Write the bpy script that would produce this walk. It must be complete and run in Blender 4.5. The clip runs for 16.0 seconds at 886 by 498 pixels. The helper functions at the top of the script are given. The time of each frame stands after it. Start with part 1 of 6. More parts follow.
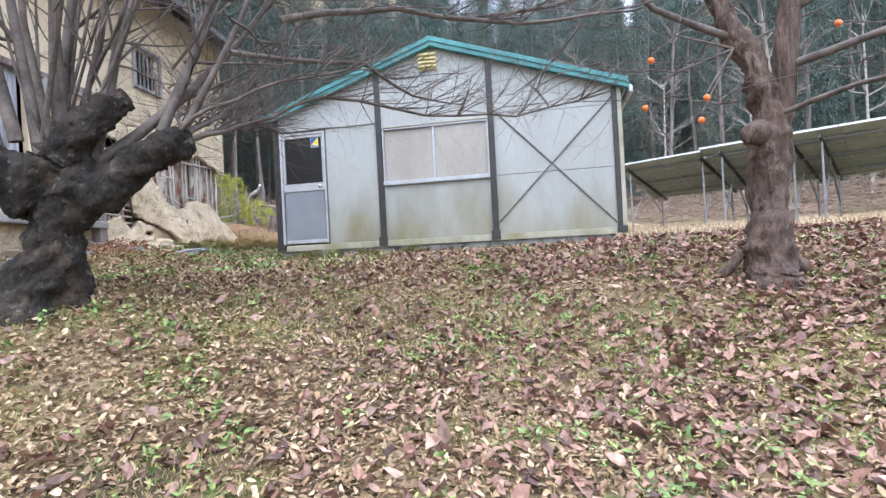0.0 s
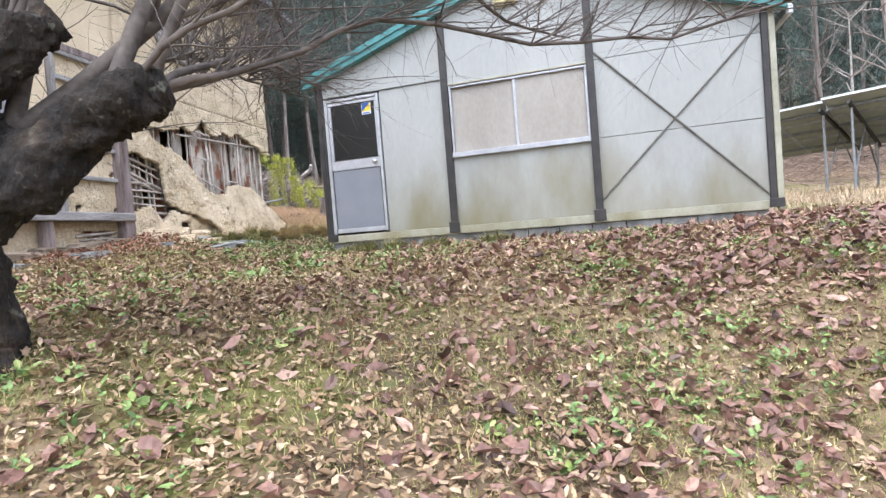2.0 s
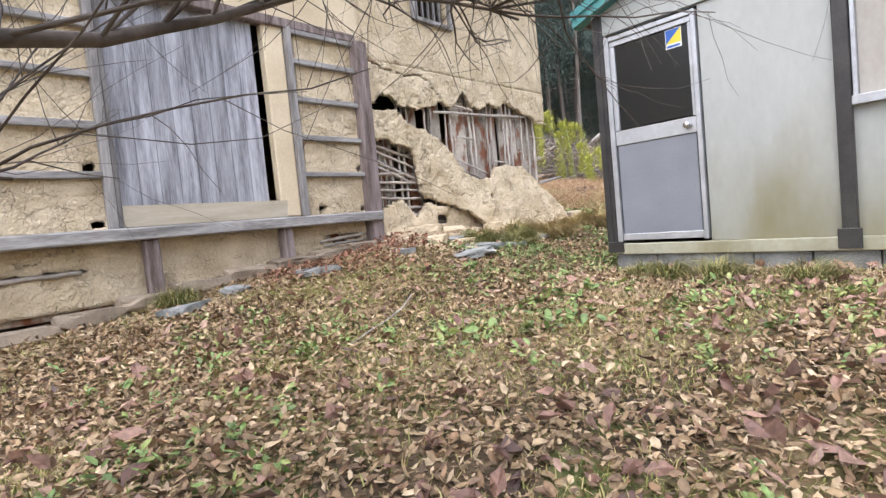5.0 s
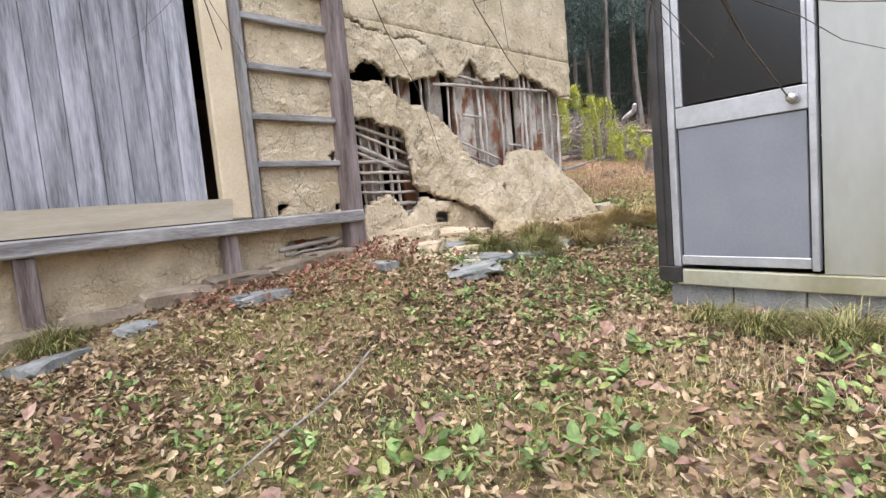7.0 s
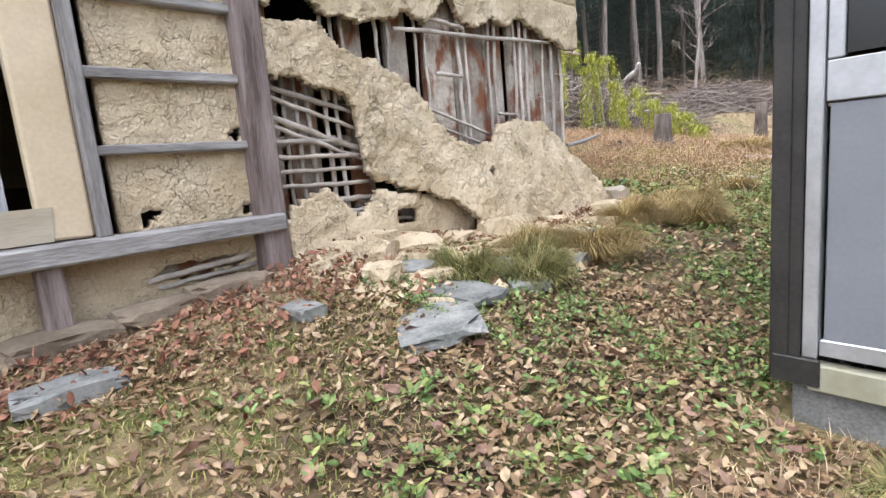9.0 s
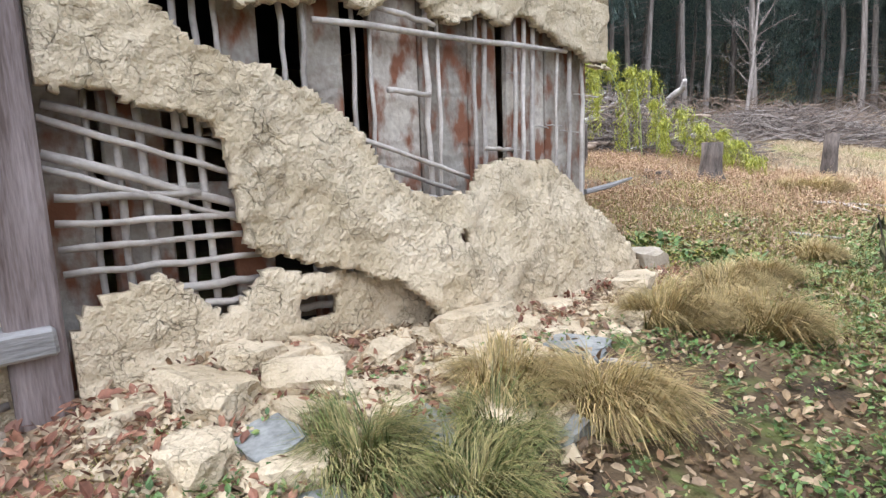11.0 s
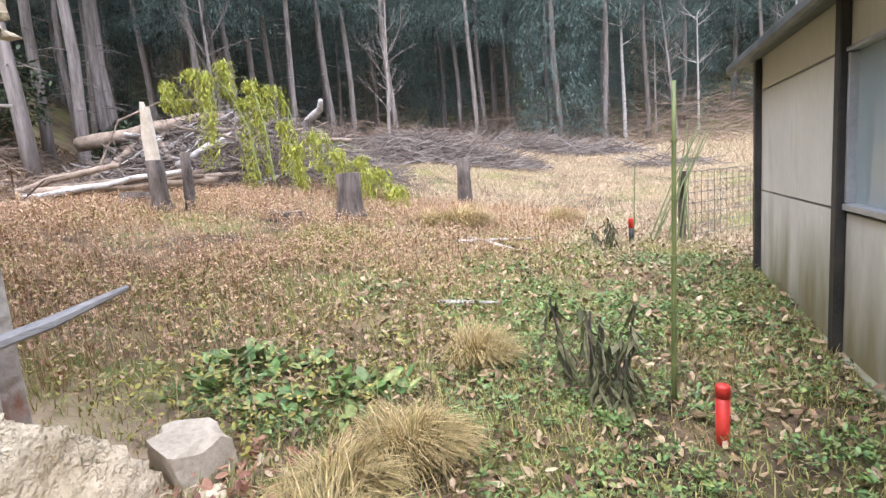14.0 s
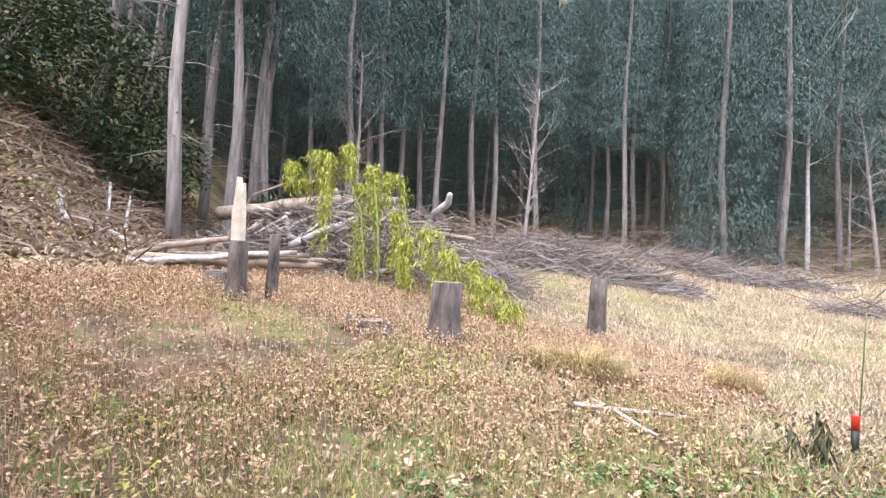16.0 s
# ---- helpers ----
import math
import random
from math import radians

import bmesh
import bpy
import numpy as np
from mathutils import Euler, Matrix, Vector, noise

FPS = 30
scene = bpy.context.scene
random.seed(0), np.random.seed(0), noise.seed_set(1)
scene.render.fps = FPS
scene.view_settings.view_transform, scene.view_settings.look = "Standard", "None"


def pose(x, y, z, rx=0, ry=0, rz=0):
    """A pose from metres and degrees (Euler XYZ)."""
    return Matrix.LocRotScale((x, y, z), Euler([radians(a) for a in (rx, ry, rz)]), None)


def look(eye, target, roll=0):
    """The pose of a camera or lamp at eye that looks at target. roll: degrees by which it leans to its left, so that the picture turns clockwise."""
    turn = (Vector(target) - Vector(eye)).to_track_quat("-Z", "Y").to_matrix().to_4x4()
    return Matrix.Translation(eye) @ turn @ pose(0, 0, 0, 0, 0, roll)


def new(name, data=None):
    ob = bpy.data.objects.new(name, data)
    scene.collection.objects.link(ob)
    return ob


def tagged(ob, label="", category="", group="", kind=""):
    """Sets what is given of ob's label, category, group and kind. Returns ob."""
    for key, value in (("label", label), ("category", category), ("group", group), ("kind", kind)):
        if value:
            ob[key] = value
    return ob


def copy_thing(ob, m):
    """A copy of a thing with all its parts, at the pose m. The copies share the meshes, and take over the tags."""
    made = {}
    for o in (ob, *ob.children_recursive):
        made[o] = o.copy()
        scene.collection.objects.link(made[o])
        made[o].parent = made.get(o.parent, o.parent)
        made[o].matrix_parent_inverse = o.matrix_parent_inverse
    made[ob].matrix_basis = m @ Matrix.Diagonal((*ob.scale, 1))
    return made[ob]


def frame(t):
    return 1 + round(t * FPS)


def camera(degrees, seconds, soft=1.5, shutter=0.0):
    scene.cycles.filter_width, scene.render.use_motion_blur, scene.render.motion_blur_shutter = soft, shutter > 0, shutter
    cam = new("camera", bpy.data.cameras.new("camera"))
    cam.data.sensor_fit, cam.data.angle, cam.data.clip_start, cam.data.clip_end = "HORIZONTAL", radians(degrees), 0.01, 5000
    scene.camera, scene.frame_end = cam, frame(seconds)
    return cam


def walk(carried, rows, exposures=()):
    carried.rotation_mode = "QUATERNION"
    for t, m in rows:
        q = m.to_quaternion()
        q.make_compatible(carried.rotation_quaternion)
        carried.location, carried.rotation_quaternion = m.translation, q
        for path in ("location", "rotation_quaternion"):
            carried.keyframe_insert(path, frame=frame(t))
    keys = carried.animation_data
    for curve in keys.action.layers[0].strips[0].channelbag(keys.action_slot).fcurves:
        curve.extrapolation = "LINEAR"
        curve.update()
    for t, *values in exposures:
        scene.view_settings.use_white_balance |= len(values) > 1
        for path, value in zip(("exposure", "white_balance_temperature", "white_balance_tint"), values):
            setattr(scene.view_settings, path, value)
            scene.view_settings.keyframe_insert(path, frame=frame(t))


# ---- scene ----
cam = camera(79.3, 16.0, soft=1.4)
PATH = [
    (0, (-0.071, 0.082, 1.484), (-0.457, 2.044, 1.5), -3.0),
    (0.5, (-0.212, 0.407, 1.6), (-0.361, 2.401, 1.659), -4.3),
    (1, (-0.323, 0.856, 1.593), (-0.499, 2.847, 1.655), -5.1),
    (1.5, (-0.572, 1.263, 1.582), (-1.042, 3.207, 1.583), -5.6),
    (2, (-0.811, 1.662, 1.684), (-1.394, 3.574, 1.619), -4.6),
    (2.5, (-0.974, 2.185, 1.67), (-1.755, 4.024, 1.567), -3.4),
    (3, (-1.218, 2.51, 1.709), (-2.438, 4.095, 1.706), -2.7),
    (3.5, (-1.451, 2.898, 1.852), (-2.748, 4.421, 1.857), -2.3),
    (4, (-1.55, 3.285, 1.897), (-2.904, 4.756, 1.853), -2.5),
    (4.2, (-1.607, 3.424, 1.947), (-2.983, 4.874, 1.883), -3.3),
    (6.3, (-2.269, 4.611, 2.228), (-3.867, 5.804, 2.078), -6.3),
    (6.5, (-2.38, 4.763, 2.23), (-3.975, 5.96, 2.079), -6.2),
    (7, (-2.694, 5.04, 2.329), (-4.237, 6.3, 2.147), -5.1),
    (7.5, (-2.948, 5.51, 2.333), (-4.368, 6.899, 2.099), -6.8),
    (8, (-3.187, 5.795, 2.406), (-4.457, 7.287, 2.009), -7.2),
    (8.5, (-3.612, 6.098, 2.437), (-4.953, 7.53, 2.051), -8.0),
    (8.7, (-3.719, 6.176, 2.483), (-5.168, 7.516, 2.154), -7.0),
    (10.8, (-4.725, 7.653, 2.86), (-6.334, 8.792, 2.526), -1.8),
    (11, (-4.802, 7.85, 2.865), (-6.382, 9.039, 2.568), -2.0),
    (11.5, (-4.964, 8.342, 2.921), (-6.338, 9.778, 2.695), -4.8),
    (12, (-5.137, 8.89, 2.959), (-6.042, 10.654, 2.7), -6.4),
    (12.5, (-5.25, 9.346, 2.938), (-5.941, 11.209, 2.713), -6.5),
    (13, (-5.416, 9.823, 2.98), (-6.082, 11.7, 2.795), -8.2),
    (13.5, (-5.586, 10.314, 2.992), (-6.223, 12.194, 2.749), -8.1),
    (14, (-5.751, 10.653, 3.093), (-6.416, 12.517, 2.805), -4.6),
    (14.5, (-5.812, 11.187, 3.089), (-6.574, 13.018, 2.83), -2.9),
    (15, (-5.888, 11.691, 3.093), (-6.734, 13.487, 2.856), -2.5),
    (15.5, (-6.057, 12.104, 3.251), (-7.03, 13.85, 3.17), 0.7),
    (16, (-6.183, 12.448, 3.353), (-7.296, 14.108, 3.425), 2.9),
]
walk(cam, [(t, look(eye, target, roll)) for t, eye, target, roll in PATH], exposures=[(0, 2.15, 5750, 12), (3.5, 2.32, 6250, 13), (8, 2.15, 6350, 12), (11, 2.15, 5950, 10), (12.5, 2.2, 5950, 13), (16, 2.48, 6000, 15)])

# ---- world and sun: a bright overcast winter day ----
SKY, SUN = 0.15, 0.6
world = bpy.data.worlds.new("overcast_sky")
scene.world = world
world.use_nodes = True
wn = world.node_tree.nodes
sky = wn.new("ShaderNodeTexSky")
sky.sky_type = "NISHITA"
sky.sun_disc = False
sky.sun_elevation, sky.sun_rotation = radians(70), radians(180)
sky.air_density, sky.dust_density, sky.ozone_density = 1.0, 1.5, 1.0
hsv = wn.new("ShaderNodeHueSaturation")
hsv.inputs["Saturation"].default_value = 0.35
world.node_tree.links.new(sky.outputs[0], hsv.inputs["Color"])
world.node_tree.links.new(hsv.outputs[0], wn["Background"].inputs["Color"])
wn["Background"].inputs["Strength"].default_value = SKY
sun = new("sun", bpy.data.lights.new("sun", "SUN"))
sun.data.energy, sun.data.angle, sun.data.color = SUN, radians(90), (1.0, 0.97, 0.92)
sun.matrix_world = look((-1, -4, 14), (0, 0, 0))

# ---- materials ----
MATS = {}


def mat(name, dark, light, scale=6.0, rough=0.85, bump=0.3, fine=60.0, metal=0.0, stretch=(1, 1, 1), vary=0.0, island=False, extra=None, bump_dist=0.02, mid=0.5):
    """Two colours mixed by noise at two scales, with a fine relief; vary shifts brightness from piece to piece."""
    if name in MATS:
        return MATS[name]
    m = bpy.data.materials.new(name)
    m.use_nodes = True
    n, l = m.node_tree.nodes, m.node_tree.links
    b = n["Principled BSDF"]
    b.inputs["Roughness"].default_value, b.inputs["Metallic"].default_value = rough, metal
    co = n.new("ShaderNodeTexCoord")
    mp = n.new("ShaderNodeMapping")
    mp.inputs["Scale"].default_value = stretch
    l.new(co.outputs["Object"], mp.inputs["Vector"])
    big, small = n.new("ShaderNodeTexNoise"), n.new("ShaderNodeTexNoise")
    big.inputs["Scale"].default_value, big.inputs["Detail"].default_value = scale, 5
    small.inputs["Scale"].default_value, small.inputs["Detail"].default_value = fine, 4
    l.new(mp.outputs[0], big.inputs["Vector"]), l.new(mp.outputs[0], small.inputs["Vector"])
    add = n.new("ShaderNodeMath")
    add.operation = "MULTIPLY_ADD"
    l.new(small.outputs[0], add.inputs[0])
    add.inputs[1].default_value = 0.45
    l.new(big.outputs[0], add.inputs[2])
    ramp = n.new("ShaderNodeValToRGB")
    ramp.color_ramp.elements[0].position, ramp.color_ramp.elements[1].position = mid + 0.02, mid + 0.45
    ramp.color_ramp.elements[0].color, ramp.color_ramp.elements[1].color = (*dark, 1), (*light, 1)
    l.new(add.outputs[0], ramp.inputs[0])
    colour = ramp.outputs[0]
    if vary:
        if island:
            r = n.new("ShaderNodeNewGeometry").outputs["Random Per Island"]
        else:
            r = n.new("ShaderNodeObjectInfo").outputs["Random"]
        mr = n.new("ShaderNodeMapRange")
        mr.inputs["To Min"].default_value, mr.inputs["To Max"].default_value = 1 - vary, 1 + vary
        l.new(r, mr.inputs["Value"])
        hs = n.new("ShaderNodeHueSaturation")
        l.new(mr.outputs[0], hs.inputs["Value"])
        l.new(colour, hs.inputs["Color"])
        colour = hs.outputs[0]
    l.new(colour, b.inputs["Base Color"])
    if bump:
        bp = n.new("ShaderNodeBump")
        bp.inputs["Strength"].default_value, bp.inputs["Distance"].default_value = bump, bump_dist
        l.new(add.outputs[0], bp.inputs["Height"])
        l.new(bp.outputs[0], b.inputs["Normal"])
    if extra:
        extra(m, n, l, b, mp, colour)
    MATS[name] = m
    return m


def palette(name, colours, rough=0.7, translucent=0.0, scale=3.0, bump=0.0):
    """A palette picked piece by piece, for leaves and blades."""
    if name in MATS:
        return MATS[name]
    m = bpy.data.materials.new(name)
    m.use_nodes = True
    n, l = m.node_tree.nodes, m.node_tree.links
    b = n["Principled BSDF"]
    b.inputs["Roughness"].default_value = rough
    g = n.new("ShaderNodeNewGeometry")
    ramp = n.new("ShaderNodeValToRGB")
    ramp.color_ramp.interpolation = "LINEAR"
    while len(ramp.color_ramp.elements) < len(colours):
        ramp.color_ramp.elements.new(0.5)
    for i, (e, c) in enumerate(zip(ramp.color_ramp.elements, colours)):
        e.position, e.color = i / (len(colours) - 1), (*c, 1)
    l.new(g.outputs["Random Per Island"], ramp.inputs[0])
    co, nz = n.new("ShaderNodeTexCoord"), n.new("ShaderNodeTexNoise")
    nz.inputs["Scale"].default_value, nz.inputs["Detail"].default_value = 35, 3
    l.new(co.outputs["Object"], nz.inputs["Vector"])
    mr = n.new("ShaderNodeMapRange")
    mr.inputs["From Min"].default_value, mr.inputs["From Max"].default_value = 0.3, 0.7
    mr.inputs["To Min"].default_value, mr.inputs["To Max"].default_value = 0.65, 1.25
    l.new(nz.outputs[0], mr.inputs["Value"])
    hs = n.new("ShaderNodeHueSaturation")
    l.new(mr.outputs[0], hs.inputs["Value"])
    l.new(ramp.outputs[0], hs.inputs["Color"])
    l.new(hs.outputs[0], b.inputs["Base Color"])
    MATS[name] = m
    return m


# ---- mesh helpers ----
def add_box(bm, lo, hi, bevel=0.0, jitter=0.0):
    v = bmesh.ops.create_cube(bm, size=1)["verts"]
    for p in v:
        p.co = Vector([(a + b) / 2 + c * (b - a) + random.uniform(-jitter, jitter) for a, b, c in zip(lo, hi, p.co)])
    if bevel:
        es = list({e for p in v for e in p.link_edges})
        bmesh.ops.bevel(bm, geom=es, offset=bevel, segments=1, affect="EDGES")
    return bm


def box(lo, hi, bevel=0.0, jitter=0.0):
    return add_box(bmesh.new(), lo, hi, bevel, jitter)


def add_tube(bm, pts, radii, sides=8, rough=0.0, cap=True):
    """A tapered tube along a line of points."""
    pts = [Vector(p) for p in pts]
    if rough > 0.45:
        k = 12
        rr = [radii[i] + (radii[i + 1] - radii[i]) * j / k for i in range(len(pts) - 1) for j in range(k)] + [radii[-1]]
        pts = [pts[i].lerp(pts[i + 1], j / k) for i in range(len(pts) - 1) for j in range(k)] + [pts[-1]]
        radii = rr
    rings, up = [], Vector((0.31, 0.17, 0.93))
    for i, p in enumerate(pts):
        d = (pts[min(i + 1, len(pts) - 1)] - pts[max(i - 1, 0)])
        d = d.normalized() if d.length > 1e-9 else Vector((0, 0, 1))
        a = d.cross(up if abs(d.dot(up)) < 0.95 else Vector((1, 0, 0))).normalized()
        b = d.cross(a)
        r = radii[i] if hasattr(radii, "__len__") else radii
        ring = []
        for k in range(sides):
            ang = 2 * math.pi * k / sides
            o = a * math.cos(ang) + b * math.sin(ang)
            q = p + o * r
            if rough:
                q += o * r * rough * (noise.noise(q * 3.1) + 0.6 * noise.noise(q * 9.0))
                if rough > 0.45:
                    # furrowed bark: sharp ridges that run up the stem, broken by cross cracks
                    fur = 0.5 - abs(noise.noise(Vector((q.x * 13, q.y * 13, q.z * 4.5)))) * 2
                    fine = 0.5 - abs(noise.noise(Vector((q.x * 34, q.y * 34, q.z * 15 + 7)))) * 2
                    q += o * (0.030 * fur + 0.016 * fine + 0.012 * noise.noise(q * 60))
            ring.append(bm.verts.new(q))
        rings.append(ring)
    for r0, r1 in zip(rings, rings[1:]):
        for k in range(sides):
            bm.faces.new((r0[k], r0[(k + 1) % sides], r1[(k + 1) % sides], r1[k]))
    if cap:
        bm.faces.new(list(reversed(rings[0])))
        bm.faces.new(rings[-1])
    return bm


def tube(pts, radii, sides=8, rough=0.0):
    return add_tube(bmesh.new(), pts, radii, sides, rough)


def mesh_of(name, bm, material, smooth=False):
    me = bpy.data.meshes.new(name)
    bmesh.ops.recalc_face_normals(bm, faces=bm.faces)
    bm.to_mesh(me)
    bm.free()
    me.materials.append(material)
    if smooth:
        me.polygons.foreach_set("use_smooth", [True] * len(me.polygons))
    return me


def part(name, bm, material, parent=None, label="", smooth=False):
    ob = new(name, mesh_of(name, bm, material, smooth))
    ob.parent = parent
    return tagged(ob, label)


def thing(name, label, category, group="", at=None, kind=""):
    ob = new(name)
    if at is not None:
        ob.matrix_world = at
    return tagged(ob, label, category, group, kind)


def array_mesh(name, verts, faces, material, smooth=False):
    """A mesh from arrays: verts (n, 3), faces (m, k) of one corner count."""
    verts, faces = np.asarray(verts, np.float32), np.asarray(faces, np.int32)
    me = bpy.data.meshes.new(name)
    me.vertices.add(len(verts))
    me.vertices.foreach_set("co", verts.ravel())
    k = faces.shape[1]
    me.loops.add(faces.size)
    me.loops.foreach_set("vertex_index", faces.ravel())
    me.polygons.add(len(faces))
    me.polygons.foreach_set("loop_start", np.arange(0, faces.size, k, dtype=np.int32))
    me.polygons.foreach_set("use_smooth", np.full(len(faces), smooth))
    me.update(calc_edges=True)
    me.validate()
    me.materials.append(material)
    return me


rng = np.random.default_rng(4)


# ---- the lie of the land ----
def softplus(v, k):
    return np.logaddexp(0, np.asarray(v, float) * k) / k


def bell(x, y, cx, cy, sx, sy):
    return np.exp(-((x - cx) / sx) ** 2 - ((y - cy) / sy) ** 2)


def height(x, y):
    x, y = np.asarray(x, float), np.asarray(y, float)
    xc = -12.2 + softplus(np.minimum(x, 8) + 12.2, 1.5)
    yc = -4 + softplus(y + 4, 1.5)
    h = 7 - softplus(7 - yc, 1.0)
    far = 30 - softplus(30 - y, 0.5)
    g = 0.1154 - 0.1331 * xc + 0.1879 * h + 0.0258 * far + 0.2365 * softplus(-8 - xc, 1.2) + 0.0184 * xc * h
    g = g + bell(x, 0, -1, 0, 3.5, 9) * (0.0018 * h - 0.1279)
    g = g + 0.1479 * bell(x, y, -6.8, 7, 1.8, 3) - 0.1553 * bell(x, y, -4.3, 8, 1.5, 3)
    g = g - 0.26 * bell(x, y, 0.1, 4.2, 1.5, 1.6) + 0.28 * bell(x, y, -3.5, 3.4, 1.1, 1.3) + 0.1 * bell(x, y, -4, 5, 1.6, 1.2)
    g = g - 0.1 * bell(x, y, -5.2, 13, 1.2, 3) + 0.1 * bell(x, y, -8.2, 18.5, 1.8, 2.2) - 0.15 * bell(x, y, -4.6, 20, 1.5, 2.5)
    g = g + 0.05 * bell(x, y, -3.6, 8.3, 1.4, 0.9)
    g = g + 0.13 * bell(x, y, -7.4, 8.5, 0.55, 0.9)
    # the bank on the west and the wooded slope to the north
    edge = -17.2 - np.where(y > 16.8, 0.8, 0.1) * (y - 16.8)
    edge = np.maximum(edge, -34)
    g = g + 0.8 * softplus(edge - x, 0.8) + 0.075 * softplus(np.minimum(y, 60) - 23, 0.5)
    g = g + 0.45 * softplus(y - 52 - 0.2 * np.abs(x + 8), 0.4) + 0.3 * softplus(x - 34, 0.3)
    return g


def ground_at(x, y):
    return float(height(x, y))


def axis(lo, hi, fine_lo, fine_hi, step, grow=1.16):
    a = list(np.arange(fine_lo, fine_hi, step))
    s, v = step, fine_hi
    while v < hi:
        a.append(v)
        s *= grow
        v += s
    a.append(hi)
    s, v, b = step, fine_lo, []
    while v > lo:
        s *= grow
        v -= s
        b.append(max(v, lo))
    return np.array(b[::-1] + a)


gx, gy = axis(-260, 260, -16, 6, 0.14), axis(-200, 320, -3, 26, 0.14)
GX, GY = np.meshgrid(gx, gy)
GZ = height(GX, GY)
bumpy = np.array([noise.noise(Vector((x * 0.9, y * 0.9, 0))) * 0.035 + noise.noise(Vector((x * 3.3, y * 3.3, 5))) * 0.015 for x, y in zip(GX.ravel(), GY.ravel())]).reshape(GX.shape)
GZ = GZ + bumpy
nx, ny = len(gx), len(gy)
idx = np.arange(nx * ny).reshape(ny, nx)
quads = np.stack([idx[:-1, :-1], idx[:-1, 1:], idx[1:, 1:], idx[1:, :-1]], -1).reshape(-1, 4)


def soil_zones(m, n, l, b, mp, colour):
    """Moss, straw and bare clay in patches of their own over the soil."""
    co = n.new("ShaderNodeTexCoord")
    last = colour
    for scale, lo, hi, c, seed in ((0.55, 0.5, 0.62, (0.17, 0.16, 0.05), 1.0), (0.8, 0.52, 0.66, (0.24, 0.17, 0.10), 7.0), (2.6, 0.56, 0.66, (0.12, 0.14, 0.04), 3.0)):
        nz, mr, mx, off = n.new("ShaderNodeTexNoise"), n.new("ShaderNodeMapRange"), n.new("ShaderNodeMix"), n.new("ShaderNodeMapping")
        off.inputs["Location"].default_value = (seed, seed * 2, 0)
        l.new(co.outputs["Object"], off.inputs["Vector"])
        nz.inputs["Scale"].default_value, nz.inputs["Detail"].default_value = scale, 6
        l.new(off.outputs[0], nz.inputs["Vector"])
        mr.inputs["From Min"].default_value, mr.inputs["From Max"].default_value = lo, hi
        l.new(nz.outputs[0], mr.inputs["Value"])
        mx.data_type = "RGBA"
        l.new(mr.outputs[0], mx.inputs[0])
        l.new(last, mx.inputs[6])
        mx.inputs[7].default_value = (*c, 1)
        last = mx.outputs[2]
    # tan dust of fallen clay along the storehouse
    sep, lin, nz, ad, mr, mx = (n.new("ShaderNode" + k) for k in ("SeparateXYZ", "Math", "TexNoise", "Math", "MapRange", "Mix"))
    l.new(co.outputs["Object"], sep.inputs[0])
    lin.operation = "MULTIPLY_ADD"
    l.new(sep.outputs["Y"], lin.inputs[0])
    lin.inputs[1].default_value = 0.1
    l.new(sep.outputs["X"], lin.inputs[2])
    nz.inputs["Scale"].default_value, nz.inputs["Detail"].default_value = 2.5, 6
    l.new(co.outputs["Object"], nz.inputs["Vector"])
    ad.operation = "MULTIPLY_ADD"
    l.new(nz.outputs[0], ad.inputs[0])
    ad.inputs[1].default_value = 1.2
    l.new(lin.outputs[0], ad.inputs[2])
    mr.inputs["From Min"].default_value, mr.inputs["From Max"].default_value = -5.15, -5.6
    l.new(ad.outputs[0], mr.inputs["Value"])
    far, both = n.new("ShaderNodeMapRange"), n.new("ShaderNodeMath")
    far.inputs["From Min"].default_value, far.inputs["From Max"].default_value = 12.9, 12.2
    l.new(sep.outputs["Y"], far.inputs["Value"])
    both.operation = "MULTIPLY"
    l.new(mr.outputs[0], both.inputs[0]), l.new(far.outputs[0], both.inputs[1])
    mx.data_type = "RGBA"
    west, south, b2, b3 = n.new("ShaderNodeMapRange"), n.new("ShaderNodeMapRange"), n.new("ShaderNodeMath"), n.new("ShaderNodeMath")
    west.inputs["From Min"].default_value, west.inputs["From Max"].default_value = -8.2, -7.6
    l.new(lin.outputs[0], west.inputs["Value"])
    south.inputs["From Min"].default_value, south.inputs["From Max"].default_value = 1.0, 2.5
    l.new(sep.outputs["Y"], south.inputs["Value"])
    b2.operation = b3.operation = "MULTIPLY"
    l.new(both.outputs[0], b2.inputs[0]), l.new(west.outputs[0], b2.inputs[1])
    l.new(b2.outputs[0], b3.inputs[0]), l.new(south.outputs[0], b3.inputs[1])
    l.new(b3.outputs[0], mx.inputs[0]), l.new(last, mx.inputs[6])
    mx.inputs[7].default_value = (0.40, 0.30, 0.20, 1)
    last = mx.outputs[2]
    l.new(last, b.inputs["Base Color"])


soil = mat("soil", (0.04, 0.027, 0.016), (0.19, 0.13, 0.07), scale=2.2, fine=45, rough=0.95, bump=0.8, bump_dist=0.03, extra=soil_zones)
ground = new("ground", array_mesh("ground", np.stack([GX, GY, GZ], -1).reshape(-1, 3), quads, soil, True))
tagged(ground, "sloping earth yard with moss, straw and leaf litter", "ground", kind="structure")

# ---- the prefabricated shed ----
SX0, SX1, SY0, SY1, SZ0, SZE, SZR = -4.49, 1.01, 8.46, 16.9, 1.74, 3.88, 4.80


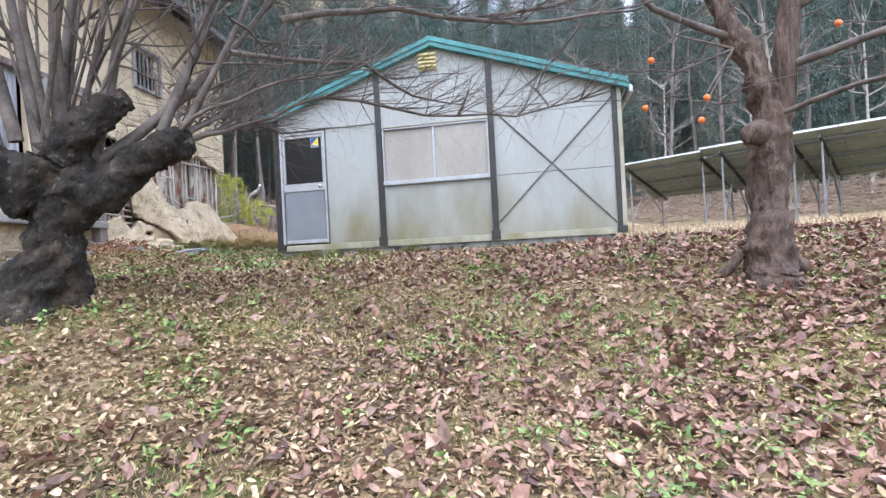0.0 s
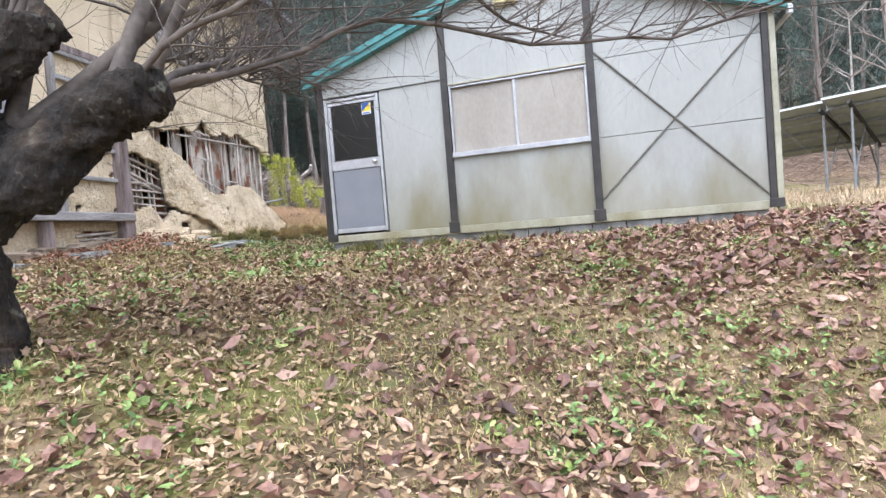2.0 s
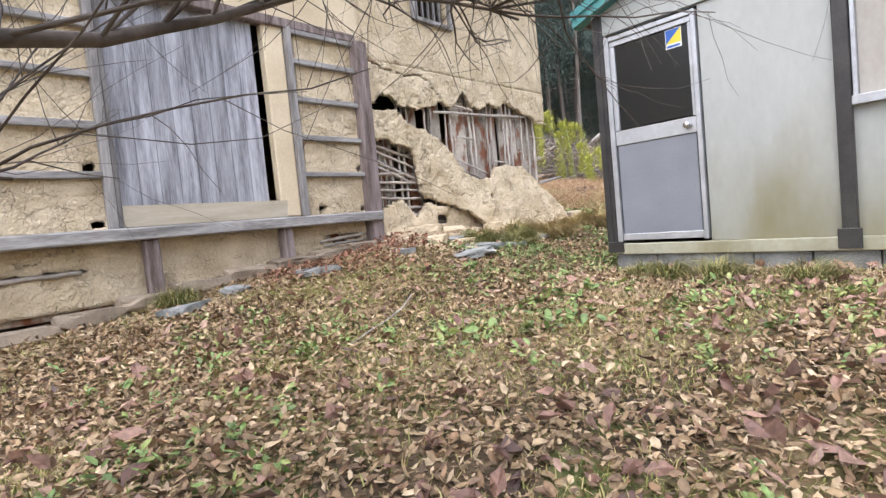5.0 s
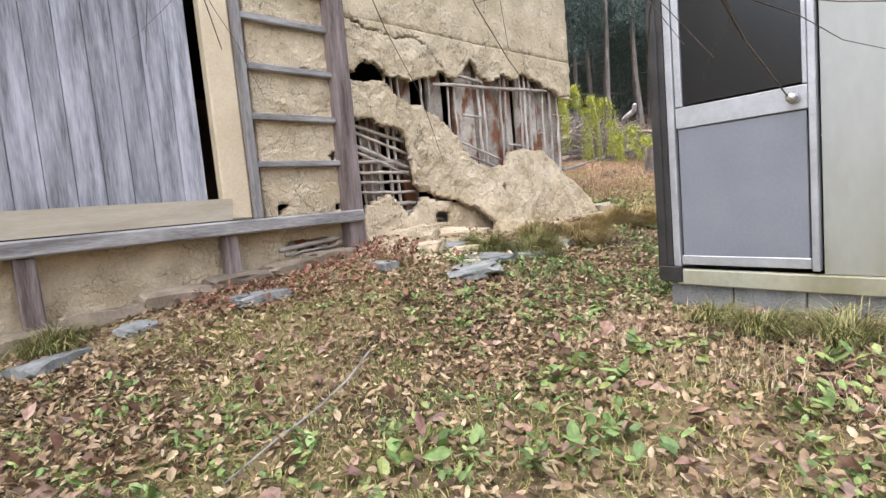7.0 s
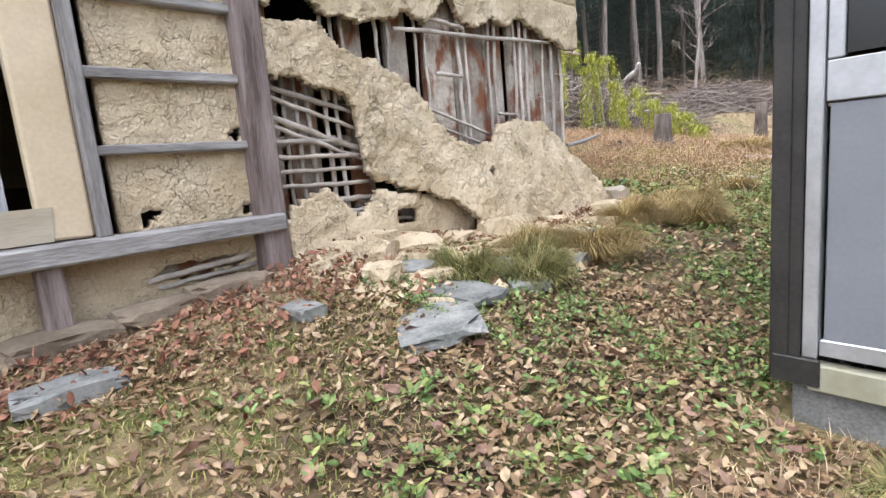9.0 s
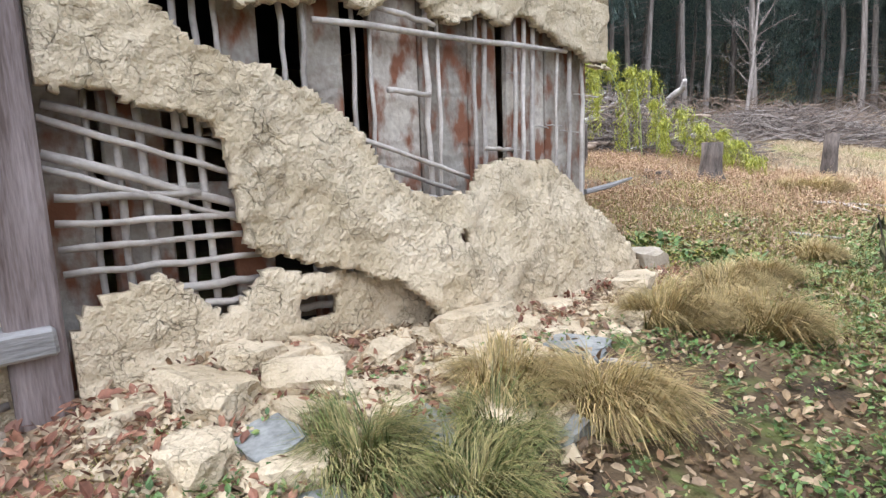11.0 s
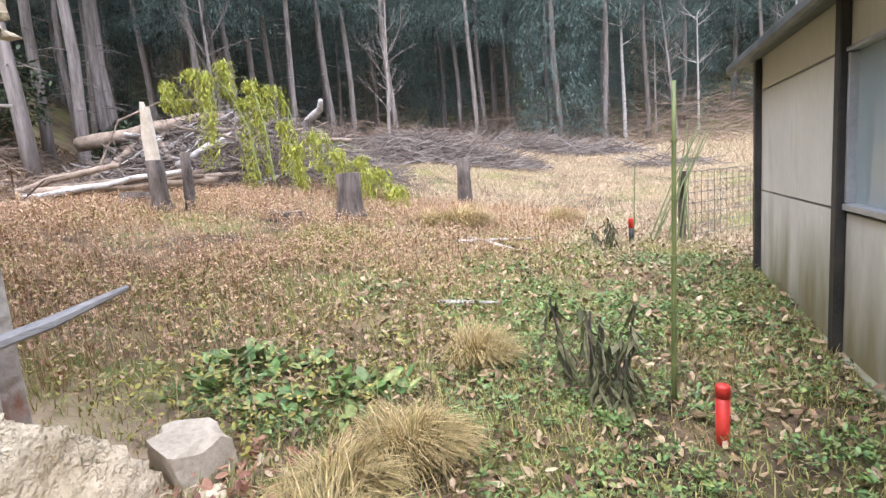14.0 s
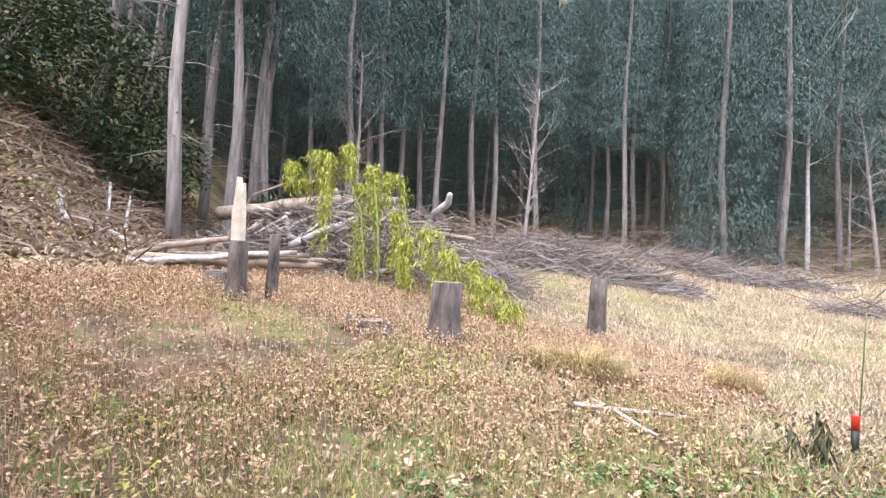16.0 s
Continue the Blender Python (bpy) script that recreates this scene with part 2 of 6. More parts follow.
def stained(reach, most, streak=2.2):
    """Green algae, densest along the foot of the panels, where damp rises; reach in metres."""
    def extra(m, n, l, b, mp, colour):
        co, sep = n.new("ShaderNodeTexCoord"), n.new("ShaderNodeSeparateXYZ")
        l.new(co.outputs["Object"], sep.inputs[0])
        nz, st = n.new("ShaderNodeTexNoise"), n.new("ShaderNodeMapping")
        st.inputs["Scale"].default_value = (streak, streak, 0.6)
        l.new(co.outputs["Object"], st.inputs["Vector"])
        l.new(st.outputs[0], nz.inputs["Vector"])
        nz.inputs["Scale"].default_value, nz.inputs["Detail"].default_value = 1.3, 7
        low = n.new("ShaderNodeMapRange")
        low.inputs["From Min"].default_value, low.inputs["From Max"].default_value = SZ0 + reach, SZ0 - 0.1
        low.inputs["To Min"].default_value, low.inputs["To Max"].default_value = -0.14, most
        l.new(sep.outputs["Z"], low.inputs["Value"])
        ad, mr, mx = n.new("ShaderNodeMath"), n.new("ShaderNodeMapRange"), n.new("ShaderNodeMix")
        l.new(nz.outputs[0], ad.inputs[0]), l.new(low.outputs[0], ad.inputs[1])
        mr.inputs["From Min"].default_value, mr.inputs["From Max"].default_value = 0.46, 0.98
        mr.inputs["To Max"].default_value = 0.9
        l.new(ad.outputs[0], mr.inputs["Value"])
        mx.data_type = "RGBA"
        l.new(mr.outputs[0], mx.inputs[0]), l.new(colour, mx.inputs[6])
        mx.inputs[7].default_value = (0.17, 0.14, 0.045, 1)
        l.new(mx.outputs[2], b.inputs["Base Color"])
    return extra


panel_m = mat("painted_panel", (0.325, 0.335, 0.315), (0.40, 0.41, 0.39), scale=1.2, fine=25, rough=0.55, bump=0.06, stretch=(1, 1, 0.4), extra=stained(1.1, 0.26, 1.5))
# same panels on the west side, base colour lightened to paint in that face's light
side_m = mat("grimy_panel_lightened", (0.56, 0.53, 0.47), (0.68, 0.65, 0.58), scale=1.2, fine=25, rough=0.6, bump=0.08, stretch=(1, 1, 0.4), extra=stained(1.0, 0.46, 2.4))
steel_m = mat("dark_steel", (0.018, 0.017, 0.017), (0.05, 0.045, 0.042), scale=5, rough=0.5, bump=0.08)
teal_m = mat("teal_roof", (0.035, 0.17, 0.175), (0.08, 0.28, 0.28), scale=3, rough=0.45, bump=0.05)
grey_roof_m = mat("grey_roof_sheet", (0.06, 0.07, 0.07), (0.16, 0.17, 0.17), scale=3, rough=0.5, bump=0.05)
alu_m = mat("aluminium", (0.42, 0.43, 0.45), (0.56, 0.57, 0.60), scale=8, rough=0.4, metal=0.55, bump=0.03)
door_m = mat("grey_door_sheet", (0.185, 0.195, 0.225), (0.235, 0.245, 0.275), scale=2, rough=0.5, bump=0.03)
block_m = mat("concrete_block", (0.12, 0.12, 0.115), (0.30, 0.30, 0.29), scale=5, fine=80, rough=0.95, bump=0.4)
board_m = mat("window_board", (0.30, 0.275, 0.24), (0.40, 0.375, 0.335), scale=2, fine=30, rough=0.6, bump=0.02, stretch=(1, 1, 0.5))
cream_m = mat("cream_strip", (0.30, 0.295, 0.22), (0.45, 0.44, 0.35), scale=2.5, fine=30, rough=0.6, bump=0.06, extra=stained(0.5, 0.12, 2.5))
vent_m = mat("yellowed_plastic", (0.55, 0.47, 0.22), (0.70, 0.62, 0.34), scale=6, rough=0.5, bump=0.03)


def dark_glass_mat():
    m = bpy.data.materials.new("dark_glass")
    m.use_nodes = True
    b = m.node_tree.nodes["Principled BSDF"]
    b.inputs["Base Color"].default_value = (0.012, 0.013, 0.014, 1)
    b.inputs["Roughness"].default_value = 0.22
    return m


glass_m = dark_glass_mat()


def pane_mat():
    m = bpy.data.materials.new("frosted_pane")
    m.use_nodes = True
    b = m.node_tree.nodes["Principled BSDF"]
    b.inputs["Base Color"].default_value = (0.30, 0.36, 0.38, 1)
    b.inputs["Roughness"].default_value = 0.12
    return m


pane_m = pane_mat()
shed = thing("prefabricated_shed", "pale grey prefabricated shed with dark steel posts and teal gable trim", "shed")
BAYS = [SX0, -2.68, -0.85, SX1]
SIDE = [SY0, 10.42, 12.56, 14.62, SY1]


def roof_z(x):
    mid = (SX0 + SX1) / 2
    return SZR - (SZR - SZE) * abs(x - mid) / (SX1 - mid)


def prism(poly, axis_i, a, b):
    """A flat polygon in the other two axes, thickened from a to b along one axis."""
    bm = bmesh.new()
    def at(p, w):
        q = list(p)
        q.insert(axis_i, w)
        return bm.verts.new(q)
    v0, v1 = [at(p, a) for p in poly], [at(p, b) for p in poly]
    bm.faces.new(v0)
    bm.faces.new(list(reversed(v1)))
    for i in range(len(poly)):
        j = (i + 1) % len(poly)
        bm.faces.new((v0[i], v0[j], v1[j], v1[i]))
    return bm


def shed_panels():
    # gable panels, bay by bay, split as their joints show
    x0, x1, x2, x3 = BAYS
    th = 0.05
    spans = [
        ((-3.62, x1), SZ0, 3.66, False), ((x0, x1), 3.66, None, True),
        ((x1, x2), SZ0, 2.66, False), ((x1, x2), 3.56, None, True),
        ((x2, x3), SZ0, 2.66, False), ((x2, x3), 2.66, 3.6, False), ((x2, x3), 3.6, None, True),
    ]
    mid = (SX0 + SX1) / 2
    for (a, b), lo, hi, gable in spans:
        a, b, lo2 = a + 0.004, b - 0.004, lo + 0.004
        if gable:
            poly = [(a, lo2), (b, lo2), (b, roof_z(b))] + ([(mid, roof_z(mid))] if a < mid < b else []) + [(a, roof_z(a))]
        else:
            poly = [(a, lo2), (b, lo2), (b, hi - 0.004), (a, hi - 0.004)]
        y = SY0 - (0.02 if gable and lo > 3.5 and b < 0 else 0.0)
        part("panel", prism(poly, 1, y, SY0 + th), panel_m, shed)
    for (a, b) in zip(SIDE, SIDE[1:]):
        window = a == SIDE[2]
        for lo, hi in ((SZ0, 2.64), (2.65, 3.62), (3.63, SZE + 0.1)):
            if window and lo == 2.65:
                continue
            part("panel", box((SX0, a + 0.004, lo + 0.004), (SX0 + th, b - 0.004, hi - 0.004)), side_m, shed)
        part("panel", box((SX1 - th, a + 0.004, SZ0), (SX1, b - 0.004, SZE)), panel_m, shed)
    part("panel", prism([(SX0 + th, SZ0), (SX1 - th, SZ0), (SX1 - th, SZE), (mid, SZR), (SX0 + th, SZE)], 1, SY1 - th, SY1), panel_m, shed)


shed_panels()
for i, x in enumerate(BAYS):
    top = roof_z(x) - 0.02
    if i in (1, 2):
        part("post", box((x - 0.045, SY0 - 0.06, SZ0 - 0.07), (x + 0.045, SY0 + 0.0, top), 0.006), steel_m, shed)
        part("foot_plate", box((x - 0.07, SY0 - 0.075, SZ0 - 0.08), (x + 0.07, SY0 - 0.062, SZ0 + 0.06), 0.004), steel_m, shed)
    else:
        part("post", box((x - 0.035, SY0 - 0.03, SZ0 - 0.07), (x + 0.035, SY0 - 0.002, top), 0.006), steel_m, shed)
        part("foot_plate", box((x - 0.05, SY0 - 0.05, SZ0 - 0.08), (x + 0.1, SY0 - 0.031, SZ0 + 0.02), 0.004), steel_m, shed)
part("corner_post", box((SX1 + 0.037, SY0 - 0.04, SZ0 - 0.1), (SX1 + 0.1, SY0 + 0.05, SZE), 0.006), cream_m, shed)
for y in SIDE:
    part("post", box((SX0 - 0.06, y - 0.045, SZ0 - 0.07), (SX0 - 0.002, y + 0.045, SZE + 0.07), 0.006), steel_m, shed)
# base strip and its blocks
part("base_strip", box((SX0 + 0.06, SY0 - 0.035, SZ0 - 0.1), (SX1 - 0.03, SY0 + 0.03, SZ0 + 0.0), 0.006), cream_m, shed)
part("base_strip", box((SX0 - 0.035, SY0 + 0.04, SZ0 - 0.1), (SX0 + 0.03, SY1, SZ0 + 0.0), 0.006), cream_m, shed)
for k in range(14):
    a = SX0 + k * 0.393
    part("foundation_block", box((a + 0.004, SY0 + 0.0, 1.2), (a + 0.387, SY0 + 0.12, SZ0 - 0.102), 0.005), block_m, shed)
for k in range(21):
    a = SY0 + 0.125 + k * 0.398
    part("foundation_block", box((SX0 + 0.0, a + 0.004, 1.2), (SX0 + 0.12, a + 0.39, SZ0 - 0.102), 0.005), block_m, shed)
# bracing
rust_m = mat("brace_steel", (0.09, 0.09, 0.075), (0.2, 0.19, 0.16), scale=12, rough=0.6, bump=0.1)
for a, b in (((-0.80, 1.92), (0.97, 3.70)), ((-0.80, 3.68), (0.97, 1.82))):
    part("brace", tube([(a[0], SY0 - 0.012, a[1]), (b[0], SY0 - 0.012, b[1])], 0.011, 6), rust_m, shed)
for c in (SIDE[1], SIDE[0], SIDE[3]):
    d = SIDE[SIDE.index(c) + 1]
    if c == SIDE[3]:
        continue
    part("brace", tube([(SX0 - 0.015, c + 0.05, 1.84), (SX0 - 0.015, d - 0.05, 3.66)], 0.011, 6), steel_m, shed)
    part("brace", tube([(SX0 - 0.018, c + 0.05, 3.66), (SX0 - 0.018, d - 0.05, 1.84)], 0.011, 6), steel_m, shed)
# roof
mid = (SX0 + SX1) / 2
for s in (-1, 1):
    xe = mid + s * ((SX1 - SX0) / 2 + 0.2)
    ze = SZR - (SZR - SZE) * abs(xe - mid) / (SX1 - mid)
    roof = part("roof_sheet", prism([(mid, SZR + 0.06), (xe, ze + 0.06), (xe, ze + 0.10), (mid, SZR + 0.105)], 1, SY0 - 0.02, SY1 + 0.25), grey_roof_m, shed)
    part("verge_trim", prism([(mid, SZR - 0.03), (xe, ze - 0.03), (xe, ze + 0.10), (mid, SZR + 0.10)], 1, SY0 - 0.14, SY0 - 0.022), teal_m, shed)
    part("verge_lip", prism([(mid, SZR + 0.045), (xe, ze + 0.045), (xe, ze + 0.115), (mid, SZR + 0.118)], 1, SY0 - 0.16, SY0 - 0.142), teal_m, shed)
    part("gutter", box((min(xe, xe + s * 0.07), SY0 - 0.1, ze - (0.1 if s > 0 else -0.04)), (max(xe, xe + s * 0.07), SY1 + 0.3, ze + (0.02 if s > 0 else 0.13)), 0.02), alu_m if s > 0 else grey_roof_m, shed)
# vent
vent = part("vent_frame", box((-1.96, SY0 - 0.06, 4.42), (-1.66, SY0 - 0.024, 4.70), 0.01), vent_m, shed, "yellowed plastic vent")
for k in range(4):
    part("vent_slat", prism([(SY0 - 0.075 - 0.03, 4.455 + k * 0.062), (SY0 - 0.062, 4.49 + k * 0.062), (SY0 - 0.062, 4.505 + k * 0.062), (SY0 - 0.105, 4.467 + k * 0.062)], 0, -1.945, -1.675), vent_m, vent)


# shed door
def shed_door():
    x0, x1, z0, z1, y = -4.44, -3.63, SZ0 + 0.02, 3.63, SY0
    door = part("door", box((x0 + 0.05, y - 0.01, z0 + 0.06), (x1 - 0.05, y + 0.03, 2.64), 0.004), door_m, shed, "grey aluminium door with dark upper pane")
    part("door_glass", box((x0 + 0.09, y - 0.004, 2.79), (x1 - 0.07, y + 0.012, z1 - 0.1)), glass_m, door)
    for lo, hi in (((x0 + 0.04, y - 0.018, 2.645), (x1 - 0.04, y + 0.03, 2.775)), ((x0 + 0.04, y - 0.018, z1 - 0.09), (x1 - 0.04, y + 0.03, z1 - 0.045)),
                   ((x0 + 0.04, y - 0.018, 2.78), (x0 + 0.085, y + 0.03, z1 - 0.095)), ((x1 - 0.066, y - 0.018, 2.78), (x1 - 0.04, y + 0.03, z1 - 0.095)),
                   ((x0 + 0.04, y - 0.018, z0 + 0.01), (x1 - 0.04, y + 0.03, z0 + 0.07))):
        part("door_rail", box(lo, hi, 0.004), alu_m, door)
    for lo, hi in (((x0 - 0.01, y - 0.03, z0), (x0 + 0.036, y + 0.03, z1)), ((x1 - 0.036, y - 0.03, z0), (x1, y + 0.03, z1)), ((x0 + 0.04, y - 0.03, z1 - 0.04), (x1 - 0.04, y + 0.03, z1))):
        part("door_frame", box(lo, hi, 0.004), alu_m, shed)
    knob_m = mat("chrome", (0.55, 0.55, 0.55), (0.75, 0.75, 0.75), rough=0.18, metal=1.0, bump=0)
    bm = tube([(-3.735, y - 0.018, 2.71), (-3.735, y - 0.03, 2.71), (-3.735, y - 0.045, 2.71), (-3.735, y - 0.06, 2.71), (-3.735, y - 0.075, 2.71), (-3.735, y - 0.08, 2.71)], [0.032, 0.032, 0.014, 0.026, 0.026, 0.014], 14)
    part("door_knob", bm, knob_m, door, "chrome round knob", True)
    blue, yellow, white = (mat(a, c, c, bump=0, rough=0.4) for a, c in (("sticker_blue", (0.02, 0.09, 0.36)), ("sticker_yellow", (0.75, 0.55, 0.04)), ("sticker_white", (0.7, 0.7, 0.7))))
    st = part("sticker", box((-3.885, y - 0.0062, 3.37), (-3.75, y - 0.0045, 3.53)), white, door, "small blue and yellow sticker")
    part("sticker_field", prism([(-3.88, 3.41), (-3.755, 3.525), (-3.88, 3.525)], 1, y - 0.0075, y - 0.0065), blue, st)
    part("sticker_field", prism([(-3.88, 3.41), (-3.755, 3.41), (-3.755, 3.523)], 1, y - 0.0075, y - 0.0065), yellow, st)
    part("sticker_bar", box((-3.872, y - 0.0075, 3.378), (-3.765, y - 0.0065, 3.396)), blue, st)


shed_door()
# window in the gable, boarded behind its panes
wx0, wx1, wz0, wz1 = -2.63, -0.895, 2.665, 3.555
part("window_board", box((wx0 + 0.03, SY0 + 0.012, wz0 + 0.03), (-1.79, SY0 + 0.03, wz1 - 0.03)), board_m, shed)
part("window_board", box((-1.77, SY0 + 0.0, wz0 + 0.03), (wx1 - 0.03, SY0 + 0.01, wz1 - 0.03)), board_m, shed)
for lo, hi in (((wx0, SY0 - 0.035, wz0), (wx0 + 0.028, SY0 + 0.03, wz1)), ((wx1 - 0.028, SY0 - 0.035, wz0), (wx1, SY0 + 0.03, wz1)),
               ((wx0 - 0.01, SY0 - 0.05, wz0 - 0.035), (wx1 + 0.01, SY0 + 0.03, wz0 + 0.028)), ((wx0 + 0.03, SY0 - 0.03, wz1 - 0.028), (wx1 - 0.03, SY0 + 0.03, wz1)),
               ((-1.80, SY0 - 0.02, wz0 + 0.03), (-1.765, SY0 + 0.011, wz1 - 0.03))):
    part("window_frame", box(lo, hi, 0.004), alu_m, shed)
part("drip_rail", box((wx0 - 0.02, SY0 - 0.045, wz1 + 0.004), (wx1 + 0.02, SY0 - 0.022, wz1 + 0.03), 0.004), cream_m, shed)
# window in the long side
for a, b, o in ((12.62, 13.62, 0.014), (13.60, 14.56, 0.03)):
    part("window_pane", box((SX0 + o, a, 2.70), (SX0 + o + 0.006, b, 3.60)), pane_m, shed)
for lo, hi in (((SX0 - 0.03, 12.61, 2.66), (SX0 + 0.05, 14.57, 2.70)), ((SX0 - 0.03, 12.61, 3.60), (SX0 + 0.05, 14.57, 3.625)), ((SX0 - 0.015, 13.59, 2.705), (SX0 + 0.04, 13.63, 3.595)),
               ((SX0 - 0.02, 12.606, 2.705), (SX0 + 0.04, 12.635, 3.595)), ((SX0 - 0.02, 14.54, 2.705), (SX0 + 0.04, 14.57, 3.595))):
    part("window_frame", box(lo, hi, 0.004), alu_m, shed)

# ---- the old earthen-walled storehouse: u along its east wall, w out of it, z up ----
HOUSE = Matrix.Translation((-7.44, 7.775, 0)) @ Matrix.Rotation(radians(90 + 5.71), 4, "Z") @ Matrix.Diagonal((1, -1, 1, 1))
# in the house's own frame: x = u (north along the wall), y = w (out, to the east)


def hpart(name, bm, material, parent, label="", smooth=False):
    bmesh.ops.transform(bm, matrix=HOUSE, verts=bm.verts)
    return part(name, bm, material, parent, label, smooth)


def crackle(m, n, l, b, mp, colour):
    """Drying cracks that come and go, pits and flakes in the clay, and pale worn patches."""
    co = n.new("ShaderNodeTexCoord")
    wob = n.new("ShaderNodeTexNoise")
    wob.inputs["Scale"].default_value, wob.inputs["Detail"].default_value = 7.0, 5
    l.new(co.outputs["Object"], wob.inputs["Vector"])
    vm = n.new("ShaderNodeVectorMath")
    vm.operation = "MULTIPLY_ADD"
    l.new(wob.outputs["Color"], vm.inputs[0])
    vm.inputs[1].default_value = (0.16, 0.16, 0.16)
    l.new(co.outputs["Object"], vm.inputs[2])
    mask, mr0 = n.new("ShaderNodeTexNoise"), n.new("ShaderNodeMapRange")
    mask.inputs["Scale"].default_value, mask.inputs["Detail"].default_value = 4.5, 4
    l.new(co.outputs["Object"], mask.inputs["Vector"])
    mr0.inputs["From Min"].default_value, mr0.inputs["From Max"].default_value = 0.46, 0.62
    l.new(mask.outputs[0], mr0.inputs["Value"])
    last, normal = colour, b.inputs["Normal"].links[0].from_socket
    for scale, wide, dark, deep in ((8.0, 0.03, 0.55, 0.02), (26.0, 0.06, 0.25, 0.008)):
        vor, mr, mul, mx, bp, inv = (n.new("ShaderNode" + k) for k in ("TexVoronoi", "MapRange", "Math", "Mix", "Bump", "Math"))
        vor.feature = "DISTANCE_TO_EDGE"
        vor.inputs["Scale"].default_value = scale
        l.new(vm.outputs[0], vor.inputs["Vector"])
        mr.inputs["From Max"].default_value, mr.inputs["To Min"].default_value, mr.inputs["To Max"].default_value = wide, 1.0, 0.0
        l.new(vor.outputs["Distance"], mr.inputs["Value"])
        mul.operation = "MULTIPLY"
        l.new(mr.outputs[0], mul.inputs[0]), l.new(mr0.outputs[0], mul.inputs[1])
        inv.operation = "MULTIPLY"
        inv.inputs[1].default_value = dark
        l.new(mul.outputs[0], inv.inputs[0])
        mx.data_type = "RGBA"
        l.new(inv.outputs[0], mx.inputs[0]), l.new(last, mx.inputs[6])
        mx.inputs[7].default_value = (0.16, 0.11, 0.06, 1)
        bp.invert = True
        bp.inputs["Strength"].default_value, bp.inputs["Distance"].default_value = 0.7, deep
        l.new(mul.outputs[0], bp.inputs["Height"]), l.new(normal, bp.inputs["Normal"])
        last, normal = mx.outputs[2], bp.outputs[0]
    pit, bp = n.new("ShaderNodeTexNoise"), n.new("ShaderNodeBump")
    pit.inputs["Scale"].default_value, pit.inputs["Detail"].default_value = 22.0, 9
    l.new(co.outputs["Object"], pit.inputs["Vector"])
    bp.inputs["Strength"].default_value, bp.inputs["Distance"].default_value = 0.9, 0.035
    l.new(pit.outputs[0], bp.inputs["Height"]), l.new(normal, bp.inputs["Normal"])
    l.new(bp.outputs[0], b.inputs["Normal"])
    l.new(last, b.inputs["Base Color"])


clay_m = mat("clay_plaster", (0.55, 0.435, 0.28), (0.78, 0.65, 0.47), scale=3.0, fine=55, rough=0.95, bump=1.0, bump_dist=0.03, extra=crackle)
clay_smooth_m = mat("clay_render", (0.58, 0.465, 0.31), (0.75, 0.63, 0.455), scale=1.6, fine=40, rough=0.95, bump=0.3, bump_dist=0.01)
def rust_patches(m, n, l, b, mp, colour):
    """Rust-red stains where the old clay is worn through."""
    co, nz, mr, mx = n.new("ShaderNodeTexCoord"), n.new("ShaderNodeTexNoise"), n.new("ShaderNodeMapRange"), n.new("ShaderNodeMix")
    st = n.new("ShaderNodeMapping")
    st.inputs["Scale"].default_value = (1.5, 1.5, 0.8)
    l.new(co.outputs["Object"], st.inputs["Vector"])
    l.new(st.outputs[0], nz.inputs["Vector"])
    nz.inputs["Scale"].default_value, nz.inputs["Detail"].default_value = 4.0, 7
    mr.inputs["From Min"].default_value, mr.inputs["From Max"].default_value = 0.48, 0.6
    l.new(nz.outputs[0], mr.inputs["Value"])
    mx.data_type = "RGBA"
    l.new(mr.outputs[0], mx.inputs[0]), l.new(colour, mx.inputs[6])
    mx.inputs[7].default_value = (0.24, 0.10, 0.055, 1)
    l.new(mx.outputs[2], b.inputs["Base Color"])
    # courses of clay pressed against the boards
    wv, bp, old = n.new("ShaderNodeTexWave"), n.new("ShaderNodeBump"), b.inputs["Normal"].links[0].from_socket
    wv.bands_direction = "Z"
    wv.inputs["Scale"].default_value, wv.inputs["Distortion"].default_value, wv.inputs["Detail"].default_value = 3.0, 9.0, 5
    l.new(co.outputs["Object"], wv.inputs["Vector"])
    bp.inputs["Strength"].default_value, bp.inputs["Distance"].default_value = 0.3, 0.015
    l.new(wv.outputs["Fac"], bp.inputs["Height"]), l.new(old, bp.inputs["Normal"]), l.new(bp.outputs[0], b.inputs["Normal"])


inner_m = mat("inner_clay", (0.26, 0.21, 0.17), (0.52, 0.47, 0.40), scale=3.5, fine=30, rough=0.95, bump=0.7, vary=0.3, extra=rust_patches)
wood_m = mat("weathered_wood", (0.13, 0.12, 0.115), (0.36, 0.34, 0.33), scale=3, fine=22, rough=0.9, bump=0.5, stretch=(4, 4, 0.5), vary=0.15)
woodh_m = mat("weathered_wood_lengthwise", (0.16, 0.15, 0.145), (0.42, 0.40, 0.39), scale=3, fine=22, rough=0.9, bump=0.5, stretch=(4, 0.5, 4), vary=0.12)
postwood_m = mat("dark_post_wood", (0.10, 0.07, 0.06), (0.32, 0.26, 0.25), scale=3, fine=22, rough=0.9, bump=0.6, stretch=(5, 5, 0.5), vary=0.1)
boards_m = mat("grey_door_boards", (0.15, 0.15, 0.165), (0.46, 0.46, 0.50), scale=2.4, fine=16, rough=0.9, bump=0.3, stretch=(6, 6, 0.6), vary=0.14)
bamboo_m = mat("old_bamboo", (0.34, 0.29, 0.25), (0.60, 0.54, 0.48), scale=4, fine=30, rough=0.75, bump=0.3, vary=0.25)
plank_m = mat("pale_plank", (0.40, 0.34, 0.25), (0.52, 0.46, 0.36), scale=3, fine=20, rough=0.85, bump=0.2, stretch=(4, 0.5, 4))
